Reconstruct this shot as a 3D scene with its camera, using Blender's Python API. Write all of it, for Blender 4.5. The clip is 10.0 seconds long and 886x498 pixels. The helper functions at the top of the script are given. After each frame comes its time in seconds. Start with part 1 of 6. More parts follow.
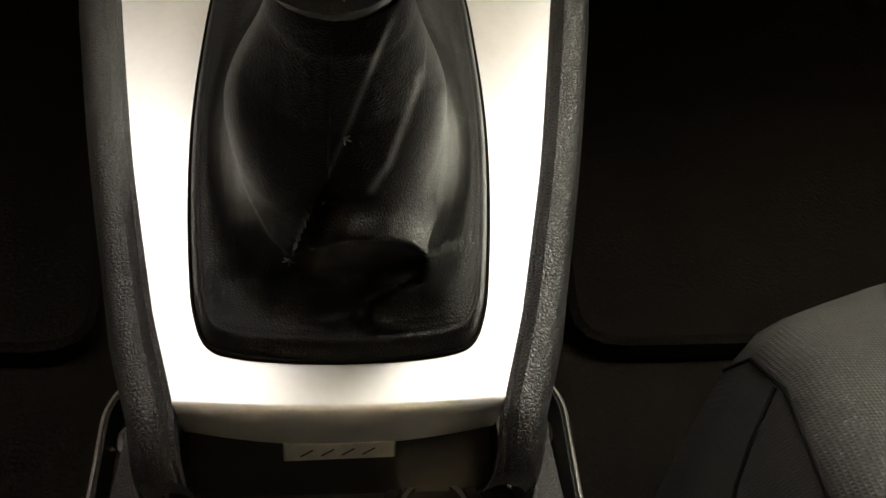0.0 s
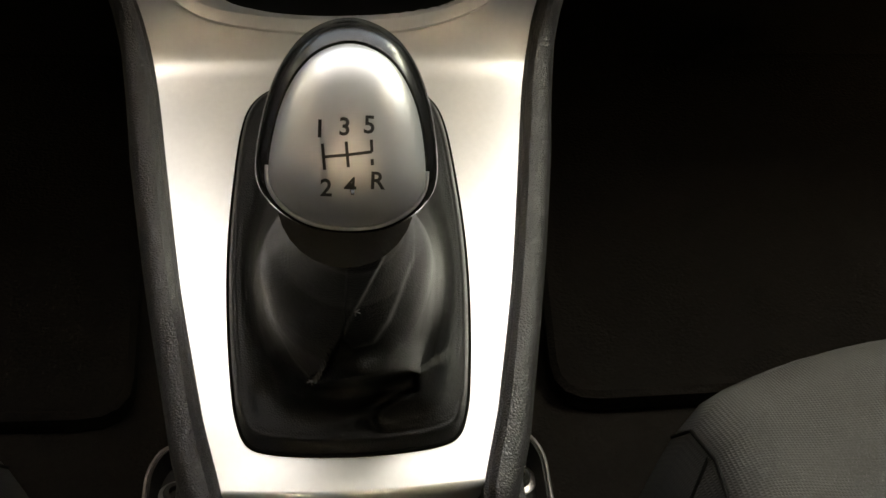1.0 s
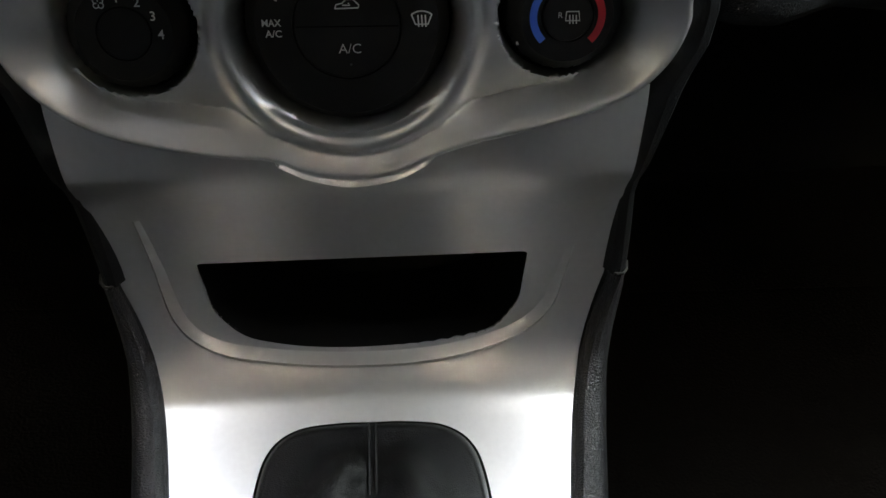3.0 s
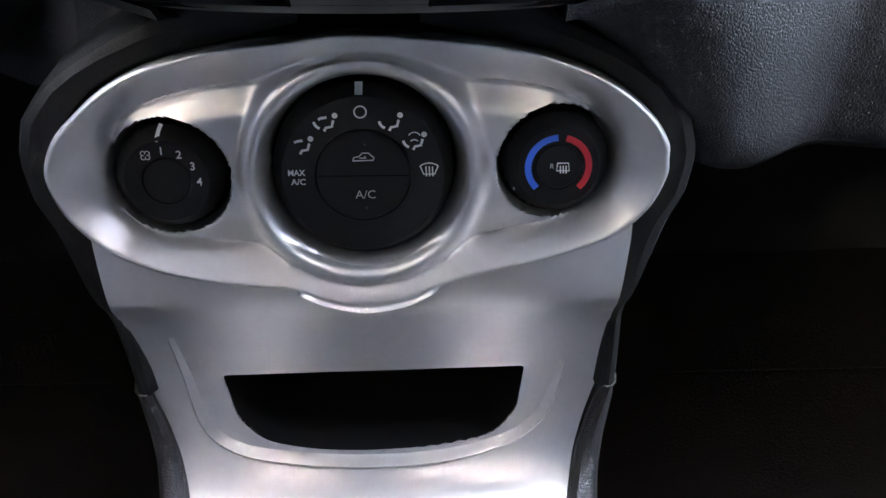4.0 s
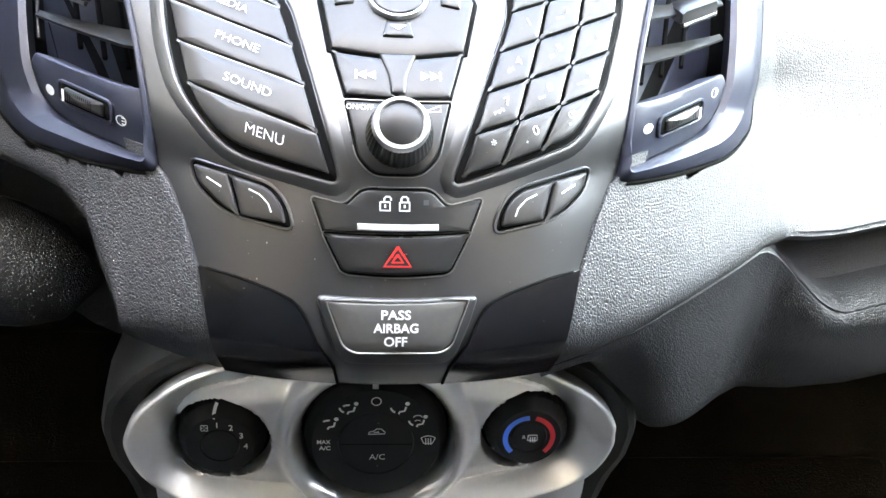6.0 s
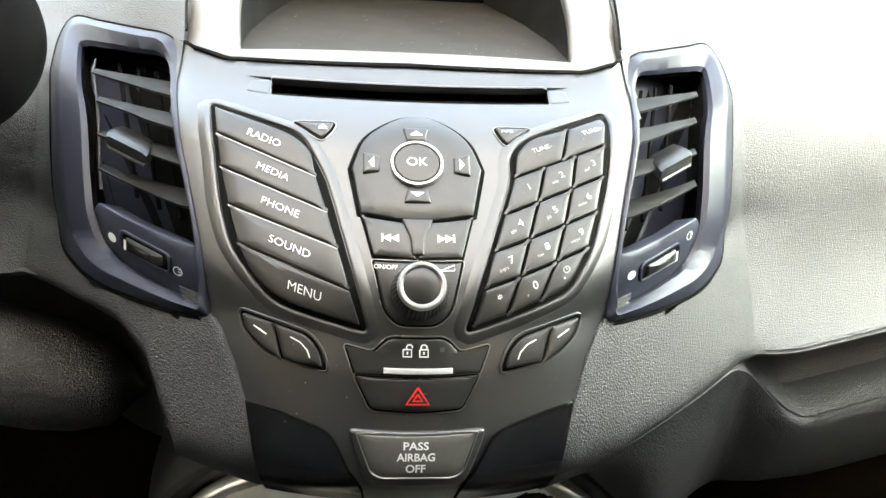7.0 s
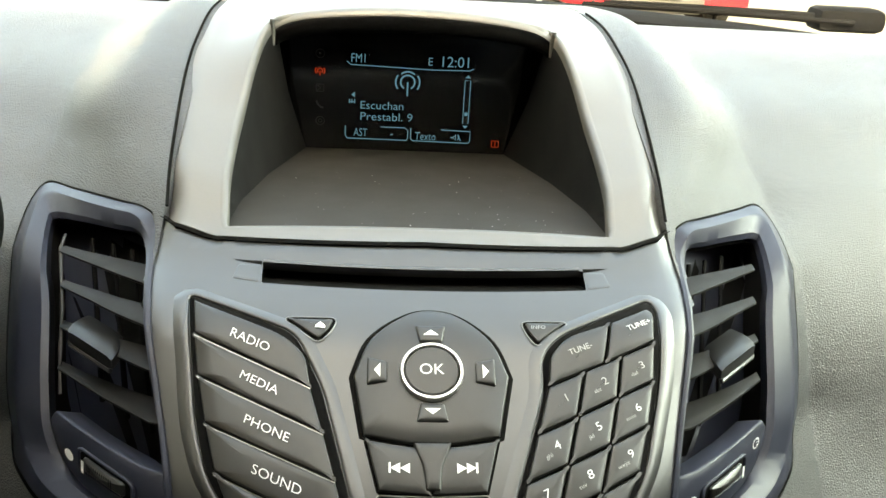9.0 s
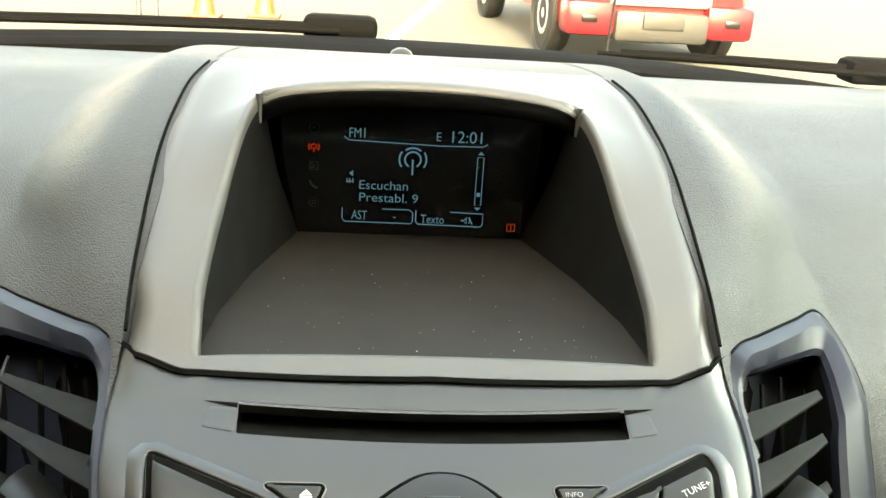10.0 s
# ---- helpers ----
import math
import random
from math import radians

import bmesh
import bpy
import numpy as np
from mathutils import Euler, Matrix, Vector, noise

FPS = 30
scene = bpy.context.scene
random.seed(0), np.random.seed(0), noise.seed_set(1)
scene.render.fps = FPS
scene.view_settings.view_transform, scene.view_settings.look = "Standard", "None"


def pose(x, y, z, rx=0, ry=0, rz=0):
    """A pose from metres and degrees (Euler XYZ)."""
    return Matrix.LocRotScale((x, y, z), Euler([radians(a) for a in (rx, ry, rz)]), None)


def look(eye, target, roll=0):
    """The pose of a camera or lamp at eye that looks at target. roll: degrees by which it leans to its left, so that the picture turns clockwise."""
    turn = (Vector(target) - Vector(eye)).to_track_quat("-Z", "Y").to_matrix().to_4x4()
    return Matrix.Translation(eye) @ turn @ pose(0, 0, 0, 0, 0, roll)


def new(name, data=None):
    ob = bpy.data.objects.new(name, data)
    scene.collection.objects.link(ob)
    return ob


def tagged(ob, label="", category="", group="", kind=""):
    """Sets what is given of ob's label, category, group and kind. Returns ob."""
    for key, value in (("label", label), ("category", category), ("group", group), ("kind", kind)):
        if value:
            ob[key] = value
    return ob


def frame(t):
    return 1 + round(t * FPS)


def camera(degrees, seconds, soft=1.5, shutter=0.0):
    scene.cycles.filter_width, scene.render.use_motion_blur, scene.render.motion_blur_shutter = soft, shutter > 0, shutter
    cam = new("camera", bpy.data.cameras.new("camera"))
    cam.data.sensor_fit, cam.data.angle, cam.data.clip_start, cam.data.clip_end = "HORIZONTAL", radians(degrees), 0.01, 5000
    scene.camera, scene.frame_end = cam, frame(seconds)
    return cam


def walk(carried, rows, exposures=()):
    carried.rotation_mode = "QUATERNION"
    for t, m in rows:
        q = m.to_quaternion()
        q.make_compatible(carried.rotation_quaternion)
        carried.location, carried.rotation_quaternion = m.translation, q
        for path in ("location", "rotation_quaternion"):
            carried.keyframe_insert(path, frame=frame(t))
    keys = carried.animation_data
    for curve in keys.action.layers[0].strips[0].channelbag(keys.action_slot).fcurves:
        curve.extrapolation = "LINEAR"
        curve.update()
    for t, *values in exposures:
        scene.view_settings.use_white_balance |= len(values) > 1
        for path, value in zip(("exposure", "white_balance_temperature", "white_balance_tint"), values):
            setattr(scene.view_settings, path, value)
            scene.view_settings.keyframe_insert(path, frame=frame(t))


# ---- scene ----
cam = camera(49.15, 10.0)
PATH = [
    (0.0, (-0.0011, -0.3543, 0.4575), (0.0530, 0.0263, 0.1379), 5.19),
    (0.5, (0.0003, -0.3609, 0.4894), (0.0547, 0.0270, 0.1786), 4.30),
    (1.0, (-0.0044, -0.3818, 0.5295), (0.0502, -0.0000, 0.2112), 3.90),
    (1.5, (-0.0080, -0.3928, 0.5642), (0.0526, -0.0091, 0.2494), 3.97),
    (2.0, (-0.0017, -0.3587, 0.5643), (0.0458, 0.0363, 0.2615), 2.46),
    (2.5, (0.0087, -0.3165, 0.5604), (0.0425, 0.0915, 0.2733), 1.76),
    (3.0, (0.0095, -0.3089, 0.5590), (0.0354, 0.1247, 0.3112), 0.23),
    (3.2, (0.0118, -0.3098, 0.5695), (0.0350, 0.1261, 0.3257), -0.16),
    (4.3, (0.0070, -0.3353, 0.6121), (0.0306, 0.1127, 0.3913), 0.86),
    (4.5, (0.0016, -0.3384, 0.6260), (0.0325, 0.1080, 0.4030), 1.60),
    (5.0, (-0.0084, -0.3487, 0.6613), (0.0337, 0.0973, 0.4392), 2.99),
    (5.5, (-0.0117, -0.3476, 0.6999), (0.0317, 0.0934, 0.4682), 3.22),
    (6.0, (-0.0141, -0.3498, 0.7492), (0.0325, 0.0873, 0.5109), 3.73),
    (6.2, (-0.0167, -0.3494, 0.7688), (0.0281, 0.0854, 0.5261), 3.62),
    (7.3, (-0.0319, -0.3839, 0.8169), (0.0231, 0.0615, 0.5965), 4.26),
    (7.5, (-0.0301, -0.3759, 0.8149), (0.0222, 0.0677, 0.5902), 3.73),
    (8.0, (-0.0222, -0.3467, 0.8015), (0.0302, 0.0966, 0.5763), 3.61),
    (8.5, (-0.0222, -0.3126, 0.7996), (0.0223, 0.1406, 0.5931), 3.24),
    (9.0, (-0.0260, -0.3019, 0.8213), (0.0177, 0.1644, 0.6462), 3.48),
    (9.5, (-0.0292, -0.2770, 0.8318), (0.0209, 0.1940, 0.6718), 3.78),
    (10.0, (-0.0256, -0.2284, 0.8329), (0.0172, 0.2425, 0.6703), 3.65),
]
EXPOSURES = [(0.0, 4.7, 12400, 4), (1.5, 4.6, 11200, 2), (2.3, 4.6, 10000, 0), (3.2, 4.6, 7600, 2), (4.3, 6.6, 6600, 12), (5.2, 6.4, 6500, 9), (6.2, 6.4, 8100, 3), (7.3, 5.25, 9700, -1), (8.5, 4.95, 9900, -4), (9.3, 4.4, 10200, -7), (10.0, 4.25, 10400, -7)]
walk(cam, [(t, look(eye, target, roll)) for t, eye, target, roll in PATH], EXPOSURES)

# ---------------------------------------------------------------- light
SUN_EL, SUN_AZ = 36.0, 180.0          # height above the horizon, bearing to the right of straight ahead
world = bpy.data.worlds.new("sky")
scene.world = world
world.use_nodes = True
wn = world.node_tree
sky = wn.nodes.new("ShaderNodeTexSky")
sky.sky_type, sky.sun_disc = "NISHITA", False
sky.sun_elevation, sky.sun_rotation = radians(SUN_EL), radians(SUN_AZ)
sky.air_density, sky.dust_density, sky.ozone_density = 0.7, 6.0, 0.6
wn.nodes["Background"].inputs["Strength"].default_value = 0.15
wn.links.new(sky.outputs["Color"], wn.nodes["Background"].inputs["Color"])
sun_data = bpy.data.lights.new("sun", "SUN")
sun_data.energy, sun_data.angle, sun_data.color = 0.5, radians(0.6), (1.0, 0.95, 0.87)
sun = new("sun", sun_data)
sun.matrix_world = look((0, 0, 6), (-6 * math.sin(radians(SUN_AZ)) / math.tan(radians(SUN_EL)),
                                    -6 * math.cos(radians(SUN_AZ)) / math.tan(radians(SUN_EL)), 0))

# daylight through the side windows
side_data = bpy.data.lights.new("side_window_light", "AREA")
side_data.shape, side_data.size, side_data.size_y = "RECTANGLE", 0.5, 0.20
side_data.energy, side_data.color = 0.50, (0.72, 0.87, 1.0)
side_light = new("side_window_light", side_data)
side_light.matrix_world = look((.68, .15, .94), (.25, .12, .70))
side_data = side_data.copy()
side_data.energy = 0.04
side_light = new("side_window_light", side_data)
side_light.matrix_world = look((-.68, .15, .94), (-.20, .0, .62))

# ---------------------------------------------------------------- materials
def mat(name, base, rough=0.5, metal=0.0, spec=0.5, grain=0.0, cell=0.0015, kind="voronoi", vary=0.12, blotch=0.03,
        rough_vary=0.03, coat=0.0, weave=0.0, aniso=0.0):
    """A surface with colour variation at two scales and a fine relief; grain is the relief's strength, cell its size in metres."""
    m = bpy.data.materials.new(name)
    m.use_nodes = True
    t = m.node_tree
    b = t.nodes["Principled BSDF"]
    co = t.nodes.new("ShaderNodeTexCoord")
    big = t.nodes.new("ShaderNodeTexNoise")
    big.inputs["Scale"].default_value, big.inputs["Detail"].default_value = 1.0 / blotch, 5
    t.links.new(co.outputs["Object"], big.inputs["Vector"])
    small = t.nodes.new("ShaderNodeTexNoise")
    small.inputs["Scale"].default_value, small.inputs["Detail"].default_value = 0.6 / max(cell, 1e-4), 3
    t.links.new(co.outputs["Object"], small.inputs["Vector"])
    mix = t.nodes.new("ShaderNodeMath")
    mix.operation = "ADD"
    t.links.new(big.outputs["Fac"], mix.inputs[0])
    t.links.new(small.outputs["Fac"], mix.inputs[1])
    ramp = t.nodes.new("ShaderNodeMapRange")
    ramp.inputs["From Min"].default_value, ramp.inputs["From Max"].default_value = 0.6, 1.4
    ramp.inputs["To Min"].default_value, ramp.inputs["To Max"].default_value = 1 - vary, 1 + vary
    t.links.new(mix.outputs[0], ramp.inputs["Value"])
    col = t.nodes.new("ShaderNodeVectorMath")
    col.operation = "SCALE"
    col.inputs[0].default_value = base
    t.links.new(ramp.outputs["Result"], col.inputs["Scale"])
    t.links.new(col.outputs["Vector"], b.inputs["Base Color"])
    rr = t.nodes.new("ShaderNodeMapRange")
    rr.inputs["From Min"].default_value, rr.inputs["From Max"].default_value = 0.35, 0.65
    rr.inputs["To Min"].default_value, rr.inputs["To Max"].default_value = max(0.02, rough - rough_vary), min(1, rough + rough_vary)
    t.links.new(big.outputs["Fac"], rr.inputs["Value"])
    t.links.new(rr.outputs["Result"], b.inputs["Roughness"])
    b.inputs["Metallic"].default_value = metal
    b.inputs["Specular IOR Level"].default_value = spec
    b.inputs["Coat Weight"].default_value = coat
    b.inputs["Coat Roughness"].default_value = 0.05
    if grain:
        bump = t.nodes.new("ShaderNodeBump")
        bump.inputs["Strength"].default_value, bump.inputs["Distance"].default_value = grain, cell * 0.35
        if kind == "voronoi":
            warp = t.nodes.new("ShaderNodeTexNoise")
            warp.inputs["Scale"].default_value = 0.25 / cell
            t.links.new(co.outputs["Object"], warp.inputs["Vector"])
            add = t.nodes.new("ShaderNodeVectorMath")
            add.operation = "MULTIPLY_ADD"
            add.inputs[1].default_value = (cell * 1.5,) * 3
            t.links.new(warp.outputs["Color"], add.inputs[0])
            t.links.new(co.outputs["Object"], add.inputs[2])
            v = t.nodes.new("ShaderNodeTexVoronoi")
            v.feature = "DISTANCE_TO_EDGE"
            v.inputs["Scale"].default_value = 1.0 / cell
            t.links.new(add.outputs["Vector"], v.inputs["Vector"])
            lim = t.nodes.new("ShaderNodeMapRange")
            lim.inputs["From Max"].default_value = 0.28
            t.links.new(v.outputs["Distance"], lim.inputs["Value"])
            t.links.new(lim.outputs["Result"], bump.inputs["Height"])
        elif kind == "weave":
            w = t.nodes.new("ShaderNodeTexWave")
            w.inputs["Scale"].default_value, w.inputs["Distortion"].default_value = 0.16 / cell, 0.6
            t.links.new(co.outputs["Object"], w.inputs["Vector"])
            w2 = t.nodes.new("ShaderNodeTexWave")
            w2.bands_direction = "Y"
            w2.inputs["Scale"].default_value, w2.inputs["Distortion"].default_value = 0.16 / cell, 0.6
            t.links.new(co.outputs["Object"], w2.inputs["Vector"])
            mx = t.nodes.new("ShaderNodeMath")
            mx.operation = "MAXIMUM"
            t.links.new(w.outputs["Fac"], mx.inputs[0])
            t.links.new(w2.outputs["Fac"], mx.inputs[1])
            t.links.new(mx.outputs[0], bump.inputs["Height"])
        else:
            n = t.nodes.new("ShaderNodeTexNoise")
            n.inputs["Scale"].default_value, n.inputs["Detail"].default_value = 1.0 / cell, 4
            t.links.new(co.outputs["Object"], n.inputs["Vector"])
            t.links.new(n.outputs["Fac"], bump.inputs["Height"])
        t.links.new(bump.outputs["Normal"], b.inputs["Normal"])
    return m


def glow(name, colour, strength):
    m = bpy.data.materials.new(name)
    m.use_nodes = True
    b = m.node_tree.nodes["Principled BSDF"]
    b.inputs["Base Color"].default_value = (*[c * 0.08 for c in colour], 1)
    b.inputs["Emission Color"].default_value = (*colour, 1)
    b.inputs["Emission Strength"].default_value = strength
    return m


def glass(name, colour=(1, 1, 1), rough=0.0):
    m = bpy.data.materials.new(name)
    m.use_nodes = True
    b = m.node_tree.nodes["Principled BSDF"]
    b.inputs["Base Color"].default_value = (*colour, 1)
    b.inputs["Transmission Weight"].default_value = 1
    b.inputs["Roughness"].default_value, b.inputs["IOR"].default_value = rough, 1.1
    return m


SILVER = mat("satin_silver_paint", (0.75, 0.74, 0.73), 0.38, 0.86, vary=0.04, blotch=0.05, rough_vary=0.008)
SILVER2 = mat("bright_satin_silver", (0.66, 0.65, 0.65), 0.36, 0.95, vary=0.04, rough_vary=0.02)
GRAIN = mat("black_grained_vinyl", (0.024, 0.023, 0.0248), 0.42, grain=0.5, cell=0.0012, vary=0.2, rough_vary=0.05)
DASH = mat("charcoal_soft_dash_skin", (0.024, 0.0252, 0.0282), 0.53, spec=0.65, grain=0.55, cell=0.0012, vary=0.18, blotch=0.06)
DASHLOW = mat("black_grained_lower_dash", (0.027, 0.028, 0.031), 0.46, grain=0.6, cell=0.0013, vary=0.2, blotch=0.06)
SMOOTH = mat("smooth_grey_plastic", (0.072, 0.0705, 0.067), 0.46, spec=0.9, vary=0.05, blotch=0.04, rough_vary=0.01, grain=0.06, cell=0.0006, kind="noise")
FASCIA = mat("dark_metallic_fascia_paint", (0.0165, 0.0166, 0.0168), 0.38, 0.0, spec=0.9, vary=0.05, blotch=0.04, rough_vary=0.01, grain=0.05, cell=0.0006, kind="noise")
BUTTON = mat("satin_black_button", (0.016, 0.0158, 0.0155), 0.34, vary=0.15)
KEY = mat("satin_grey_key", (0.019, 0.0188, 0.0184), 0.36, 0.0, spec=0.45, vary=0.08, rough_vary=0.01)
FLANK = mat("smooth_black_flank", (0.007, 0.007, 0.0073), 0.5, spec=0.35, grain=0.15, cell=0.0014, vary=0.2)
DIAL = mat("matt_black_dial", (0.008, 0.008, 0.0084), 0.50, spec=0.3, vary=0.2)
GROOVE = mat("dark_joint", (0.004, 0.004, 0.004), 0.9, spec=0.06, vary=0.2)
GLOSS = mat("piano_black_plastic", (0.006, 0.006, 0.007), 0.20, spec=0.3, vary=0.2, rough_vary=0.04, coat=0.1)
# charcoal paint; its blue is the sky's reflection put into the base colour
VENTSKY = mat("charcoal_vent_paint_sky_tint", (0.018, 0.021, 0.035), 0.48, 0.0, spec=0.30, vary=0.06, rough_vary=0.01)
SLAT = mat("dusty_black_slat", (0.0058, 0.0056, 0.0053), 0.62, spec=0.14, vary=0.35, blotch=0.012)
LINK = mat("worn_brown_link", (0.006, 0.0042, 0.0035), 0.6, vary=0.4, blotch=0.004)
PRINT = mat("white_print", (0.78, 0.78, 0.78), 0.5, vary=0.03)
DIM = mat("worn_grey_print", (0.42, 0.42, 0.41), 0.5, vary=0.15, blotch=0.004)
INK = mat("black_print", (0.012, 0.012, 0.014), 0.35, vary=0.1)
RED = mat("red_print", (0.75, 0.03, 0.03), 0.4, vary=0.05)
DARKRED = mat("dark_red_print", (0.50, 0.025, 0.035), 0.4, vary=0.05)
BLUE = mat("blue_print", (0.05, 0.16, 0.72), 0.4, vary=0.05)
CHROME = mat("chrome_ring", (0.82, 0.82, 0.83), 0.12, 1.0, vary=0.03)
EDGE = mat("pale_button_edge", (0.24, 0.235, 0.22), 0.30, 0.6, vary=0.1)
KNOBSILVER = mat("satin_silver_knob", (0.60, 0.60, 0.61), 0.40, 0.85, vary=0.03, rough_vary=0.03)
KNOBBLACK = mat("gloss_black_knob_band", (0.006, 0.006, 0.006), 0.22, spec=0.4, vary=0.2, rough_vary=0.01)
LEATHER = mat("black_gaiter_leatherette", (0.0042, 0.0042, 0.0044), 0.40, spec=0.17, grain=0.30, cell=0.0009, vary=0.2, rough_vary=0.06)
THREAD = mat("grey_thread", (0.22, 0.22, 0.23), 0.7, grain=0.4, cell=0.0004, kind="noise")
CARPET = mat("dark_brown_carpet", (0.0060, 0.0049, 0.0043), 0.95, spec=0.08, grain=0.9, cell=0.0022, kind="noise", vary=0.5, blotch=0.03)
MATSTUFF = mat("black_floor_mat", (0.0048, 0.0040, 0.0036), 0.95, spec=0.06, grain=0.9, cell=0.0025, kind="noise", vary=0.4)
FABRIC = mat("grey_woven_seat_fabric", (0.038, 0.0373, 0.0365), 0.9, spec=0.2, grain=0.6, cell=0.0007, kind="weave", vary=0.2)
FABRICDARK = mat("dark_woven_seat_fabric", (0.021, 0.0206, 0.0202), 0.9, spec=0.2, grain=0.6, cell=0.0007, kind="weave", vary=0.2)
STEEL = mat("dull_bracket_steel", (0.42, 0.40, 0.38), 0.40, 0.9, vary=0.3, blotch=0.008)
RUBBER = mat("black_rubber", (0.012, 0.012, 0.012), 0.75, spec=0.2, vary=0.25, grain=0.1, cell=0.001, kind="noise")
ASPHALT = mat("pale_dusty_asphalt", (0.046, 0.0455, 0.039), 0.9, vary=0.2, blotch=0.6, grain=0.4, cell=0.02, kind="noise")
CARRED = mat("red_car_paint", (0.11, 0.003, 0.007), 0.35, spec=0.3, vary=0.06, blotch=0.4, coat=0.15)
CARGREY = mat("grey_bumper_plastic", (0.013, 0.013, 0.013), 0.55, vary=0.15, blotch=0.2)
ORANGE = mat("orange_cone_plastic", (0.33, 0.035, 0.008), 0.5, vary=0.1, blotch=0.1)
PAINT = mat("white_road_paint", (0.70, 0.69, 0.66), 0.8, vary=0.12, blotch=0.2)
BLUEGREY = mat("blue_grey_post_paint", (0.030, 0.036, 0.048), 0.5, vary=0.12, blotch=0.1)
WHITEWALL = mat("white_plastered_wall", (0.62, 0.61, 0.58), 0.85, vary=0.06, blotch=0.7, grain=0.2, cell=0.01, kind="noise")
GREYWALL = mat("grey_plastered_wall", (0.16, 0.155, 0.15), 0.85, vary=0.1, blotch=0.5, grain=0.2, cell=0.01, kind="noise")
HEADLINER = mat("pale_grey_headliner", (0.25, 0.245, 0.235), 0.95, vary=0.06, blotch=0.1, grain=0.3, cell=0.002, kind="noise")
BODY = mat("dark_car_body_paint", (0.05, 0.05, 0.055), 0.3, vary=0.1, coat=0.5)
ALLOY = mat("alloy_wheel_metal", (0.55, 0.55, 0.54), 0.3, 0.9, vary=0.08)
LAMPGREY = mat("grey_lamp_plastic", (0.075, 0.073, 0.068), 0.38, vary=0.12)
BADGE = mat("brushed_badge", (0.48, 0.47, 0.45), 0.38, 0.8, vary=0.12, blotch=0.01)
PANE = glass("clear_glass")
# darker than the hood shell: the recess floor's shade is put into its colour
FLOORSHADE = mat("dusty_recess_painted_shade", (0.017, 0.0166, 0.0157), 0.62, spec=0.2, vary=0.22, blotch=0.02, grain=0.12, cell=0.0006, kind="noise")
# deeper copy for the sideways cheeks, where the colour carries the shade
CHEEKSHADE = mat("recess_cheek_painted_shade", (0.007, 0.007, 0.0072), 0.58, spec=0.12, vary=0.2, blotch=0.02)
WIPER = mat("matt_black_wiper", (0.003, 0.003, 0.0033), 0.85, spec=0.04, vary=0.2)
SCREEN = mat("black_display_glass", (0.004, 0.004, 0.005), 0.12, vary=0.1, rough_vary=0.02)
CYAN = glow("display_cyan", (0.20, 0.52, 0.90), 0.017)
REDGLOW = glow("display_red", (0.90, 0.07, 0.02), 0.012)
FAINT = mat("faint_display_icon", (0.06, 0.065, 0.07), 0.4, vary=0.05)


# ---------------------------------------------------------------- modelling helpers
def curve_points(p, n=12):
    """A smooth line through the points p (any dimension)."""
    p = [np.array(q, float) for q in p]
    q = [2 * p[0] - p[1], *p, 2 * p[-1] - p[-2]]
    out = []
    for i in range(1, len(q) - 2):
        a, b, c, d = q[i - 1:i + 3]
        for u in np.linspace(0, 1, n, endpoint=False):
            out.append(0.5 * (2 * b + (c - a) * u + (2 * a - 5 * b + 4 * c - d) * u * u + (3 * b - a - 3 * c + d) * u ** 3))
    return np.array(out + [p[-1]])


def closed_curve(p, n=8):
    p = [np.array(q, float) for q in p]
    out = []
    for i in range(len(p)):
        a, b, c, d = (p[(i + j) % len(p)] for j in (-1, 0, 1, 2))
        for u in np.linspace(0, 1, n, endpoint=False):
            out.append(0.5 * (2 * b + (c - a) * u + (2 * a - 5 * b + 4 * c - d) * u * u + (3 * b - a - 3 * c + d) * u ** 3))
    return np.array(out)


def rounded(poly, r, n=5):
    """The polygon with its corners rounded; r is one radius or one for each corner."""
    poly = [np.array(q, float) for q in poly]
    out = []
    for i, b in enumerate(poly):
        a, c = poly[i - 1], poly[(i + 1) % len(poly)]
        rad = r[i] if isinstance(r, (list, tuple)) else r
        ua, uc = a - b, c - b
        la, lc = np.linalg.norm(ua), np.linalg.norm(uc)
        d = min(rad, 0.48 * la, 0.48 * lc)
        s, e = b + ua / la * d, b + uc / lc * d
        for u in np.linspace(0, 1, n):
            out.append((1 - u) ** 2 * s + 2 * u * (1 - u) * b + u * u * e)
    return np.array(out)


def resample(poly, step):
    """More points along the sides of a closed outline."""
    out = []
    for i in range(len(poly)):
        a, b = poly[i], poly[(i + 1) % len(poly)]
        k = max(1, int(np.ceil(np.linalg.norm(b - a) / step)))
        out += [a + (b - a) * j / k for j in range(k)]
    return np.array(out)


def inset(poly, d):
    """The closed outline moved inwards by d."""
    n = len(poly)
    area = sum(poly[i][0] * poly[(i + 1) % n][1] - poly[(i + 1) % n][0] * poly[i][1] for i in range(n))
    sign = 1 if area > 0 else -1
    out = []
    for i in range(n):
        t = poly[(i + 1) % n] - poly[i - 1]
        t = t / (np.linalg.norm(t) + 1e-12)
        out.append(poly[i] + sign * d * np.array([-t[1], t[0]]))
    return np.array(out)


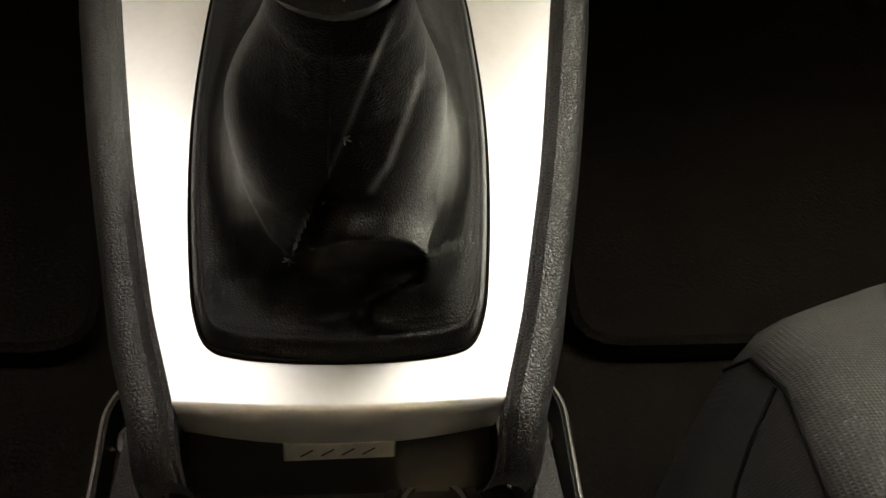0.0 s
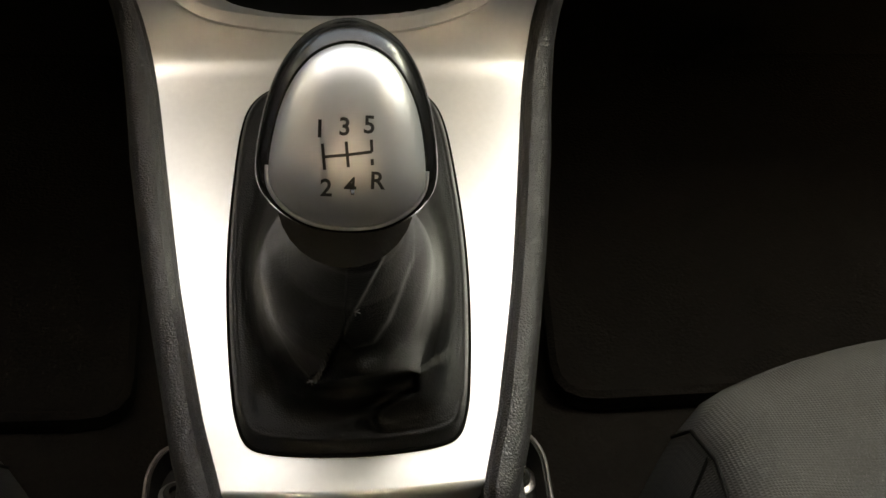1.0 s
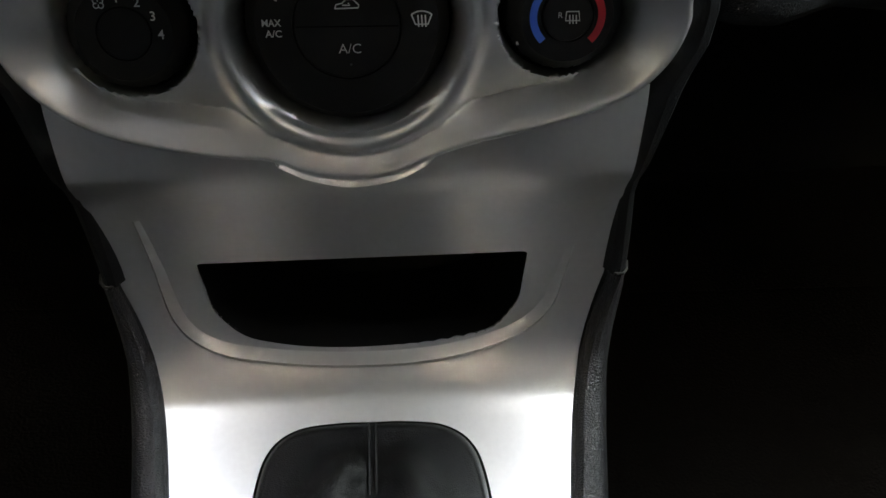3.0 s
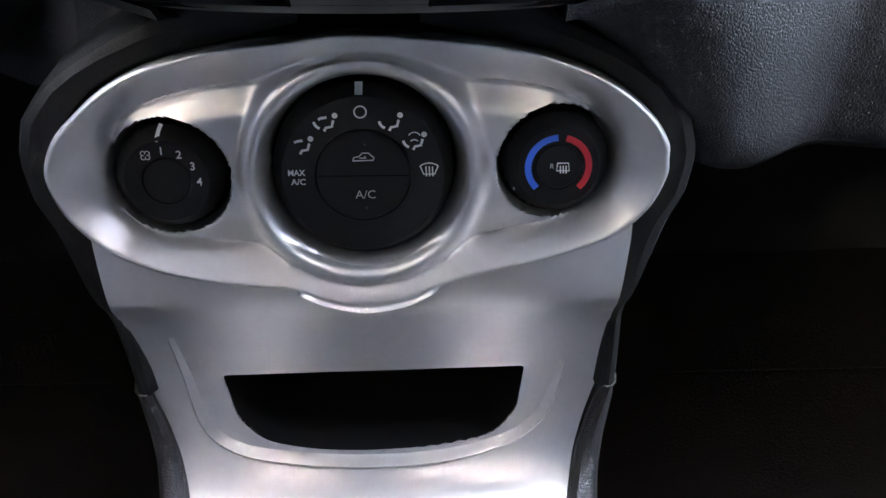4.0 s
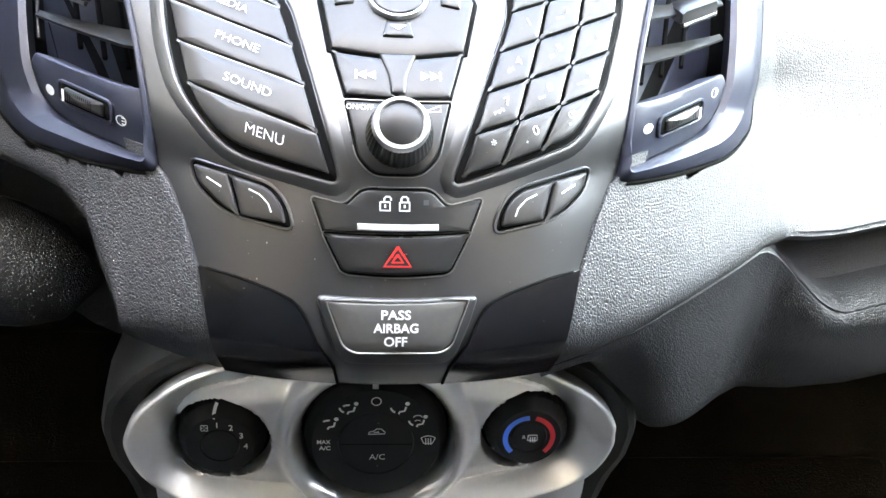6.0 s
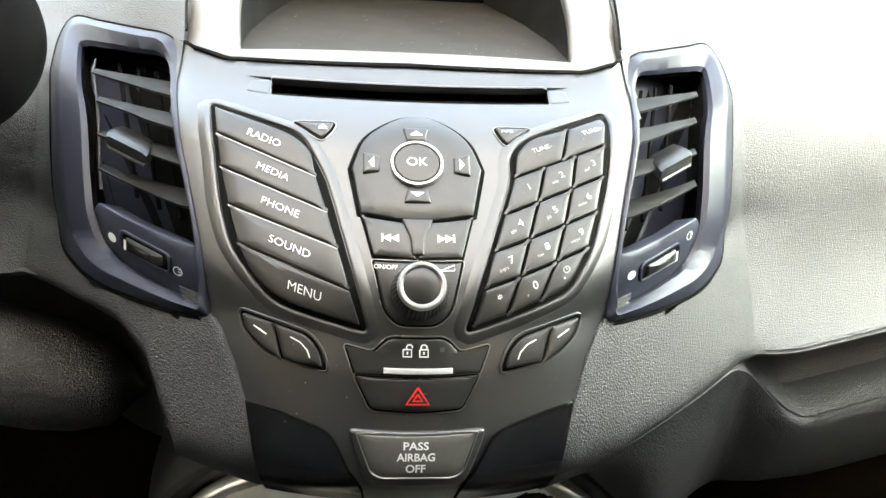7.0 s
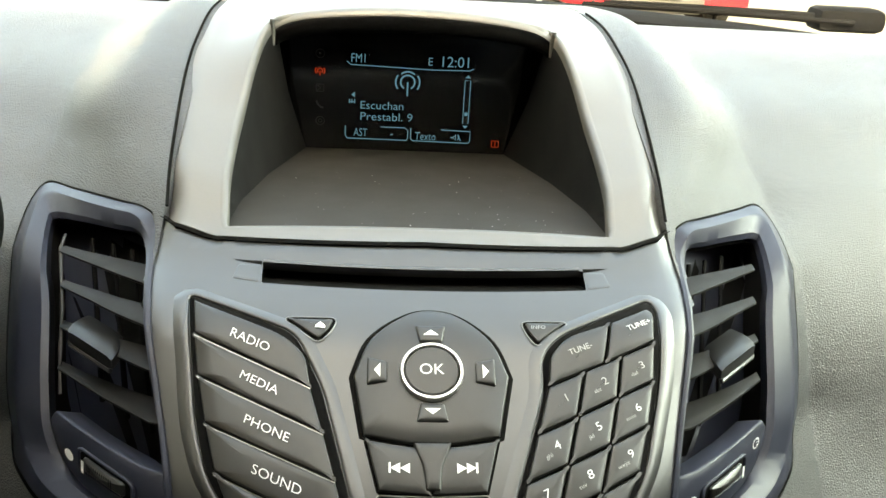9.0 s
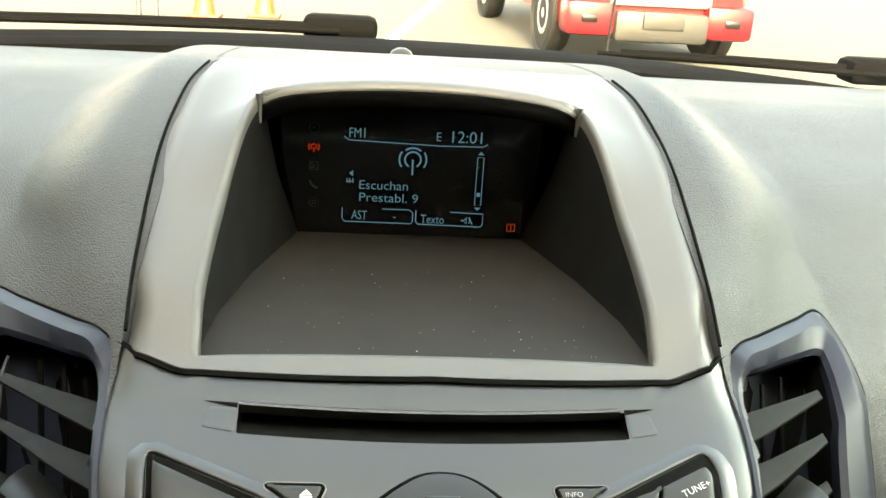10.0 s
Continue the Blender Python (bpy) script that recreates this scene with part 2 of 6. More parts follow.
class Sheet:
    """A curved skin: the centre line (y, z) runs along s, and the skin falls back by k x^2 + e max(0, |x| - 0.1) to the sides."""

    def __init__(self, centre, k, e=((0, 0), (1, 0))):
        c = curve_points(centre, 40)
        self.c, self.k, self.e = c, np.array(k), np.array(e)
        self.s = np.r_[0, np.cumsum(np.linalg.norm(np.diff(c, axis=0), axis=1))]

    def S(self, z):
        return float(np.interp(z, self.c[:, 1], self.s))

    def flat(self, x, s):
        y, z = np.interp(s, self.s, self.c[:, 0]), np.interp(s, self.s, self.c[:, 1])
        k, e = np.interp(z, self.k[:, 0], self.k[:, 1]), np.interp(z, self.e[:, 0], self.e[:, 1])
        return np.array([x, y + k * x * x + e * max(0.0, abs(x) - 0.1), z])

    def normal(self, x, s):
        d = 1e-3
        n = np.cross(self.flat(x + d, s) - self.flat(x - d, s), self.flat(x, s + d) - self.flat(x, s - d))
        return n / np.linalg.norm(n)

    def P(self, x, s, h=0.0):
        return self.flat(x, s) + h * self.normal(x, s) if h else self.flat(x, s)

    def xs(self, poly):
        return np.array([(x, self.S(z)) for x, z in poly])


FACE = Sheet([(-.0685, .540), (-.0775, .560), (-.0656, .5916), (-.057, .608), (-.043, .630), (0, .660), (.018, .6705), (.049, .680), (.074, .6925), (.09, .700)],
             [(.54, 2.5), (.57, 3.2), (.61, 4), (.63, 3.2), (.665, 1.3), (.69, .9)], [(.61, 0), (.68, .9)])
STACK = Sheet([(-.21, .250), (-.166, .268), (-.107, .293), (-.032, .3215), (-.013, .334), (-.005, .355), (-.006, .383), (-.012, .41), (-.0195, .429),
               (-.018, .50), (-.012, .56)], [(.2, 0), (.6, 0)])


def thing(name, at, label, category, group="", kind=""):
    ob = new(name)
    ob.location = at
    ob.empty_display_size = 0.05
    return tagged(ob, label, category, group, kind)


def root_place(ob):
    while ob.parent:
        ob = ob.parent
    return ob.location


def finish(me, material, angle=35):
    me.materials.append(material)
    for p in me.polygons:
        p.use_smooth = True
    me.set_sharp_from_angle(angle=radians(angle))


def part(name, bm, material, parent=None, label="", angle=35):
    """One mesh object from a bmesh in world coordinates, under a thing or a part."""
    bmesh.ops.recalc_face_normals(bm, faces=bm.faces)
    me = bpy.data.meshes.new(name)
    if parent:
        bmesh.ops.translate(bm, vec=-Vector(root_place(parent)), verts=bm.verts)
    bm.to_mesh(me)
    bm.free()
    finish(me, material, angle)
    ob = new(name, me)
    ob.parent = parent
    return tagged(ob, label)


def cut(ob, cutter):
    """Takes the closed bmesh cutter (world coordinates) out of ob's mesh."""
    bmesh.ops.recalc_face_normals(cutter, faces=cutter.faces)
    me = bpy.data.meshes.new("cutter")
    cutter.to_mesh(me)
    cutter.free()
    tool = new("cutter", me)
    mod = ob.modifiers.new("cut", "BOOLEAN")
    mod.operation, mod.object, mod.solver = "DIFFERENCE", tool, "EXACT"
    bpy.context.view_layer.update()
    made = bpy.data.meshes.new_from_object(ob.evaluated_get(bpy.context.evaluated_depsgraph_get()))
    ob.modifiers.clear()
    keep = ob.data.materials[0]
    ob.data = made
    made.materials.clear()
    for p in made.polygons:
        p.use_smooth = True
        p.material_index = 0
    made.materials.append(keep)
    made.set_sharp_from_angle(angle=radians(35))
    bpy.data.objects.remove(tool)


def loft(bm, rings, closed=True, caps=(False, False)):
    """Skin between rings of equally many points."""
    vs = [[bm.verts.new(p) for p in ring] for ring in rings]
    n = len(vs[0])
    for a, b in zip(vs, vs[1:]):
        for i in range(n if closed else n - 1):
            j = (i + 1) % n
            bm.faces.new((a[i], a[j], b[j], b[i]))
    if caps[0]:
        bm.faces.new(vs[0])
    if caps[1]:
        bm.faces.new(vs[-1])
    return vs


def pad(sheet, outline, h0, h1, bevel=0.0006, bulge=0.0, bm=None, step=0.004, scoop=None):
    """A low block on a sheet: outline in (x, s), from height h0 to h1 with a softened edge and a slightly domed top."""
    bm = bm or bmesh.new()
    o = resample(np.array(outline, float), step)
    i = inset(o, bevel)
    mid = i.mean(0)
    rings = [[sheet.P(*q, h0) for q in o], [sheet.P(*q, h1 - bevel) for q in o],
             [sheet.P(*q, h1 - 0.3 * bevel) for q in inset(o, 0.4 * bevel)], [sheet.P(*q, h1) for q in i]]
    for f in (0.72, 0.42, 0.14):
        rings.append([sheet.P(*(mid + (q - mid) * f), h1 + bulge * (1 - f * f) + (scoop(*(mid + (q - mid) * f)) if scoop else 0)) for q in i])
    loft(bm, rings, caps=(True, True))
    return bm


def ring_on(sheet, outer, inner, h0, h1, bevel=0.0005, bm=None):
    """A raised band between two outlines of equally many (x, s) points."""
    bm = bm or bmesh.new()
    mid = (outer + inner) / 2
    rings = [[sheet.P(*q, h0) for q in outer], [sheet.P(*q, h1 - bevel) for q in outer], [sheet.P(*q, h1) for q in outer * .75 + inner * .25],
             [sheet.P(*q, h1) for q in outer * .25 + inner * .75], [sheet.P(*q, h1 - bevel) for q in inner], [sheet.P(*q, h0) for q in inner]]
    vs = loft(bm, rings)
    a, b = vs[-1], vs[0]
    for i in range(len(a)):
        j = (i + 1) % len(a)
        bm.faces.new((a[i], a[j], b[j], b[i]))
    return bm


def on(sheet, x, s, turn=0.0, h=0.0, lean=0.0):
    """A map from flat (u, v) to the sheet round (x, s), turned by degrees, slanted by lean."""
    c, d = math.cos(radians(turn)), math.sin(radians(turn))
    return lambda u, v: sheet.P(x + (u + lean * v) * c - v * d, s + (u + lean * v) * d + v * c, h)


def plane_map(origin, right, up):
    o, r, u_ = (np.array(q, float) for q in (origin, right, up))
    r, u_ = r / np.linalg.norm(r), u_ / np.linalg.norm(u_)
    return lambda u, v: o + u * r + v * u_


def writing(name, body, height, place, material, parent, width=None, label="", bold=-0.006):
    """Letters of the built-in font, flat on a surface, capitals of the given height, centred."""
    cu = bpy.data.curves.new("letters", "FONT")
    cu.body, cu.size, cu.align_x, cu.align_y, cu.resolution_u = body, 1.0, "CENTER", "CENTER", 3
    cu.offset = bold
    tmp = new("letters", cu)
    bpy.context.view_layer.update()
    me = bpy.data.meshes.new_from_object(tmp.evaluated_get(bpy.context.evaluated_depsgraph_get()))
    bpy.data.objects.remove(tmp)
    k = height / 0.70
    xs = [v.co.x for v in me.vertices] or [0, 1]
    kx = width / (max(xs) - min(xs)) if width else k
    mid = (max(xs) + min(xs)) / 2
    base = Vector(root_place(parent)) if parent else Vector()
    for v in me.vertices:
        v.co = Vector(place((v.co.x - mid) * kx, v.co.y * k)) - base
    me.materials.clear()
    me.materials.append(material)
    me.name = name
    ob = new(name, me)
    ob.parent = parent
    return tagged(ob, label)


def strokes(name, lines, width, place, material, parent, label="", fills=()):
    """A printed sign: lines of (u, v) points of one width, and filled polygons."""
    bm = bmesh.new()
    for line in lines:
        line = [np.array(p, float) for p in line]
        left, right = [], []
        for i, p in enumerate(line):
            d = line[min(i + 1, len(line) - 1)] - line[max(i - 1, 0)]
            d = d / (np.linalg.norm(d) + 1e-12)
            m = np.array([-d[1], d[0]]) * width / 2
            left.append(bm.verts.new(place(*(p + m))))
            right.append(bm.verts.new(place(*(p - m))))
        for i in range(len(line) - 1):
            bm.faces.new((left[i], left[i + 1], right[i + 1], right[i]))
    for poly in fills:
        bm.faces.new([bm.verts.new(place(*p)) for p in poly])
    return part(name, bm, material, parent, label)


def arc(cx, cy, r, a0, a1, n=16):
    return [(cx + r * math.cos(radians(a0 + (a1 - a0) * i / n)), cy + r * math.sin(radians(a0 + (a1 - a0) * i / n))) for i in range(n + 1)]


def disc(cx, cy, r, n=20):
    return arc(cx, cy, r, 0, 360 - 360 / n, n - 1)


def turned(profile, centre, axis, up=(0, 0, 1), n=40, bm=None, wobble=None):
    """A turned body: profile of (radius, height along the axis)."""
    bm = bm or bmesh.new()
    a = Vector(axis).normalized()
    u = Vector(up).cross(a).normalized()
    w = a.cross(u)
    rings = []
    for r, h in profile:
        ring = []
        for i in range(n):
            f = 2 * math.pi * i / n
            rr = r * (wobble(f, h) if wobble else 1)
            ring.append(Vector(centre) + a * h + (u * math.cos(f) + w * math.sin(f)) * rr)
        rings.append(ring)
    loft(bm, rings, caps=(True, True))
    return bm


def box(bm, lo, hi, bevel=0.0):
    m = Matrix.Translation([(a + b) / 2 for a, b in zip(lo, hi)]) @ Matrix.Diagonal([b - a for a, b in zip(lo, hi)] + [1])
    made = bmesh.ops.create_cube(bm, size=1.0, matrix=m)
    if bevel:
        es = list({e for v in made["verts"] for e in v.link_edges})
        bmesh.ops.bevel(bm, geom=es, offset=bevel, segments=2, affect="EDGES", profile=0.5)
    return bm


def tube(bm, path, r, n=8, caps=True):
    path = [Vector(p) for p in path]
    rings = []
    for i, p in enumerate(path):
        d = (path[min(i + 1, len(path) - 1)] - path[max(i - 1, 0)]).normalized()
        u = d.orthogonal().normalized() if not rings else (u - d * u.dot(d)).normalized()
        w = d.cross(u)
        rr = r[i] if isinstance(r, (list, tuple)) else r
        rings.append([p + (u * math.cos(2 * math.pi * j / n) + w * math.sin(2 * math.pi * j / n)) * rr for j in range(n)])
    loft(bm, rings, caps=(caps, caps))
    return bm


def skin(rows, thickness=0.003, back=(0, 1, 0)):
    """A solid sheet from rows of points, thickened away from the viewer."""
    bm = bmesh.new()
    off = Vector(back).normalized() * thickness
    n, m = len(rows), len(rows[0])
    f = [[bm.verts.new(p) for p in r] for r in rows]
    b = [[bm.verts.new(Vector(p) + off) for p in r] for r in rows]
    for i in range(n - 1):
        for j in range(m - 1):
            bm.faces.new((f[i][j], f[i][j + 1], f[i + 1][j + 1], f[i + 1][j]))
            bm.faces.new((b[i][j], b[i + 1][j], b[i + 1][j + 1], b[i][j + 1]))
    edge = [(0, j) for j in range(m)] + [(i, m - 1) for i in range(1, n)] + [(n - 1, j) for j in range(m - 2, -1, -1)] + [(i, 0) for i in range(n - 2, 0, -1)]
    for p, q in zip(edge, edge[1:] + edge[:1]):
        bm.faces.new((f[p[0]][p[1]], b[p[0]][p[1]], b[q[0]][q[1]], f[q[0]][q[1]]))
    return bm


def prism(sheet, outline, h0, h1, step=0.006):
    """A closed block between two heights over a sheet, to cut with."""
    bm = bmesh.new()
    o = resample(np.array(outline, float), step)
    mid = o.mean(0)
    rings = [[sheet.P(*(mid + (q - mid) * f), h) for q in o] for f, h in ((.02, h0), (.3, h0), (.65, h0), (1, h0), (1, h1), (.65, h1), (.3, h1), (.02, h1))]
    loft(bm, rings, caps=(True, True))
    return bm


# ---------------------------------------------------------------- centre console
def at_z(table, z):
    t = np.array(table)
    return float(np.interp(z, t[:, 0], t[:, 1]))


TRIM_HALF = [(.250, .0385), (.2586, .042), (.2705, .0508), (.289, .0603), (.312, .0705), (.3288, .0775), (.345, .0812), (.3735, .0893), (.415, .0935), (.446, .0955), (.56, .0955)]
RAIL_HALF = [(.250, .051), (.2586, .055), (.2675, .0625), (.289, .0735), (.312, .0850), (.3288, .0910), (.345, .0930), (.3735, .0965), (.41, .0985), (.45, .1110), (.462, .1165), (.477, .1190), (.490, .1165), (.505, .1060), (.518, .0900), (.530, .0680), (.545, .0560), (.56, .0560)]

TRIM_SHIFT = [(.25, 0), (.335, 0), (.40, -.0028), (.56, -.0028)]

console = thing("centre_console", (0, -.10, .10), "satin silver and black centre console between the seats", "car console")
rows = []
z_list = list(np.linspace(.2616, .33, 30)) + list(np.linspace(.3325, .452, 36))
for z in z_list:
    s, w = STACK.S(z), at_z(TRIM_HALF, z)
    cx = at_z(TRIM_SHIFT, z)
    rows.append([STACK.P(cx + w * u, s, -0.0008 * abs(u) ** 8) for u in np.linspace(-1, 1, 33)])
# the rear end rolls over and drops
first = rows[0]
drop = []
for a, dz, dy in ((.982, -.0230, .0052), (.984, -.0180, .0028), (.986, -.0135, .0008), (.989, -.0098, -.0006), (.991, -.0070, -.0014), (.994, -.0046, -.0018), (.996, -.0027, -.0018), (.998, -.0013, -.0013), (.999, -.0004, -.0007)):
    drop.append([np.array([p[0] * a, p[1] + dy - 0.003 * (1 - (p[0] / .045) ** 2), p[2] + dz + .004 * min(1, -dz / .012) * (p[0] / .045) ** 2]) for p in first])
rows = drop + [[np.array([p[0], p[1] - 0.003 * (1 - min(1, (p[0] / .045) ** 2)), p[2]]) for p in first]] + rows[1:]
trim = part("trim_plate", skin(rows, 0.002, (0, 0.6, -0.8)), SILVER, console, "satin silver painted plate")

BIN = [(-.0612, .3822), (.0585, .3842), (.0565, .3625), (.0478, .3500), (.024, .3458), (-.006, .3447), (-.028, .3458), (-.0478, .3500), (-.0575, .3610)]
bin_xs = rounded(STACK.xs(BIN), [.002, .002, .004, .010, .012, .02, .012, .010, .004])
cut(trim, prism(STACK, bin_xs, -.02, .02))
bm = bmesh.new()
o = resample(bin_xs, .004)
mid = o.mean(0)
wall = []
for f, back in ((1.0, 0), (1.0, -.004), (.98, -.03), (.95, -.075)):
    wall.append([STACK.P(*(mid + (q - mid) * f), 0) + np.array([0, -back, back * .18]) for q in o])
vs = loft(bm, wall, caps=(False, True))
part("storage_bin", bm, DIAL, console, "deep matt black open storage bin")
# the raised lip round the bin
STEP = [(-.0795, .4020), (-.0765, .3818), (-.0722, .3575), (-.0595, .3452), (-.0367, .3402), (-.0045, .3382), (.0275, .3398), (.0545, .3470), (.0680, .3580), (.0725, .3720), (.0750, .3860)]
line = curve_points(STACK.xs(STEP), 8)
bm = bmesh.new()
rings = []
for i, q in enumerate(line):
    d = line[min(i + 1, len(line) - 1)] - line[max(i - 1, 0)]
    d = d / np.linalg.norm(d)
    nrm = np.array([-d[1], d[0]])
    fade = min(1.0, 2.2 * min(i, len(line) - 1 - i) / len(line) + .05)
    rings.append([STACK.P(*(q + nrm * w), h - .0011 * (1 - fade)) for w, h in ((-.0010, -.0006), (-.0003, .0008), (.0004, .0013), (.0012, .0011), (.0048, .0005), (.0066, -.0008))])
loft(bm, rings, closed=False)
part("bin_lip", bm, SILVER, console, "bright silver ledge round the bin")

# grained side rails, which turn over into the console's flanks
for side in (-1, 1):
    bm = bmesh.new()
    rings = []
    for z in np.linspace(.2600, .375, 30):
        s, a, b = STACK.S(z), at_z(TRIM_HALF, z), at_z(RAIL_HALF, z)
        w = b - a
        sec = [(a - .0004, -.004), (a + .0002, -.0004), (a + .12 * w, .0002), (a + .16 * w, .0022), (a + .28 * w, .0040), (a + .48 * w, .0044), (a + .68 * w, .0032), (a + .86 * w, .0002), (b, -.0055)]
        ring = [STACK.P(side * x, s, h) for x, h in sec]
        last = ring[-1]
        for dx, dz in ((.0010, -.012), (.0005, -.028), (-.004, -.040)):
            ring.append(np.array([last[0] + side * dx, last[1] + .012 * (dz / -.05), last[2] + dz]))
        rings.append(ring)
    # the rear end of the rail curls down
    tail = [[np.array([p[0] * f, p[1] + dy, p[2] + dz]) for p in rings[0]] for f, dy, dz in ((.93, .004, -.040), (.945, -.004, -.030), (.965, -.0085, -.018), (.985, -.0070, -.008), (.997, -.0025, -.002))]
    loft(bm, tail + rings, closed=False)
    part("side_rail", bm, GRAIN, console, "black grained side rail")

# the black surround of the heater panel and the flanks of the stack
for side in (-1, 1):
    bm = bmesh.new()
    rings = []
    for z in np.linspace(.3755, .556, 34):
        s, a, b = STACK.S(z), at_z([(.37, .086), (.43, .089), (.45, .0905), (.464, .1005), (.4775, .1030), (.4925, .0985), (.5018, .0890), (.5105, .0710), (.5175, .0455), (.5205, .020), (.556, .020)], z), at_z(RAIL_HALF, z)
        w = b - a
        k = float(np.clip((z - .3755) / .05, 0, 1))
        k = k * k * (3 - 2 * k)
        ring = [STACK.P(side * (a + f * w) - .0028 * k, s, h * k + g * (1 - k)) for f, h, g in ((0, -.006, -.002), (.3, -.003, .0036), (.6, -.0015, .0034), (.8, -.003, .0012), (.93, -.008, -.002), (1.0, -.016, -.0045))]
        last = ring[-1]
        ring += [np.array([last[0] + side * .002, last[1] + .02, last[2]]), np.array([last[0] + side * .004, last[1] + .25, last[2] - .01])]
        rings.append(ring)
    loft(bm, rings, closed=False)
    part("stack_flank", bm, FLANK, console, "smooth black side of the centre stack")
    # joint of rail and flank: a pale tube paints in its highlight
    bm = bmesh.new()
    a, b = at_z(TRIM_HALF, .3758), at_z(RAIL_HALF, .3758)
    tube(bm, [STACK.P(side * (a + f * (b - a)), STACK.S(.3758), h) for f, h in ((-.15, .0016), (.3, .0040), (.6, .0038), (.85, .0012), (1.0, -.0040))], .0005, 6)
    part("flank_joint", bm, LAMPGREY, console, "thin joint line with its highlight painted pale")
bm = bmesh.new()
loft(bm, [[STACK.P(x, STACK.S(z), -.012) for x in np.linspace(-.07, .07, 9)] for z in np.linspace(.45, .558, 12)], closed=False)
part("stack_panel", bm, GROOVE, console)

# rear tray below the plate, with the badge and the power socket
bm = bmesh.new()
tray = []
for y, z, w in ((-.172, .262, .040), (-.1765, .246, .042), (-.1760, .225, .043), (-.1740, .208, .044), (-.180, .203, .045), (-.32, .200, .050), (-.42, .200, .050), (-.43, .10, .05)):
    tray.append([np.array([x * w, y, z]) for x in np.linspace(-1, 1, 9)])
loft(bm, tray, closed=False)
part("rear_tray", bm, DIAL, console, "black tray behind the gear plate")
for side in (-1, 1):
    bm = bmesh.new()
    rings = []
    for y, w, top in ((-.09, .050, .206), (-.15, .048, .210), (-.20, .048, .214), (-.25, .050, .216), (-.34, .055, .216), (-.43, .057, .216)):
        rings.append([np.array([side * x, y, z]) for x, z in ((w - .002, .195), (w, top - .004), (w + .003, top), (w + .012, top), (w + .022, top - .008), (w + .026, .18), (w + .028, .10))])
    loft(bm, rings, closed=False)
    part("rear_rail", bm, GRAIN, console, "black grained rail of the rear tray")
bm = bmesh.new()
bplane = plane_map((-.0005, -.1785, .2365), (1, .0, .03), (0, .10, .99))
o = rounded([(-.0158, -.0036), (.0158, -.0036), (.0158, .0036), (-.0158, .0036)], .0006, 3)
nrm = np.array([0, -.99, .10])
loft(bm, [[bplane(*q) + nrm * h for q in o] for h in (-.002, .0012)] + [[bplane(*q) + nrm * .0018 for q in inset(o, .0006)]], caps=(True, True))
badge = part("badge", bm, BADGE, console, "small brushed metal badge")
bars = [[(-.0110 + .0058 * i, -.0012), (-.0110 + .0058 * i + .0036, .0012)] for i in range(4)]
strokes("emblem", bars, .0006, lambda u, v: bplane(u, v) + nrm * .0021, INK, badge)
socket = thing("power_socket", (.028, -.181, .203), "round power socket with a bright metal rim in the tray", "power socket")
part("outer_collar", turned([(.0165, 0), (.0165, .003), (.0155, .005), (.0125, .005), (.0122, .001)], (.028, -.181, .2030), (0, -.25, 1)), FLANK, socket)
part("rim", turned([(.0118, 0), (.0118, .004), (.0110, .0048), (.0095, .0048), (.0092, -.01)], (.028, -.181, .2045), (0, -.25, 1)), CHROME, socket, "shiny metal rim")


# ---------------------------------------------------------------- gear lever
lever = thing("gear_lever", (0, -.10, .295), "gear lever with a silver knob and black leatherette gaiter", "gear lever")
HALF = [(0, .3236), (.012, .3236), (.0265, .3228), (.0360, .3200), (.0405, .3150), (.0430, .3050), (.0440, .2950), (.0432, .2850), (.0412, .2755), (.0392, .2705),
        (.0355, .2672), (.028, .2660), (.014, .2654), (0, .2652)]
base_curve = curve_points([(x, STACK.S(z)) for x, z in HALF], 8)
BASE = np.array([*base_curve, *[(-x, s) for x, s in base_curve[-2:0:-1]]])
NECK = np.array([-.0005, -.1956, .3883])          # top of the gaiter, under the knob
NECK_UP = np.array([0.0, -.42, .90])
NECK_UP /= np.linalg.norm(NECK_UP)
side_v = np.array([1.0, 0, 0])
fwd_v = np.cross(NECK_UP, side_v)


def fold(p, a, b, width, height):
    """A soft fold along the segment from a to b: how far it lifts the gaiter at p."""
    a, b = np.array(a), np.array(b)
    d = b - a
    u = np.clip((p - a) @ d / (d @ d), 0, 1)
    return height * math.exp(-((np.linalg.norm(p - a - u * d) / width) ** 2))


SOFT_FOLDS = [((-.0100, -.0500, .3220), (-.0220, -.0750, .3100), .0070, .0085), ((.0120, -.0500, .3220), (.0240, -.0800, .3080), .0070, .0080),
              ((0, -.0600, .3190), (0, -.0900, .3120), .0070, -.0060), ((.0080, -.1650, .3200), (.0240, -.1500, .3000), .0080, -.0040)]
RISE = np.array([0, .62, .785])          # up along the back of the gaiter
RISE /= np.linalg.norm(RISE)
# sharp flaps in (x, rise): the edge that stands proud, the points that close the area, height, softness, reach
FLAPS = [
    ([(-.034, .1750), (-.0279, .1600), (-.0237, .1463), (-.0187, .1357), (-.0134, .1299), (-.0086, .1359), (-.0035, .1456), (.0005, .1559), (.0060, .1680), (.0125, .1810)], [(.012, .21), (-.05, .21)], .0042, .0012, .030),
    ([(-.0035, .1450), (-.0003, .1428), (.0063, .1440), (.0110, .1515), (.0140, .1600), (.0165, .1680)], [(.017, .20), (0, .20)], .0030, .0022, .020),
    ([(-.0134, .1293), (-.0059, .1321), (.0016, .1340), (.0096, .1339), (.0162, .1327), (.0205, .1299)], [(.030, .150), (-.0035, .150)], .0125, .0026, .0066),
    ([(.0205, .1305), (.0202, .1240), (.0140, .1211), (.0069, .1167), (.0066, .1124), (.0082, .1092)], [(.040, .1080), (.045, .135)], .0042, .0016, .0120)]
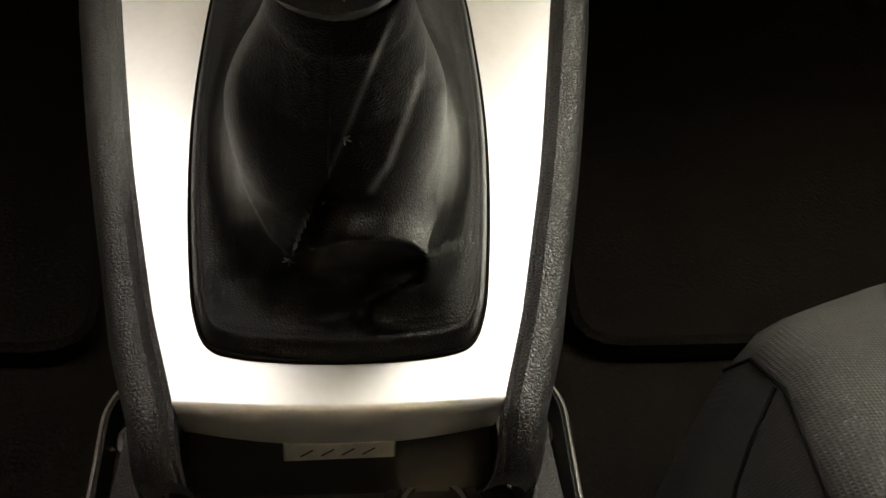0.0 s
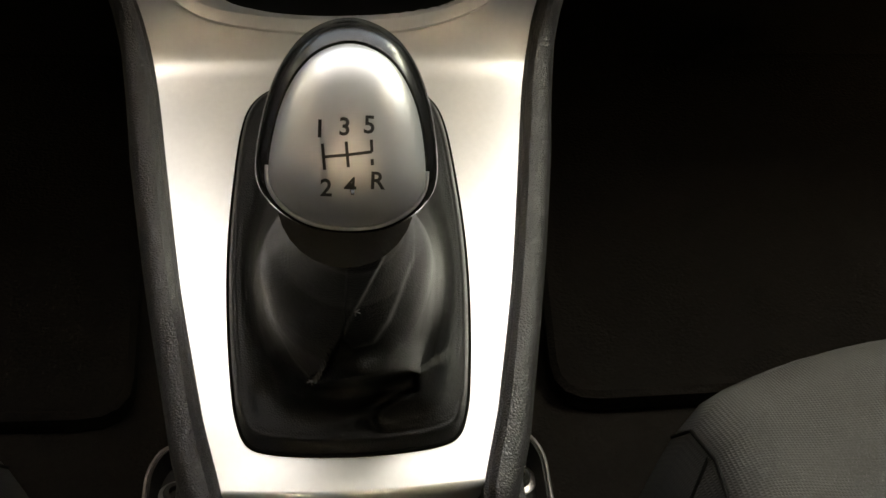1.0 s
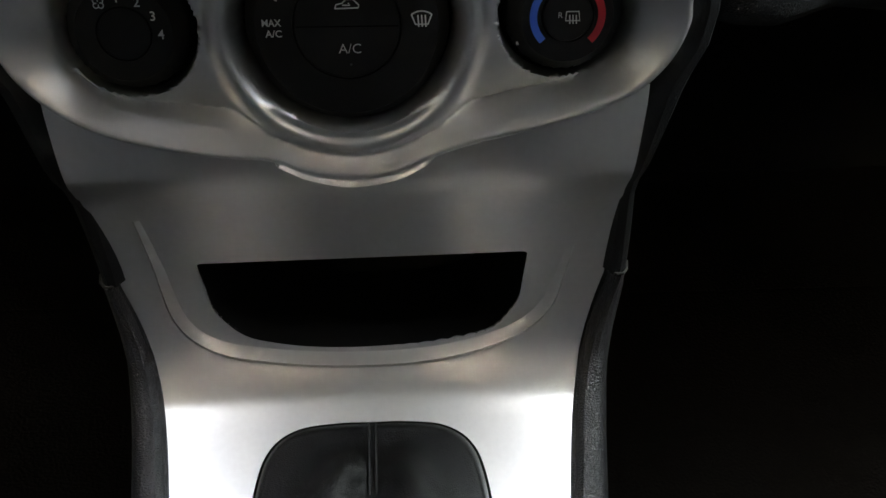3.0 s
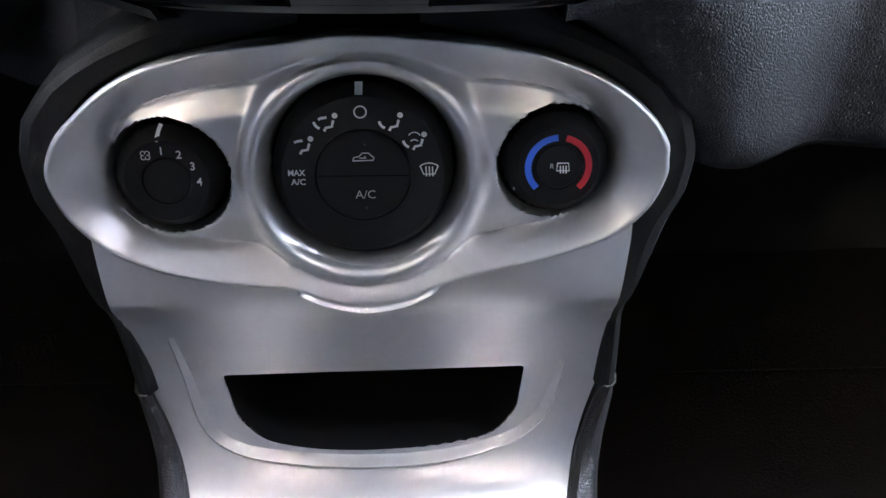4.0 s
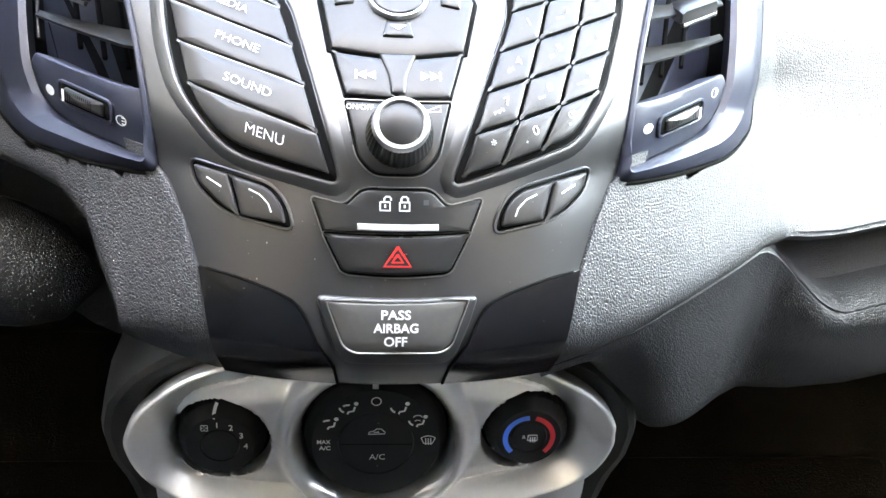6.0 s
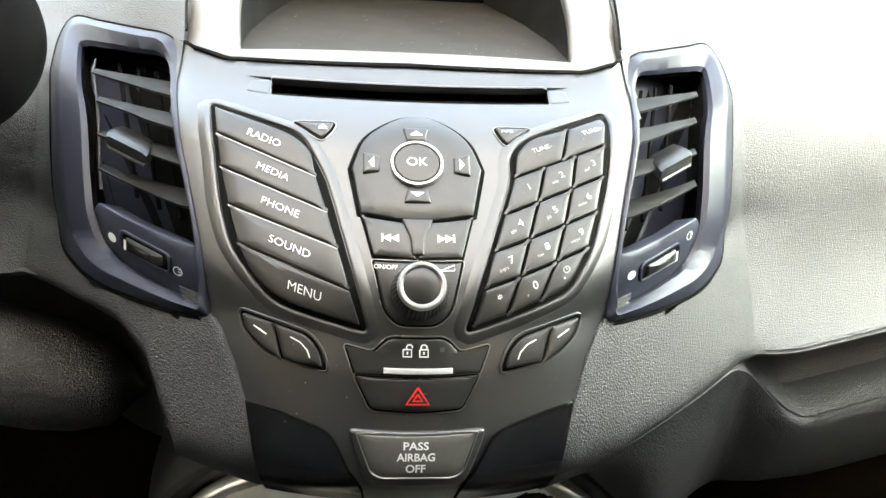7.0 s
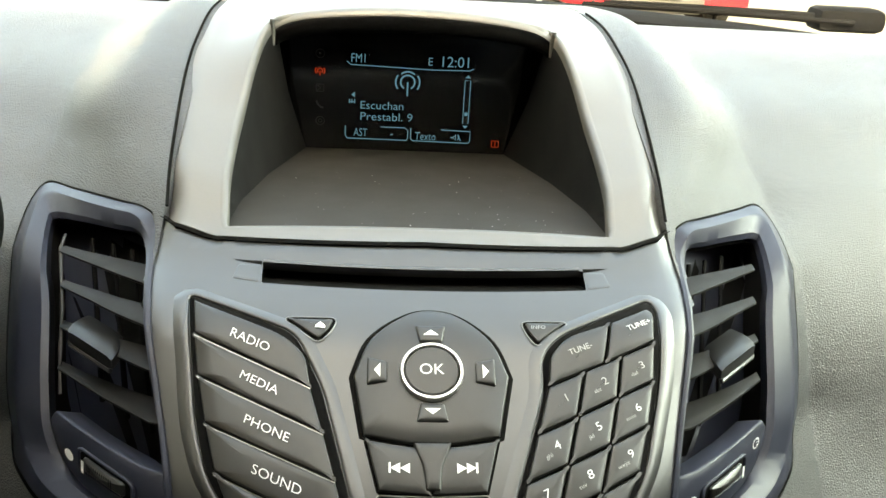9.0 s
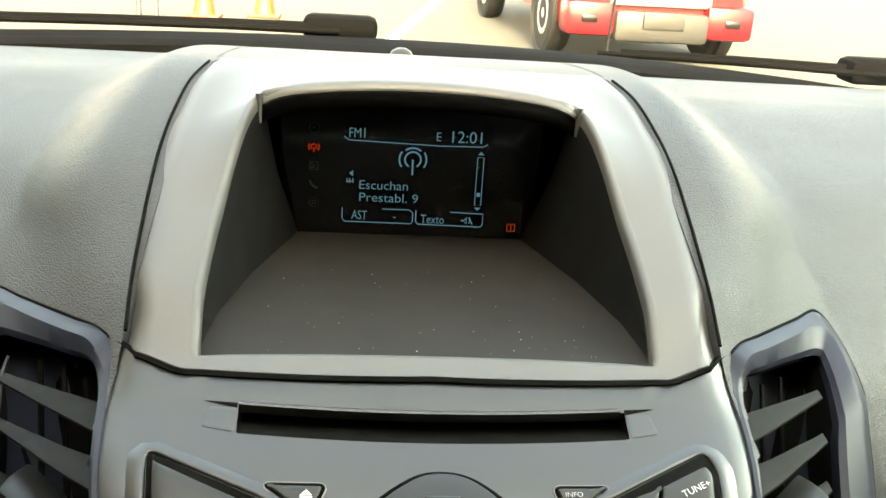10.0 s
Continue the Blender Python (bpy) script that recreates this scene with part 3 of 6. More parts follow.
HOLLOWS = [([(-.012, .1252), (.018, .1264)], .0036, -.0050), ([(.012, .124), (.002, .114)], .0050, -.0030), ([(-.028, .122), (-.020, .132)], .0060, -.0030)]


def to_line(q, line):
    """Distance of each point q from a line of points."""
    best = np.full(len(q), 9.0)
    for a, b in zip(line, line[1:]):
        a, b = np.array(a), np.array(b)
        u = np.clip((q - a) @ (b - a) / ((b - a) @ (b - a)), 0, 1)
        best = np.minimum(best, np.linalg.norm(q - a - u[:, None] * (b - a), axis=1))
    return best


def within(q, poly):
    ok = np.zeros(len(q), bool)
    for (x0, y0), (x1, y1) in zip(poly, poly[1:] + poly[:1]):
        over = (y0 > q[:, 1]) != (y1 > q[:, 1])
        ok ^= over & (q[:, 0] < (x1 - x0) * (q[:, 1] - y0) / (y1 - y0 + 1e-12) + x0)
    return ok


mid = np.array([0.0, STACK.S(.291)])
rings, rear = [], []
NRING = 120
for k in range(NRING + 1):
    f = k / NRING
    ring = []
    for i, q in enumerate(BASE):
        d = q - mid
        ang = math.atan2(d[1], d[0])
        if f < .14:      # the hem: a soft bead that stands up from the plate
            g = f / .14
            p = STACK.P(*(mid + d * (1 - .070 * g)), .0005 + .0062 * math.sin(min(1.0, g * 1.2) * math.pi / 2))
            rear.append(0.0)
        else:
            g = (f - .14) / .86
            low = STACK.P(*(mid + d * (.93 - .13 * min(1, g * 5))), .0067 + .0012 * min(1, g * 6))
            axis_p = np.array([0, -.112, .286]) * (1 - g) + NECK * g
            r = np.interp(g, [0, .30, .52, .73, .88, 1], [.034, .0255, .0215, .0172, .0138, .0126])
            wide = 1 + (.24 if math.cos(ang) < 0 else .16) * math.exp(-((g - .54) / .20) ** 2)
            tube_p = axis_p + r * (math.cos(ang) * wide * side_v + math.sin(ang) * fwd_v * (np.interp(g, [0, .3, .45, .7, 1], [1.35, 1.55, 1.45, 1.1, 1]) if math.sin(ang) < 0 else np.interp(g, [0, .5, 1], [1.35, 1.1, 1])))
            w = np.clip((g - .02) / .37, 0, 1)
            w = w * w * (3 - 2 * w)
            p = low * (1 - w) + tube_p * w
            puff = math.sin(math.pi * min(1.0, g / .42)) * abs(math.cos(ang)) ** 1.5
            p = p + np.array([math.copysign(.0018, math.cos(ang)), 0, .0006]) * puff
            lift = sum(fold(p, *args) for args in SOFT_FOLDS)
            p = p + np.array([.0, -.62, .78]) * lift * min(1, g * 6) * min(1, (1 - g) * 6)
            rear.append(np.clip(-math.sin(ang) * 4 + .6, 0, 1) * min(1, g * 12) * min(1, (1 - g) * 10))
        ring.append(p)
    rings.append(ring)
flatp = np.array(rings).reshape(-1, 3)
q2 = np.c_[flatp[:, 0], flatp @ RISE]
lift = np.zeros(len(q2))
for line, rest, height, soft, reach in FLAPS:
    d = to_line(q2, line)
    u = np.clip(d / soft, 0, 1)
    lift += np.where(within(q2, line + rest), height * u * u * (3 - 2 * u) * np.exp(-(d / reach) ** 2), 0)
for line, width, depth in HOLLOWS:
    lift += depth * np.exp(-(to_line(q2, line) / width) ** 2)
flatp = flatp + np.outer(lift * np.array(rear), (0, -.85, .50))
rings = flatp.reshape(len(rings), -1, 3)


def on_gaiter(x, rise):
    back = np.array(rear) > .4
    return flatp[np.where(back, np.hypot(q2[:, 0] - x, q2[:, 1] - rise), 9).argmin()]


bm = bmesh.new()
loft(bm, rings)
gaiter = part("gaiter", bm, LEATHER, lever, "black leatherette gaiter with soft folds", 60)
bm = bmesh.new()
o = BASE
loft(bm, [[STACK.P(*q, .0003) for q in inset(o, -.0009)], [STACK.P(*q, .0012) for q in inset(o, -.0004)], [STACK.P(*q, .0012) for q in inset(o, .001)]])
part("gaiter_seat", bm, GROOVE, lever)
# loose thread ends at the seams
for x, rise, size in ((-.0134, .1292, .0016), (.0002, .1562, .0016), (.0130, .1815, .0011), (-.0140, .1812, .0011)):
    c = on_gaiter(x, rise) + np.array([0, -.0008, .0008])
    bm = bmesh.new()
    for a in (20, 95, 150):
        e = size * np.array([math.cos(radians(a)), .5 * math.sin(radians(a)), .7 * math.sin(radians(a))])
        tube(bm, [c - e, c + np.array([0, -.0005, .0003]), c + e * .8], .00022, 5)
    part("seam_thread", bm, THREAD, gaiter, "thin grey thread")
for x in (-.0012, .0012):
    bm = bmesh.new()
    tube(bm, [STACK.P(.0005 + x, STACK.S(z), h) for z, h in ((.3218, .0100), (.319, .0112), (.315, .0098), (.311, .0070))], .0006, 6)
    part("front_seam", bm, LEATHER, gaiter)

# the knob
KC = np.array([-.0015, -.2190, .4215])            # centre of the silver face
KN = np.array([0.0, -.84, .54])
KN /= np.linalg.norm(KN)
KU = np.array([.055, .54, .84])
KU -= KN * (KU @ KN)
KU /= np.linalg.norm(KU)
KR = np.cross(KU, KN)
EGG = closed_curve([(0, .0212), (.0085, .0178), (.0142, .0085), (.0168, -.0050), (.0150, -.0118), (.0085, -.0165), (0, -.0178), (-.0085, -.0165), (-.0150, -.0118), (-.0168, -.0050), (-.0142, .0085), (-.0085, .0178)], 6)


def knob_ring(scale, depth, shift=0.0):
    return [KC + KR * q[0] * scale + KU * (q[1] * scale + shift) - KN * depth for q in EGG]


bm = bmesh.new()
loft(bm, [knob_ring(.955, .0045), knob_ring(.94, .0020), knob_ring(.895, .0004), knob_ring(.78, -.0014), knob_ring(.55, -.0030), knob_ring(.28, -.0037), knob_ring(.05, -.0039)], caps=(True, True))
face = part("knob_face", bm, KNOBSILVER, lever, "domed satin silver face with the shift pattern")
bm = bmesh.new()
loft(bm, [knob_ring(.90, .0030), knob_ring(.97, .0026, .0001), knob_ring(1.035, .0034, .0003), knob_ring(1.09, .0055, .0010), knob_ring(1.14, .0100, .0018), knob_ring(1.13, .0160, .0020), knob_ring(1.02, .0230, .0005),
          knob_ring(.80, .0290, -.0040), knob_ring(.55, .0320, -.0080), knob_ring(.2, .0330, -.0090)], caps=(True, True))
part("knob_band", bm, KNOBBLACK, lever, "gloss black band round the knob")
bm = bmesh.new()
low = [q for q in range(len(EGG)) if EGG[q][1] < -.004]
tube(bm, [KC + KR * EGG[q][0] * .965 + KU * (EGG[q][1] * .965) - KN * .0026 for q in low], .0004, 6)
part("knob_rim", bm, KNOBSILVER, lever, "thin bright lower rim")
bm = bmesh.new()
axis = NECK - (KC - KU * .012 - KN * .016)
L = np.linalg.norm(axis)
turnpts = [(.0150, 0), (.0145, .25 * L), (.0125, .6 * L), (.0110, .9 * L), (.0105, 1.1 * L)]
part("knob_neck", turned(turnpts, KC - KU * .012 - KN * .016, axis, n=28), FLANK, lever, "dark tapered neck")


EGG_ANGLE = np.unwrap(np.arctan2(EGG[:, 1], EGG[:, 0])[::-1])
EGG_RADIUS = np.hypot(EGG[:, 0], EGG[:, 1])[::-1]


def kmap(u, v):
    a = math.atan2(v, u)
    while a < EGG_ANGLE[0]:
        a += 2 * math.pi
    rho = math.hypot(u, v) / np.interp(a, EGG_ANGLE, EGG_RADIUS)
    h = np.interp(rho, [.05, .28, .55, .8, .93, 1], [.0039, .0037, .0030, .0014, .0004, -.0045])
    return KC + KR * u + KU * v + KN * (h + .00018)


kl = "black printed shift pattern"
for body, u, v in (("1", -.0058, .0027), ("3", -.0010, .0033), ("5", .0038, .0039), ("2", -.0042, -.0088), ("4", .0005, -.0083), ("R", .0060, -.0070)):
    writing("numeral", body, .0034, lambda a, b, u=u, v=v: kmap(u + a, v + b), INK, face, label="black printed gear mark", bold=.02)
strokes("shift_pattern", [[(-.0052, .0000), (-.0046, -.0051)], [(-.0006, .0006), (.0000, -.0044)], [(.0043, .0012), (.0045, -.0012)], [(-.0049, -.0026), (-.0003, -.0020), (.0045, -.0012)], [(.0046, -.0026), (.0047, -.0038)]],
        .0006, kmap, INK, face, kl)


# ---------------------------------------------------------------- heater panel
heater = thing("heater_panel", (-.0025, -.01, .47), "oval satin silver heater panel with three black rotary knobs", "heater controls")
CX = -.0025
OVAL = [(.1027, .4775), (.1018, .4840), (.0947, .4943), (.0805, .5051), (.0632, .5126), (.0445, .5172), (.0250, .5194), (.0100, .5208), (-.0015, .5212), (-.0130, .5208), (-.0270, .5190), (-.0420, .5174), (-.0555, .5152), (-.0739, .5100), (-.0872, .5030),
        (-.0963, .4955), (-.1047, .4868), (-.1092, .4765), (-.1087, .4682), (-.1042, .4576), (-.0959, .4482), (-.0872, .4419), (-.0741, .4363), (-.0567, .4321), (-.0400, .4298), (-.0290, .4288), (-.0172, .4238), (-.0031, .4214), (.0120, .4236), (.0240, .4292), (.0376, .4338),
        (.0575, .4386), (.0754, .4442), (.0890, .4509), (.0980, .4603), (.1026, .4710)]
oval = closed_curve([(x, STACK.S(z)) for x, z in OVAL], 9)
ocen = np.array([CX, STACK.S(.474)])
KN_L, KN_C, KN_R = (-.0697, .4703), (-.0026, .4722), (.0649, .4740)
BONE = [(-.0345, .4436), (-.0570, .4452), (-.0766, .4482), (-.0865, .4554), (-.0904, .4651), (-.0906, .4746), (-.0884, .4830), (-.0843, .4905), (-.0773, .4956), (-.0581, .5010), (-.0355, .5039), (-.0130, .5060), (.0080, .5060),
        (.0305, .5042), (.0498, .5026), (.0653, .4992), (.0774, .4921), (.0842, .4817), (.0854, .4714), (.0819, .4605), (.0702, .4529), (.0501, .4484), (.0318, .4450)]
bone = closed_curve([(x, STACK.S(z)) for x, z in BONE], 4)
LIP_SIDE = [(STACK.S(.4466), .0318), (STACK.S(.4386), .0292), (STACK.S(.4319), .0262), (STACK.S(.4200), .0240)]


def scaled(poly, fx, fy):
    return np.array([ocen + (q - ocen) * np.array([fx, fy]) for q in poly])


def soft(u):
    u = np.clip(u, 0, 1)
    return u * u * (3 - 2 * u)


def bezel_height(q):
    """Relief of the silver bezel: a rim, a bowl that falls to the knobs' island, the ring round the large dial, its lip below and three wells."""
    rim = to_line(q, [*oval, oval[0]])
    edge_ = to_line(q, [*bone, bone[0]])
    inside = within(q, [tuple(c) for c in bone])
    f = np.where(inside, 1.0, rim / (rim + edge_ + 1e-9))
    bowl = .0046 - .0130 * f ** 1.25 - .0030 * np.clip(1 - rim / .0022, 0, 1) ** 2
    island = -.0084 + .0016 * soft(edge_ / .0012) + .0042 * soft(edge_ / .012)
    h = np.where(inside, island, bowl)
    centre = np.array([KN_C[0], STACK.S(KN_C[1])])
    d = q - centre
    rc = np.hypot(d[:, 0], d[:, 1])
    ring = np.interp(rc, [.0330, .0345, .0360, .0378, .0396, .0416, .0436, .0456, .0490, .0600], [-.0100, -.0022, .0010, .0026, .0026, .0010, -.0024, -.0058, -.0090, -.020])
    h = np.logaddexp(h / .0006, ring / .0006) * .0006
    lip = np.interp(rc, [.0386, .0416, .0440, .0465, .0490, .0510, .053], [.0012, .0008, -.0012, .0004, .0036, .0056, .0048])
    side = np.interp(q[:, 1], [a for a, b in LIP_SIDE], [b for a, b in LIP_SIDE]) if LIP_SIDE[0][0] < LIP_SIDE[-1][0] else np.interp(-q[:, 1], [-a for a, b in LIP_SIDE], [b for a, b in LIP_SIDE])
    on_lip = soft((side - np.abs(d[:, 0] - .0005)) / .0014) * soft((-.020 - d[:, 1]) / .008)
    h = h + (np.maximum(h, lip) - h) * on_lip
    for c, r, depth in ((KN_C, .0328, -.016), (KN_L, .0206, -.022), (KN_R, .0202, -.022)):
        rk = np.hypot(q[:, 0] - c[0], q[:, 1] - STACK.S(c[1]))
        h = depth + (h - depth) * soft((rk - r + .0006) / .0016)
    return h


bm = bmesh.new()
rings = [[STACK.P(*q, -.006) for q in oval]]
ns = STACK.normal(0, STACK.S(.477))
steps = np.r_[1.0, .996, .99, .983, np.linspace(.975, .04, 84)]
grid_q = np.concatenate([scaled(oval, f, f) for f in steps])
grid_h = bezel_height(grid_q)
line_s = np.linspace(grid_q[:, 1].min() - .002, grid_q[:, 1].max() + .002, 160)
line_p = np.array([STACK.P(0, v) for v in line_s])
line_n = np.array([STACK.normal(0, v) for v in line_s])
grid_p = np.array([np.interp(grid_q[:, 1], line_s, line_p[:, k] ) for k in range(3)]).T + np.array([np.interp(grid_q[:, 1], line_s, line_n[:, k]) for k in range(3)]).T * grid_h[:, None]
grid_p[:, 0] += grid_q[:, 0]
rings += list(grid_p.reshape(len(steps), -1, 3))
loft(bm, rings, caps=(False, True))
part("bezel", bm, SILVER, heater, "satin silver oval bezel", 60)
cut(trim, prism(STACK, scaled(oval, .985, .965), -.03, .02, .004))


def knob_place(c, h):
    return STACK.P(c[0], STACK.S(c[1]), h)



def smap(c, h, r=0.0):
    """Flat coordinates on a knob's face."""
    s0 = STACK.S(c[1])
    p0 = knob_place(c, 0)
    up = STACK.P(c[0], s0 + .001) - STACK.P(c[0], s0 - .001)
    up /= np.linalg.norm(up)
    return lambda u, v: p0 + np.array([u, 0, 0]) + up * v + ns * h


def knob(c, r, name, label, top=-.0012, grip=0.0):
    """A rotary knob: a ribbed skirt that leans in, and a flat face with a round button in it."""
    return part(name, turned([(r, -.024), (r, -.0150), (r * .985, -.0135), (r * .95, -.0075), (r * .93, -.0066), (r * .80, top - .0026), (r * .765, top - .0008), (r * .74, top), (r * .43, top), (r * .42, top - .0007), (r * .40, top), (.002, top)],
                             knob_place(c, 0), ns, n=90, wobble=(lambda f, h: 1 + grip * math.cos(30 * f) if -.0145 < h < -.0060 else 1)), DIAL, heater, label)


fan = knob(KN_L, .0196, "fan_knob", "matt black fan knob with white numerals", grip=.012)
temp = knob(KN_R, .0192, "temperature_knob", "matt black temperature knob with blue and red arcs", grip=.012)
dial = part("air_dial", turned([(.0314, -.016), (.0314, -.0062), (.0309, -.0050), (.0294, -.0030), (.0282, -.0006), (.0277, .0002), (.0268, .0004), (.0166, .0004), (.0164, -.0004), (.0160, .0004), (.002, .0005)], knob_place(KN_C, 0), ns, n=96), DIAL, heater,
            "large matt black air dial with white symbols")
# fan knob prints
m = smap(KN_L, -.0010)
mp = smap(KN_L, 0)
strokes("pointer", [[(-.0022, .0142), (-.0021, .0154), (-.0017, .0172), (-.0010, .0188)]], .0014, lambda u, v: mp(u, v) + ns * np.interp(math.hypot(u, v), [.0142, .0152, .0178, .0190], [-.0006, -.0030, -.0061, -.0068]), PRINT, fan)
for body, u, v in (("1", -.0008, .0108), ("2", .0050, .0094), ("3", .0092, .0052), ("4", .0110, -.0004)):
    writing("numeral", body, .0028, lambda a, b, u=u, v=v: m(u + a, v + b), PRINT, fan, bold=.01)
blades = []
for a in range(0, 360, 90):
    blades.append(arc(-.0062 + .0010 * math.cos(radians(a + 45)), .0094 + .0010 * math.sin(radians(a + 45)), .0008, a - 60, a + 200, 8))
strokes("fan_sign", blades, .0003, m, PRINT, fan)
# temperature prints
m = smap(KN_R, -.0010)
strokes("cold_arc", [arc(.0000, .0000, .0106, 93, 226, 20)], .0023, m, BLUE, temp, "blue arc")
strokes("warm_arc", [arc(.0000, .0000, .0106, 78, -46, 20)], .0023, m, DARKRED, temp, "dark red arc")
strokes("rear_screen_sign", [[(-.0004, .0014), (.0034, .0014), (.0038, -.0014), (-.0006, -.0014), (-.0004, .0014)]] + [[(x, .0004), (x + .0002, -.0024)] for x in (.0006, .0016, .0026)], .0004, m, PRINT, temp)
writing("letter", "R", .0018, lambda a, b: m(-.0022 + a, .0002 + b), PRINT, temp)
strokes("pointer", [[(-.0150, -.0096), (-.0136, -.0094), (-.0126, -.0086)]], .0012, smap(KN_R, -.0058), PRINT, temp)
# large dial prints
m, md = smap(KN_C, .0008), smap(KN_C, 0)
strokes("pointer", [[(-.0008, .0282), (-.0008, .0300), (-.0008, .0316)]], .0026, lambda u, v: md(u, v) + ns * np.interp(v, [.0277, .0296, .0316], [.0006, -.0026, -.0046]), PRINT, dial)
strokes("off_sign", [arc(-.0004, .0226, .0020, 0, 360, 20)], .0005, m, PRINT, dial)
strokes("button_split", [[(-.0156, .0000), (.0156, .0000)]], .0004, smap(KN_C, .0008), GROOVE, dial)
writing("lettering", "A/C", .0030, lambda a, b: m(.0006 + a, -.0070 + b), PRINT, dial)
writing("lettering", "MAX", .0021, lambda a, b: m(-.0226 + a, .0012 + b), PRINT, dial, width=.0058, bold=.02)
writing("lettering", "A/C", .0021, lambda a, b: m(-.0222 + a, -.0021 + b), PRINT, dial, bold=.02)
strokes("recirculation_sign", [[(u_, v_ + .0014) for u_, v_ in q_] for q_ in [[(-.0034, .0040), (-.0030, .0052), (-.0012, .0056), (0, .0068), (.0020, .0068), (.0032, .0056), (.0038, .0050), (.0036, .0042), (-.0034, .0040)], [(-.0012, .0050), (.0012, .0050), (.0006, .0057)]]], .0004, m, PRINT, dial)


def seat_sign(u, v, feet, face, screen=False):
    lines = [[(u + .0014, v + .0006), (u + .0008, v - .0016), (u - .0012, v - .0020), (u - .0018, v - .0032)]]
    fills = [disc(u + .0019, v + .0022, .0010, 10)]
    if face:
        lines += [[(u - .0030, v + .0013), (u - .0008, v + .0016)], [(u - .0036, v + .0008), (u - .0030, v + .0013)]]
    if feet:
        lines += [arc(u - .0022, v + .0006, .0030, 190, 250, 6)]
    strokes("air_sign", lines, .0009, m, PRINT, dial, fills=fills)
    if screen:
        strokes("air_sign", [arc(u - .0014, v + .0008, .0022, 30, 150, 8), arc(u - .0014, v - .0012, .0016, 40, 140, 6)], .0004, m, PRINT, dial)


seat_sign(-.0192, .0112, False, True)
seat_sign(-.0108, .0192, True, True)
seat_sign(.0110, .0192, True, False)
seat_sign(.0190, .0124, True, False, True)
strokes("defrost_sign", [[(u + .0008, v + .0046) for u, v in q_] for q_ in [arc(.0218, -.0052, .0050, 52, 128, 10), [(.0187, -.0012), (.0199, -.0042), (.0237, -.0042), (.0249, -.0012)]] + [[(x, -.0014), (x + .0002, -.0050)] for x in (.0207, .0218, .0229)]], .00045, m, PRINT, dial)
for v in (.0068 + .0044, -.0118):
    strokes("lamp_dot", [], .0004, m, FAINT, dial, fills=[disc(.0008, v, .0004, 8)])


# ---------------------------------------------------------------- radio and button panel
radio = thing("car_radio", (0, 0, .62), "dark grey audio control panel with many black buttons", "car radio")
FACE_HALF = [(.540, .0590), (.5782, .0660), (.594, .0722), (.6050, .0790), (.6088, .0860), (.6150, .0868), (.638, .0912), (.6705, .1045), (.678, .1088), (.6845, .1088), (.70, .1088)]


def top_s(x):
    """Where the panel ends against the dash, along the face."""
    return FACE.S(np.interp(abs(x), [0, .078, .0835, .104, .1085], [.6862, .6850, .6848, .6882, .6882]))


zs = [.5405, .5445, .550, .5565, .5635, .5705, .5755, .5770, .5783] + list(np.linspace(.582, .6845, 40))
rows = []
for z in zs:
    s, w = FACE.S(z), at_z(FACE_HALF, z)
    rows.append([FACE.P(u * w, s, -.0012 * abs(u) ** 10) for u in np.linspace(-1, 1, 41)])
rows.append([FACE.P(u * .1085, top_s(u * .1085) - .0006, -.0006) for u in np.linspace(-1, 1, 41)])
fascia = part("fascia", skin(rows, .004, (0, .8, -.6)), FASCIA, radio, "dark grey satin panel")
SLOT = [(-.0622, .6764), (.0636, .6764), (.0640, .6800), (-.0628, .6800)]
cut(fascia, prism(FACE, FACE.xs(SLOT), -.02, .01))
slot = rounded(FACE.xs(SLOT), .0004, 2)
bm = bmesh.new()
o = resample(slot, .006)
loft(bm, [[FACE.P(*q, 0) + np.array([0, d, -.25 * d]) for q in o] for d in (.0005, .03)], caps=(False, True))
part("disc_slot", bm, GROOVE, radio, "dark disc slot")
for side, x0, x1 in ((-1, .0630, .0745), (1, .0640, .0750)):
    tri_ = [(side * x0, FACE.S(.6804)), (side * x1, FACE.S(.6803)), (side * x0, FACE.S(.6796))]
    strokes("slot_end", [], .001, lambda u, v: FACE.P(u, v, .0002), GROOVE, radio, fills=[tri_])
    part("slot_cheek", pad(FACE, rounded(FACE.xs([(side * (x0 + .0002), .6765), (side * (x1 - .001), .6768), (side * (x1 - .0025), .6795), (side * (x0 + .0002), .6797)]), .0012), -.001, .0002, .0002), FASCIA, radio)
bm = bmesh.new()
loft(bm, [[FACE.P(u * .0625, FACE.S(z), h) for u in np.linspace(-1, 1, 21)] for z, h in ((.6808, .0001), (.6803, .0009), (.6800, .0008), (.6799, -.002))], closed=False)
part("slot_brow", bm, FASCIA, radio)

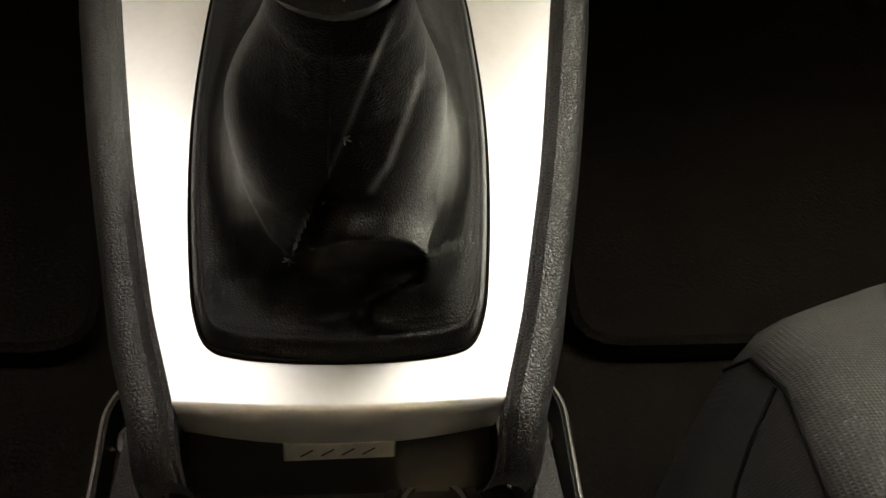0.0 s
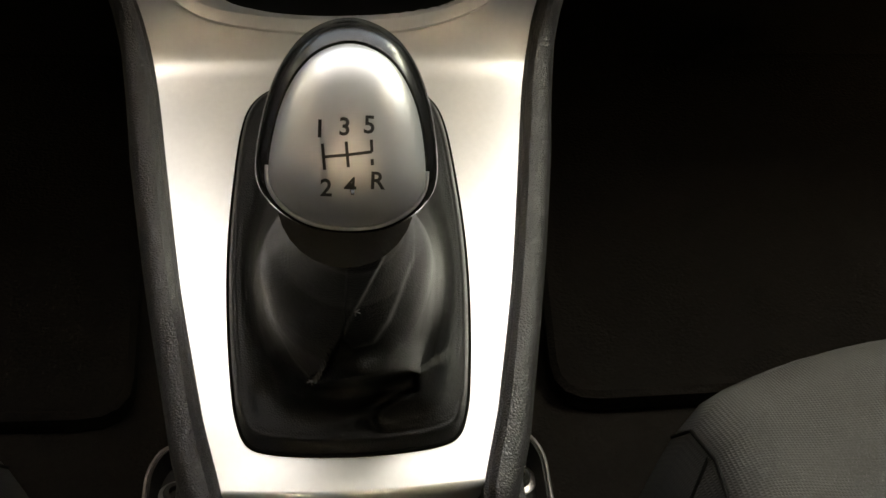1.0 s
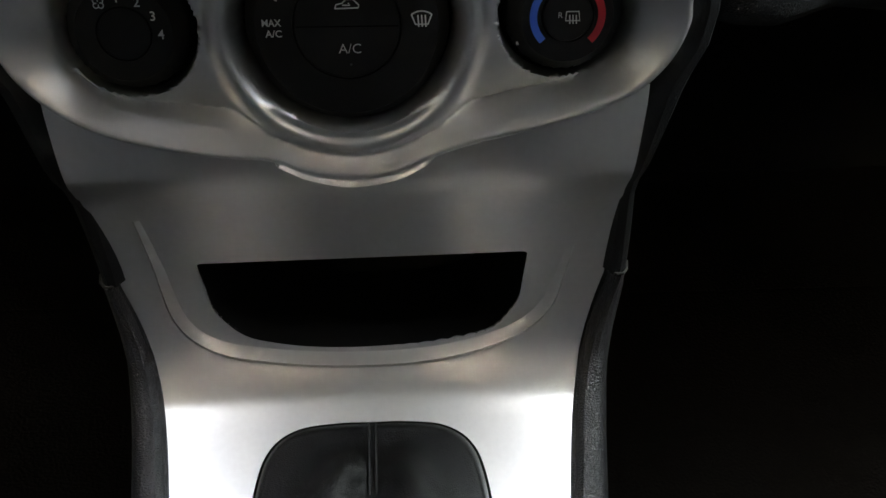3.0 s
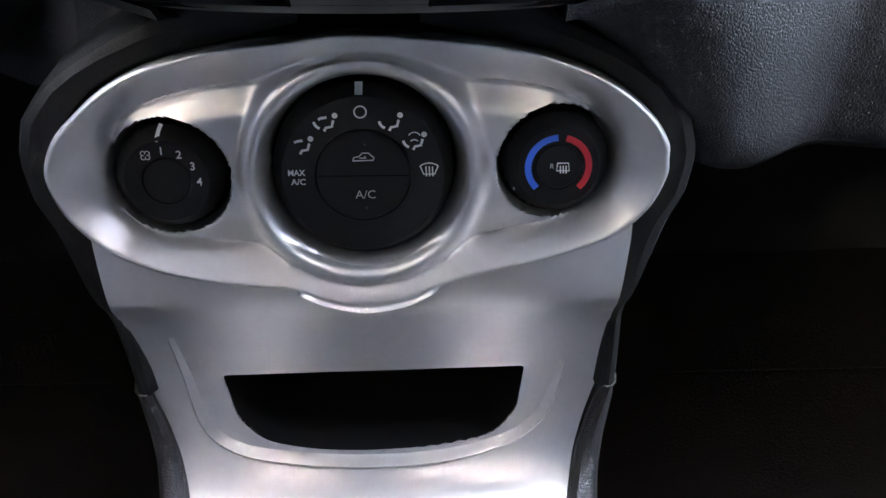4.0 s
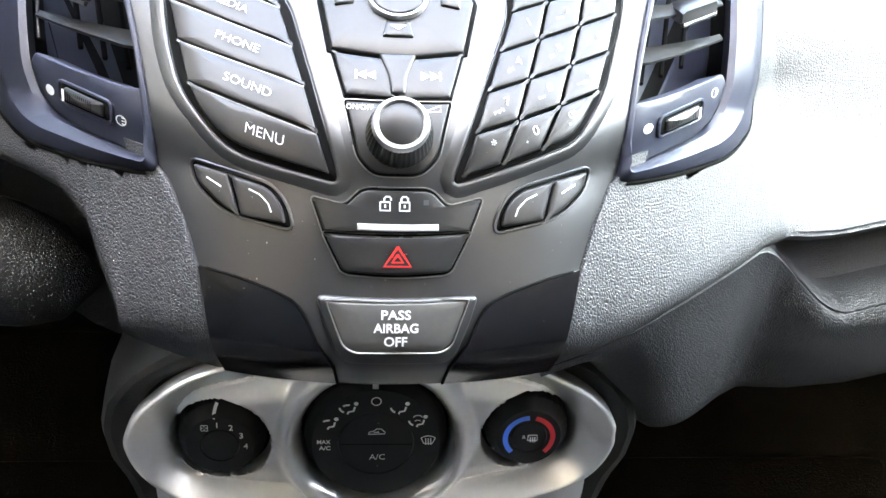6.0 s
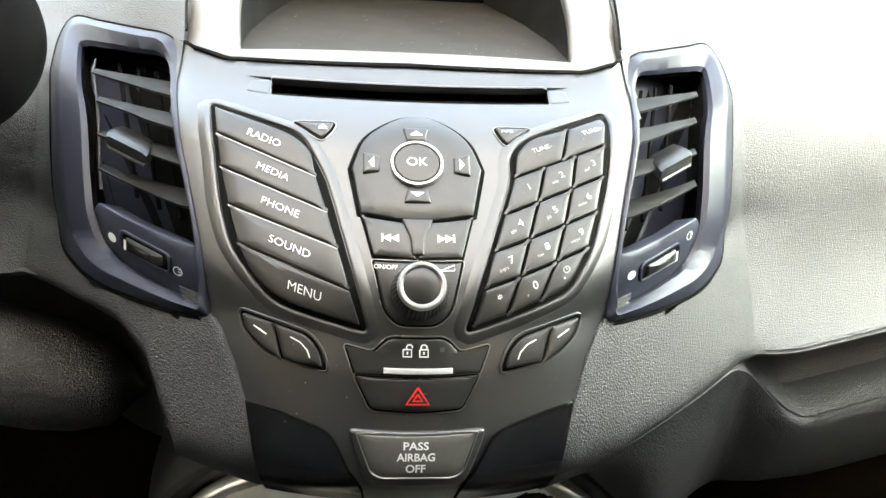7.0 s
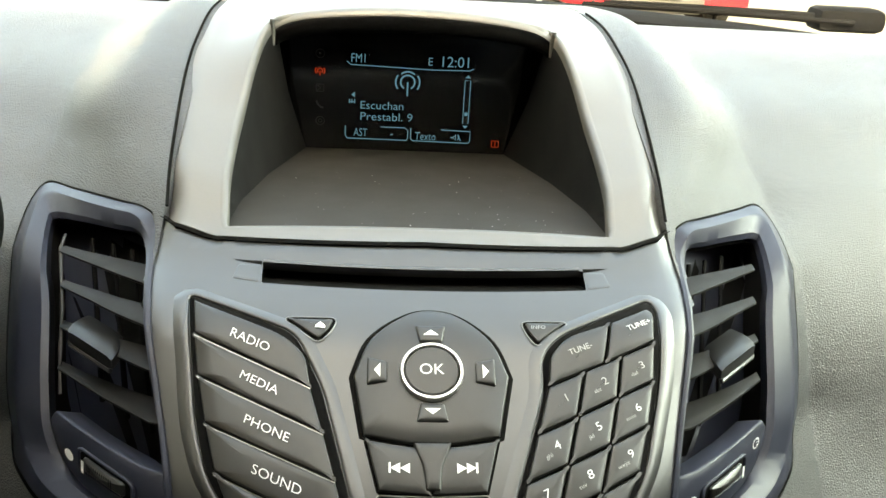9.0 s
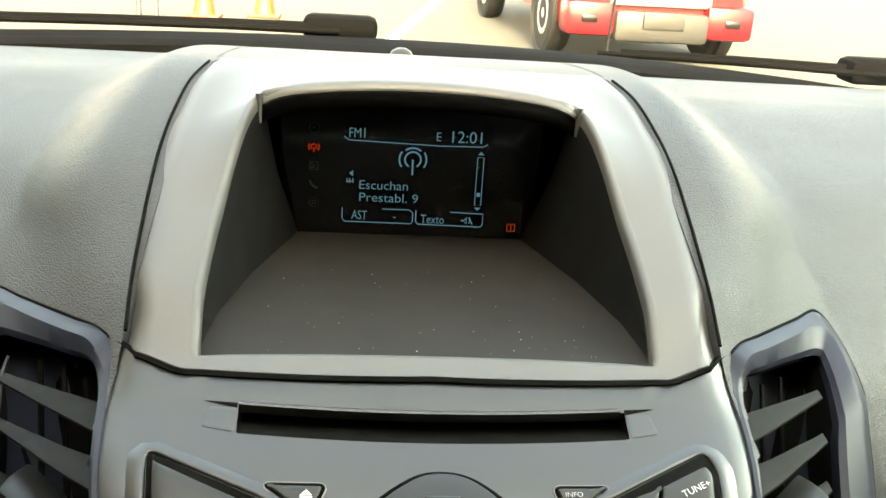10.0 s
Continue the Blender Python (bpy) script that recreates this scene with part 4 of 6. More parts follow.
# glossy wings to either side of the lower tongue
WING_IN = [(.5412, .0190), (.5529, .0202), (.5560, .0216), (.5624, .0258), (.5712, .0302), (.5740, .0322), (.5758, .0346), (.5772, .0385), (.5782, .0427), (.5793, .0480), (.5802, .0536), (.5808, .0640)]
for side in (-1, 1):
    rows = []
    for z in [.5412, *np.linspace(.5440, .5750, 14), .5758, .5765, .5772, .5777, .5782, .5788, .5793, .5798, .5802, .5805, .5808]:
        a, b = at_z(WING_IN, z), at_z([(.5412, .0588), (.5808, .0664)], z)
        rows.append([FACE.P(side * (a + (b - a) * u), FACE.S(z), .0008) for u in (0, .03, .15, .35, .55, .75, .95, 1)])
    wing = part("gloss_wing", skin(rows, .003, (0, .9, -.3)), GLOSS, radio, "piano black lower wing")
    bm = bmesh.new()
    tube(bm, [FACE.P(side * (x - .0003), FACE.S(z), .0005) for z, x in WING_IN], .0006, 6)
    part("joint", bm, GROOVE, wing)
# underside of the lip
bm = bmesh.new()
loft(bm, [[np.array([u * .0595, FACE.P(u * .0595, FACE.S(.5405), 0)[1] + d, .5400 - e]) for u in np.linspace(-1, 1, 15)] for d, e in ((-.0005, -.0012), (.002, .0010), (.04, .0010), (.07, -.002))], closed=False)
part("lip_underside", bm, GROOVE, radio)


def button(outline, h=.0012, radius=.0015, name="button", label="", groove=.0009, material=None, bulge=.0003, edge=True, bevel=.0005, scoop=None):
    """A button in a dark joint; outline in (x, z) on the panel."""
    o = rounded(FACE.xs(outline), radius)
    b = part(name, pad(FACE, inset(o, groove * .5), -.001, h, bevel, bulge, scoop=scoop), material or KEY, radio, label)
    part("joint", pad(FACE, inset(o, -groove * .6), -.0005, .00035, .0002), GROOVE, b)
    if edge:
        o2 = resample(o, .004)
        part("edge_line", ring_on(FACE, inset(o2, -groove * .6 - .00045), inset(o2, -groove * .6), -.0005, .0005, .0002), EDGE, b, "thin pale edge")
    return b


def lerp(a, b, u):
    return (a[0] + (b[0] - a[0]) * u, a[1] + (b[1] - a[1]) * u)


def bed(outline, radii):
    """The dark bed of a group of keys, in a softly raised rim."""
    o = rounded(FACE.xs(outline), radii)
    b = part("keys_bed", pad(FACE, inset(o, -.0004), -.001, .0005, .0004), GROOVE, radio)
    o = resample(o, .004)
    bm = bmesh.new()
    loft(bm, [[FACE.P(*q, h) for q in inset(o, d)] for d, h in ((-.0070, -.0006), (-.0056, .0000), (-.0038, .0005), (-.0020, .0009), (-.0011, .0008), (-.0007, .0001), (-.0006, -.001))])
    part("keys_rim", bm, FASCIA, b, "softly raised rim", 60)


# the column of five menu buttons
LEFT = [(-.0860, .6722), (-.0835, .6657), (-.0808, .6557), (-.0762, .6450), (-.0712, .6345), (-.0560, .6200)]
RIGHT = [(-.0500, .6672), (-.0404, .6557), (-.0352, .6463), (-.0306, .6370), (-.0257, .6258), (-.0212, .6143)]
bed([(-.0875, .6732), (-.0480, .6680), (-.0375, .6560), (-.0196, .6128), (-.0570, .6185), (-.0730, .6320), (-.0790, .6440)], [.003, .006, .004, .002, .008, .008, .01])
for i, word in enumerate(("RADIO", "MEDIA", "PHONE", "SOUND", "MENU")):
    a, b, c, d = LEFT[i], RIGHT[i], RIGHT[i + 1], LEFT[i + 1]
    poly = [a, b, c, d]
    rad = .0006
    if i == 0:
        poly, rad = [a, (-.0510, .6672), (-.0428, .6632), c, d], [.002, .006, .004, .0006, .0006]
    if i == 4:
        poly, rad = [a, b, c, (-.0545, .6197), (-.0655, .6265)], [.0006, .0006, .0015, .008, .006]
    c0 = FACE.xs([lerp(lerp(a, b, .62), lerp(d, c, .62), .5)])[0]
    bt = button(poly, .0024, rad, "menu_button", "black menu button with white lettering", .0012, bulge=0, edge=False, scoop=lambda x, s_, c0=c0: 1.6 * min(0.0, x - c0[0]) ** 2 * 1.0)
    p, q = FACE.xs([lerp(a, d, .5), lerp(b, c, .5)])
    turn = math.degrees(math.atan2(q[1] - p[1], q[0] - p[0]))
    at = p + (q - p) * (.555, .54, .53, .525, .51)[i]
    writing("lettering", word, .0035, on(FACE, at[0], at[1], turn, .0031, -.12), PRINT, bt)
    if i:
        strokes("edge_line", [[(0, 0), (np.linalg.norm(FACE.xs([b])[0] - FACE.xs([a])[0]) - .001, 0)]], .0004, on(FACE, *(FACE.xs([a])[0] + [.0006, -.0010]), math.degrees(math.atan2(*(FACE.xs([b])[0] - FACE.xs([a])[0])[::-1])), .00262), EDGE, bt)

# the number pad
KL = [(.0431, .6640), (.0420, .6567), (.0364, .6465), (.0312, .6367), (.0266, .6266), (.0218, .6143)]
KRI = [(.0868, .6722), (.0849, .6658), (.0827, .6559), (.0782, .6454), (.0728, .6351), (.0632, .6236)]
bed([(.0200, .6128), (.0415, .6560), (.0415, .6640), (.0490, .6683), (.0870, .6740), (.0888, .6720), (.0850, .6560), (.0750, .6345), (.0640, .6222)], [.002, .01, .006, .006, .003, .003, .01, .008, .006])


def key(poly, rad, word, small="", dim=False, lean=None):
    bt = button(poly, .0024, rad, "number_key", "black number key with white figures", .0012, edge=False)
    q = FACE.xs(poly)
    c = q.mean(0)
    r = q[1] - q[0]
    turn = math.degrees(math.atan2(r[1], r[0])) if lean is None else lean
    lines = word.split("|")
    if word:
        writing("figure", lines[0], .0034 if len(lines[0]) == 1 else .0023, on(FACE, c[0] + .0014, c[1] + .0010, turn, .0031), DIM if dim else PRINT, bt)
    if small:
        writing("small_letters", small, .0016, on(FACE, c[0] - .0018, c[1] - .0026, turn, .0031), DIM, bt)
    return bt


key([(.0436, .6640), (.0505, .6680), (.0686, .6702), (.0640, .6612), KL[1]], [.003, .005, .0006, .0006, .0006], "TUNE-", dim=True, lean=18)
key([(.0686, .6702), (.0850, .6724), (.0872, .6712), KRI[1], (.0640, .6612)], [.0006, .003, .003, .0006, .0006], "TUNE+", lean=18)
grid = (("1", "", "2", "abc", "3", "def"), ("4", "ghi", "5", "jkl", "6", "mno"), ("7", "pqrs", "8", "tuv", "9", "wxyz"), ("*", "", "0", "+", "", ""))
for r_ in range(4):
    ra, rb = (KL[r_ + 1], KRI[r_ + 1]), (KL[r_ + 2], KRI[r_ + 2])
    for c_ in range(3):
        f0, f1 = (0, .33, .67, 1)[c_], (0, .33, .67, 1)[c_ + 1]
        poly = [lerp(*ra, f0), lerp(*ra, f1), lerp(*rb, f1), lerp(*rb, f0)]
        rad = [.0006] * 4
        if r_ == 3 and c_ == 2:
            rad[2] = .006
        kb = key(poly, rad, grid[r_][2 * c_], grid[r_][2 * c_ + 1], r_ == 0)
        if r_ == 3 and c_ == 2:
            q = FACE.xs(poly).mean(0)
            mm = on(FACE, q[0], q[1], 12, .0031)
            strokes("clock_sign", [arc(.0008, .0014, .0014, 0, 360, 14), [(.0008, .0024), (.0008, .0014), (.0015, .0014)]], .0003, mm, DIM, kb, fills=[disc(-.0010, -.0018, .0005, 8)])

# navigation pad
NAV = [(-.0262, .6590), (-.0205, .6673), (-.0082, .6718), (.0010, .6727), (.0110, .6718), (.0228, .6670), (.0282, .6592), (.0236, .6466), (.0008, .6453), (-.0220, .6468)]
nav_poly = np.array([*curve_points(FACE.xs(NAV[:7]), 5), *curve_points(FACE.xs([(.0236, .6467), (.0008, .6453), (-.0222, .6468)]), 5)])
nav = part("navigation_pad", pad(FACE, nav_poly, -.001, .0022, .0008, .0006), KEY, radio, "rounded black four-way pad")
part("joint", pad(FACE, inset(nav_poly, -.0018), -.0005, .0006, .0002), GROOVE, nav)
oc = (.0008, FACE.S(.6600))
on_n = FACE.normal(*oc)
okb = part("ok_button", turned([(.0096, .001), (.0096, .0040), (.0090, .0047), (.002, .0049)], FACE.P(*oc), on_n, n=48), KEY, radio, "round black OK button")
part("ok_ring", turned([(.0112, .001), (.0112, .0042), (.0108, .0048), (.0101, .0048), (.0098, .0042), (.0097, .001)], FACE.P(*oc), on_n, n=48), SILVER2, okb, "bright ring")
writing("lettering", "OK", .0042, lambda u, v: on(FACE, *oc, 0, .0051)(u, v), PRINT, okb)
for du, dv, turn in ((0, .0155, 0), (-.0190, 0, 90), (.0190, 0, -90), (0, -.0155, 180)):
    mm = on(FACE, oc[0] + du, oc[1] + dv, turn, 0)
    o = rounded([np.array(FACE.P(0, 0)[:2]) * 0 + q for q in [np.array(p) for p in ((-.0055, .0034), (-.0040, -.0036), (.0040, -.0036), (.0055, .0034))]], .0008)
    c, d = math.cos(radians(turn)), math.sin(radians(turn))
    o2 = np.array([(oc[0] + du + q[0] * c - q[1] * d, oc[1] + dv + q[0] * d + q[1] * c) for q in o])
    tab = part("arrow_tab", pad(FACE, o2, .0015, .0034, .0007, .0002), KEY, nav)
    strokes("arrow", [], .001, on(FACE, oc[0] + du, oc[1] + dv, turn, .0039), PRINT, tab, fills=[[(-.0028, -.0012), (.0028, -.0012), (0, .0010)]])
# skip buttons and volume
sk = button([(-.0219, .6462), (.0000, .6447), (.0000, .6352), (-.0173, .6358)], .0018, .0006, "skip_button", "black skip button", edge=False)
s0 = FACE.S(.6405)


def skip_sign(x, d, parent):
    f = on(FACE, x, s0, 0, .0024)
    strokes("skip_sign", [[(d * .0036, .0018), (d * .0036, -.0018)]], .0007, f, PRINT, parent,
            fills=[[(d * -.0030, .0018), (d * -.0030, -.0018), (d * .0002, 0)], [(d * .0002, .0018), (d * .0002, -.0018), (d * .0034, 0)]])


skip_sign(-.0100, -1, sk)
sk2 = button([(.0002, .6447), (.0234, .6462), (.0186, .6355), (.0002, .6352)], .0018, .0006, "skip_button", "black skip button", edge=False)
skip_sign(.0115, 1, sk2)
part("centre_tab", pad(FACE, rounded(FACE.xs([(-.0058, .6456), (.0070, .6456), (.0036, .6405), (.0030, .6362), (-.0018, .6362), (-.0024, .6405)]), [.0006, .0006, .002, .0006, .0006, .002]), 0, .0028, .0007), KEY, radio)
vol = button([(-.0172, .6348), (.0186, .6348), (.0140, .6205), (.0085, .6155), (-.0075, .6155), (-.0128, .6205)], .0010, [.0008, .0008, .003, .004, .004, .003], "volume_plate", "black plate round the volume knob")
mm = on(FACE, 0, FACE.S(.6330), 0, .0016)
writing("lettering", "ON/OFF", .0019, lambda u, v: mm(u - .0122, v), PRINT, vol, width=.0092)
strokes("volume_sign", [[(.0092, -.0011), (.0150, -.0011), (.0150, .0012), (.0092, -.0011)]], .0003, mm, PRINT, vol)
vc = (.0010, FACE.S(.6265))
vn = FACE.normal(*vc)
part("knurled_skirt", turned([(.0112, .0005), (.0110, .004), (.0100, .0105), (.0092, .0118)], FACE.P(*vc), vn, n=120, wobble=lambda f, h: 1 + .018 * math.cos(40 * f)), BUTTON, vol, "knurled black skirt")
part("knob_ring", turned([(.0097, .0100), (.0095, .0122), (.0088, .0134), (.0080, .0134), (.0072, .0126), (.0070, .0122)], FACE.P(*vc), vn, n=60), SILVER2, vol, "bright chamfered ring")
part("knob_cap", turned([(.0072, .0110), (.0072, .0124), (.0068, .0127), (.001, .0129)], FACE.P(*vc), vn, n=48), BUTTON, vol)
# eject and info
for poly, word in (([(-.0516, .6708), (-.0335, .6712), (-.0352, .6692), (-.0392, .6668)], ""), ([(.0355, .6712), (.0523, .6709), (.0400, .6668), (.0372, .6690)], "INFO")):
    bt = button(poly, .0012, [.002, .002, .002, .002], "small_button", "small black three-cornered button", .0010)
    q = FACE.xs(poly).mean(0)
    if word:
        writing("lettering", word, .0017, on(FACE, q[0] - .0004, q[1] + .0006, -2, .0019), DIM, bt)
    else:
        strokes("eject_sign", [[(-.0018, -.0011), (.0018, -.0011)]], .0006, on(FACE, q[0] + .0012, q[1], 0, .0019), PRINT, bt, fills=[[(-.0018, -.0005), (.0018, -.0005), (0, .0014)]])
# the slanted switches below
for side in (-1, 1):
    poly = [(.0698, .6122), (.0680, .6055), (.0578, .5992), (.0345, .5974), (.0362, .6040), (.0418, .6092)]
    poly = [(side * x, z) for x, z in (poly if side > 0 else poly)]
    if side < 0:
        poly = poly[::-1]
    big = rounded(FACE.xs(poly), [.003, .004, .006, .002, .004, .006] if side > 0 else [.006, .004, .002, .006, .004, .003])
    sbed = part("switch_bed", pad(FACE, big, -.001, .0006, .0004), GROOVE, radio)
    part("switch_rim", ring_on(FACE, inset(big, -.0012), inset(big, -.0001), -.0005, .0009, .0003), FASCIA, sbed)
    split_top, split_bot = (.0555, .6104), (.0515, .5984)
    q1 = [(.0688, .6116), (.0672, .6056), (.0580, .6000), split_bot, split_top]
    q2 = [split_top, split_bot, (.0355, .5982), (.0370, .6038), (.0420, .6086)]
    for q, rad in ((q1, [.002, .003, .004, .0006, .0006]), (q2, [.0006, .0006, .002, .003, .004])):
        pts = [(side * x, z) for x, z in q]
        if side < 0:
            pts, rad = pts[::-1], rad[::-1]
        b2 = part("rocker", pad(FACE, inset(rounded(FACE.xs(pts), rad), .0005), 0, .0022, .0006, .0002), KEY, sbed, "black rocker switch")
        c = FACE.xs(pts).mean(0)
        tilt = side * 22
        if q is q1:
            strokes("line_sign", [[(-.0028, 0), (.0028, 0)]], .0006, on(FACE, c[0], c[1] + .0018, tilt, .0028), PRINT, b2)
        else:
            strokes("hook_sign", [[(side * .0045, .0012), (side * .0005, .0012), (side * -.0030, -.0004), (side * -.0048, -.0026)]], .0005, on(FACE, c[0], c[1] + .0008, tilt * .8, .0028), PRINT, b2)
# lock, hazard and airbag lamp
lock = button([(-.0275, .6070), (-.0180, .6056), (-.0160, .6062), (-.0108, .6110), (.0118, .6110), (.0168, .6062), (.0190, .6057), (.0292, .6072), (.0252, .5980), (-.0236, .5976)], .0018,
              [.0008, .003, .003, .003, .003, .003, .003, .0008, .0006, .0006], "lock_button", "black door lock button")
f = on(FACE, .0006, FACE.S(.6068), 0, .0025)
for x, open_ in ((-.0040, True), (.0024, False)):
    arch = [(x - .0011, .0004), (x - .0011, .0016), (x - .0006, .0023), (x + .0006, .0023), (x + .0011, .0016), (x + .0011, .0010 if open_ else .0004)]
    arch = [(u + (.0008 if open_ else 0), v) for u, v in arch]
    strokes("padlock_sign", [arch, [(x - .0016, .0004), (x + .0016, .0004), (x + .0016, -.0024), (x - .0016, -.0024), (x - .0016, .0004)], [(x, -.0004), (x, -.0015)]], .0006, f, PRINT, lock)
strokes("padlock_sign", [], .0004, f, FAINT, lock, fills=[[(.0086, -.0006), (.0104, -.0006), (.0104, .0012), (.0086, .0012)]])
part("lamp_bar", pad(FACE, rounded(FACE.xs([(-.0124, .5988), (.0143, .5988), (.0143, .6008), (-.0124, .6008)]), .0003), .001, .0030, .0004), DIM, lock, "pale bar")
haz = button([(-.0236, .5972), (.0252, .5976), (.0190, .5866), (.0170, .5858), (.0007, .5851), (-.0155, .5857), (-.0175, .5864)], .0018, [.0006, .0006, .002, .002, .02, .002, .002], "hazard_button", "black hazard button with a red triangle")
f = on(FACE, .0010, FACE.S(.5912), 0, .0025)
strokes("triangle_sign", [[(0, .0034), (-.0044, -.0032), (.0044, -.0032), (0, .0034), (-.0022, 0)], [(0, .0008), (-.0018, -.0018), (.0018, -.0018), (0, .0008), (-.0009, -.0004)]], .0009, f, RED, haz, "red double triangle")
part("lamp_bezel", pad(FACE, rounded(FACE.xs([(-.0262, .5785), (.0290, .5785), (.0262, .5700), (.0215, .5585), (.0180, .5560), (-.0150, .5560), (-.0188, .5585), (-.0236, .5700)]), .003), -.001, .0018, .0014), FASCIA, radio)
air = button([(-.0224, .5770), (.0252, .5775), (.0196, .5628), (.0160, .5610), (-.0130, .5610), (-.0165, .5628)], .0022, [.001, .001, .003, .003, .003, .003], "airbag_lamp", "dark grey airbag lamp with white words", .0008, LAMPGREY)
s1 = FACE.S(.5693)
for i, (word, wide) in enumerate((("PASS", .0098), ("AIRBAG", .0148), ("OFF", .0077))):
    writing("lettering", word, .0030, on(FACE, .0008, s1 + .0044 - .0044 * i, 0, .0030), PRINT, air, width=wide, bold=.022)
part("edge_frame", ring_on(FACE, rounded(FACE.xs([(-.0228, .5773), (.0256, .5778), (.0199, .5626), (.0161, .5607), (-.0131, .5607), (-.0168, .5626)]), [.001, .001, .003, .003, .003, .003]),
                           rounded(FACE.xs([(-.0222, .5768), (.0250, .5773), (.0195, .5630), (.0159, .5612), (-.0129, .5612), (-.0164, .5630)]), [.001, .001, .003, .003, .003, .003]), 0, .0026, .0002), EDGE, air, "thin pale frame")


# ---------------------------------------------------------------- air vents
V_OUT = [(.1150, .6878), (.1280, .6864), (.1420, .6847), (.1550, .6830), (.1705, .6808), (.1752, .6755), (.1712, .6600), (.1650, .6255), (.1590, .6050), (.1500, .6002), (.1385, .5988), (.1250, .6000), (.1100, .6015), (.0985, .6029), (.0900, .6040), (.0835, .6058), (.0840, .6130), (.0888, .6359), (.1026, .6716), (.1085, .6845)]
V_IN = [(.1165, .6812), (.1270, .6800), (.1380, .6787), (.1480, .6775), (.1600, .6758), (.1606, .6735), (.1505, .6560), (.1440, .6300), (.1400, .6185), (.1345, .6115), (.1265, .6095), (.1180, .6093), (.1080, .6090), (.0985, .6087), (.0915, .6085), (.0868, .6088), (.0872, .6150), (.0915, .6380), (.1050, .6705), (.1100, .6780)]


def vent(side):
    v = thing("air_vent", (side * .13, .05, .64), "dark air vent with dusty slats and a thumb wheel", "air vent", "dashboard air vents")
    out = closed_curve([(side * x, FACE.S(z)) for x, z in V_OUT], 5)
    inn = closed_curve([(side * x, FACE.S(z)) for x, z in V_IN], 5)
    bm = bmesh.new()
    rings = []
    # a roof-shaped band: an outer slope, a crest and an inner slope; flat where it runs into the audio panel
    joined = np.array([np.clip((float(np.interp(a[1], [FACE.S(.60), FACE.S(.6359), FACE.S(.6716), FACE.S(.6845)], [.088, .0925, .1065, .1120])) - abs(a[0])) / .003, 0, 1) * np.clip((a[1] - FACE.S(.611)) / .008, 0, 1) for a in out])
    for f, h, g in ((-.02, -.004, -.003), (0, .0006, -.0004), (.04, .0013, .0001), (.42, .0036, .0004), (.50, .0040, .0005), (.58, .0036, .0005), (.94, .0006, .0003), (1.0, -.0020, -.0020)):
        rings.append([FACE.P(*(a + (b - a) * f), h + (g - h) * k) for a, b, k in zip(out, inn, joined)])
    for d in (.012, .035):
        rings.append([FACE.P(*b, -.001) + np.array([side * .15 * d, d * .95, -.25 * d]) for b in inn])
    loft(bm, rings, caps=(False, True))
    part("vent_frame", bm, VENTSKY, v, "dark charcoal frame with the sky's blue reflection painted in", 30)
    bm = bmesh.new()
    deep = [[FACE.P(*b, -.004) + np.array([side * .15 * d, d * .95, -.25 * d]) for b in inset(inn, .0006)] for d in (.002, .033)]
    loft(bm, deep, caps=(False, True))
    part("vent_throat", bm, GROOVE, v)
    # slats
    for (xo, zo), (xi, zi) in (((.1508, .6713), (.1085, .6740)), ((.1455, .6632), (.1022, .6664)), ((.1430, .6518), (.0975, .6553)), ((.1408, .6402), (.0936, .6426))):
        a, b = np.array([side * xo, FACE.S(zo)]), np.array([side * xi, FACE.S(zi)])
        bm = bmesh.new()
        rings = []
        for u in np.linspace(-.03, 1.03, 9):
            q = a + (b - a) * u
            p = FACE.P(*q, -.0030)
            back = np.array([side * .1, .90, .06]) * (.006 + .012 * np.clip(u, 0, 1))
            rings.append([p + np.array([0, .0003, -.0009]), p + np.array([0, -.0006, -.0003]), p + np.array([0, -.0004, .0004]), p + np.array([0, .0008, .0007]), p + back * .5 + np.array([0, 0, .0006]),
                          p + back + np.array([0, 0, .0004]), p + back * .5 + np.array([0, 0, -.0012])])
        loft(bm, rings, caps=(True, True))
        part("slat", bm, SLAT, v)
    if side < 0:
        bm = bmesh.new()
        link = [FACE.P(side * x, FACE.S(z), -.0035) for x, z in ((.1530, .6745), (.1522, .6720), (.1475, .6640), (.1452, .6580), (.1442, .6520), (.1428, .6460), (.1418, .6400), (.1402, .6330))]
        tube(bm, link, [.0006, .0010, .0005, .0010, .0005, .0010, .0005, .0008], 6)
        part("link_rod", bm, LINK, v, "worn brown linkage rod")
    # upright vanes behind
    for u in (.22, .45, .7):
        bm = bmesh.new()
        p0 = FACE.P(*(np.array([side * .112, FACE.S(.676)]) * (1 - u) + np.array([side * .156, FACE.S(.672)]) * u), -.002) + np.array([0, .022, -.004])
        p1 = FACE.P(*(np.array([side * .090, FACE.S(.632)]) * (1 - u) + np.array([side * .139, FACE.S(.632)]) * u), -.002) + np.array([0, .022, -.004])
        tube(bm, [p0, p1], .0011, 6)
        part("upright_vane", bm, GROOVE, v)
    # slide tab on the third slat
    q = np.array([side * .1255, FACE.S(.6528)])
    bm = bmesh.new()
    rings = []
    for d, w, hgt in ((.018, .0130, .0036), (.010, .0148, .0052), (.003, .0160, .0058), (-.003, .0162, .0054), (-.0056, .0156, .0040)):
        c = FACE.P(*q, -.002) + np.array([0, d * .97, -d * .10 + .0006])
        t = FACE.P(q[0] + .01, q[1] + (-.0008 if side > 0 else .0008) * 0, -.002) - FACE.P(q[0] - .01, q[1], -.002)
        t /= np.linalg.norm(t)
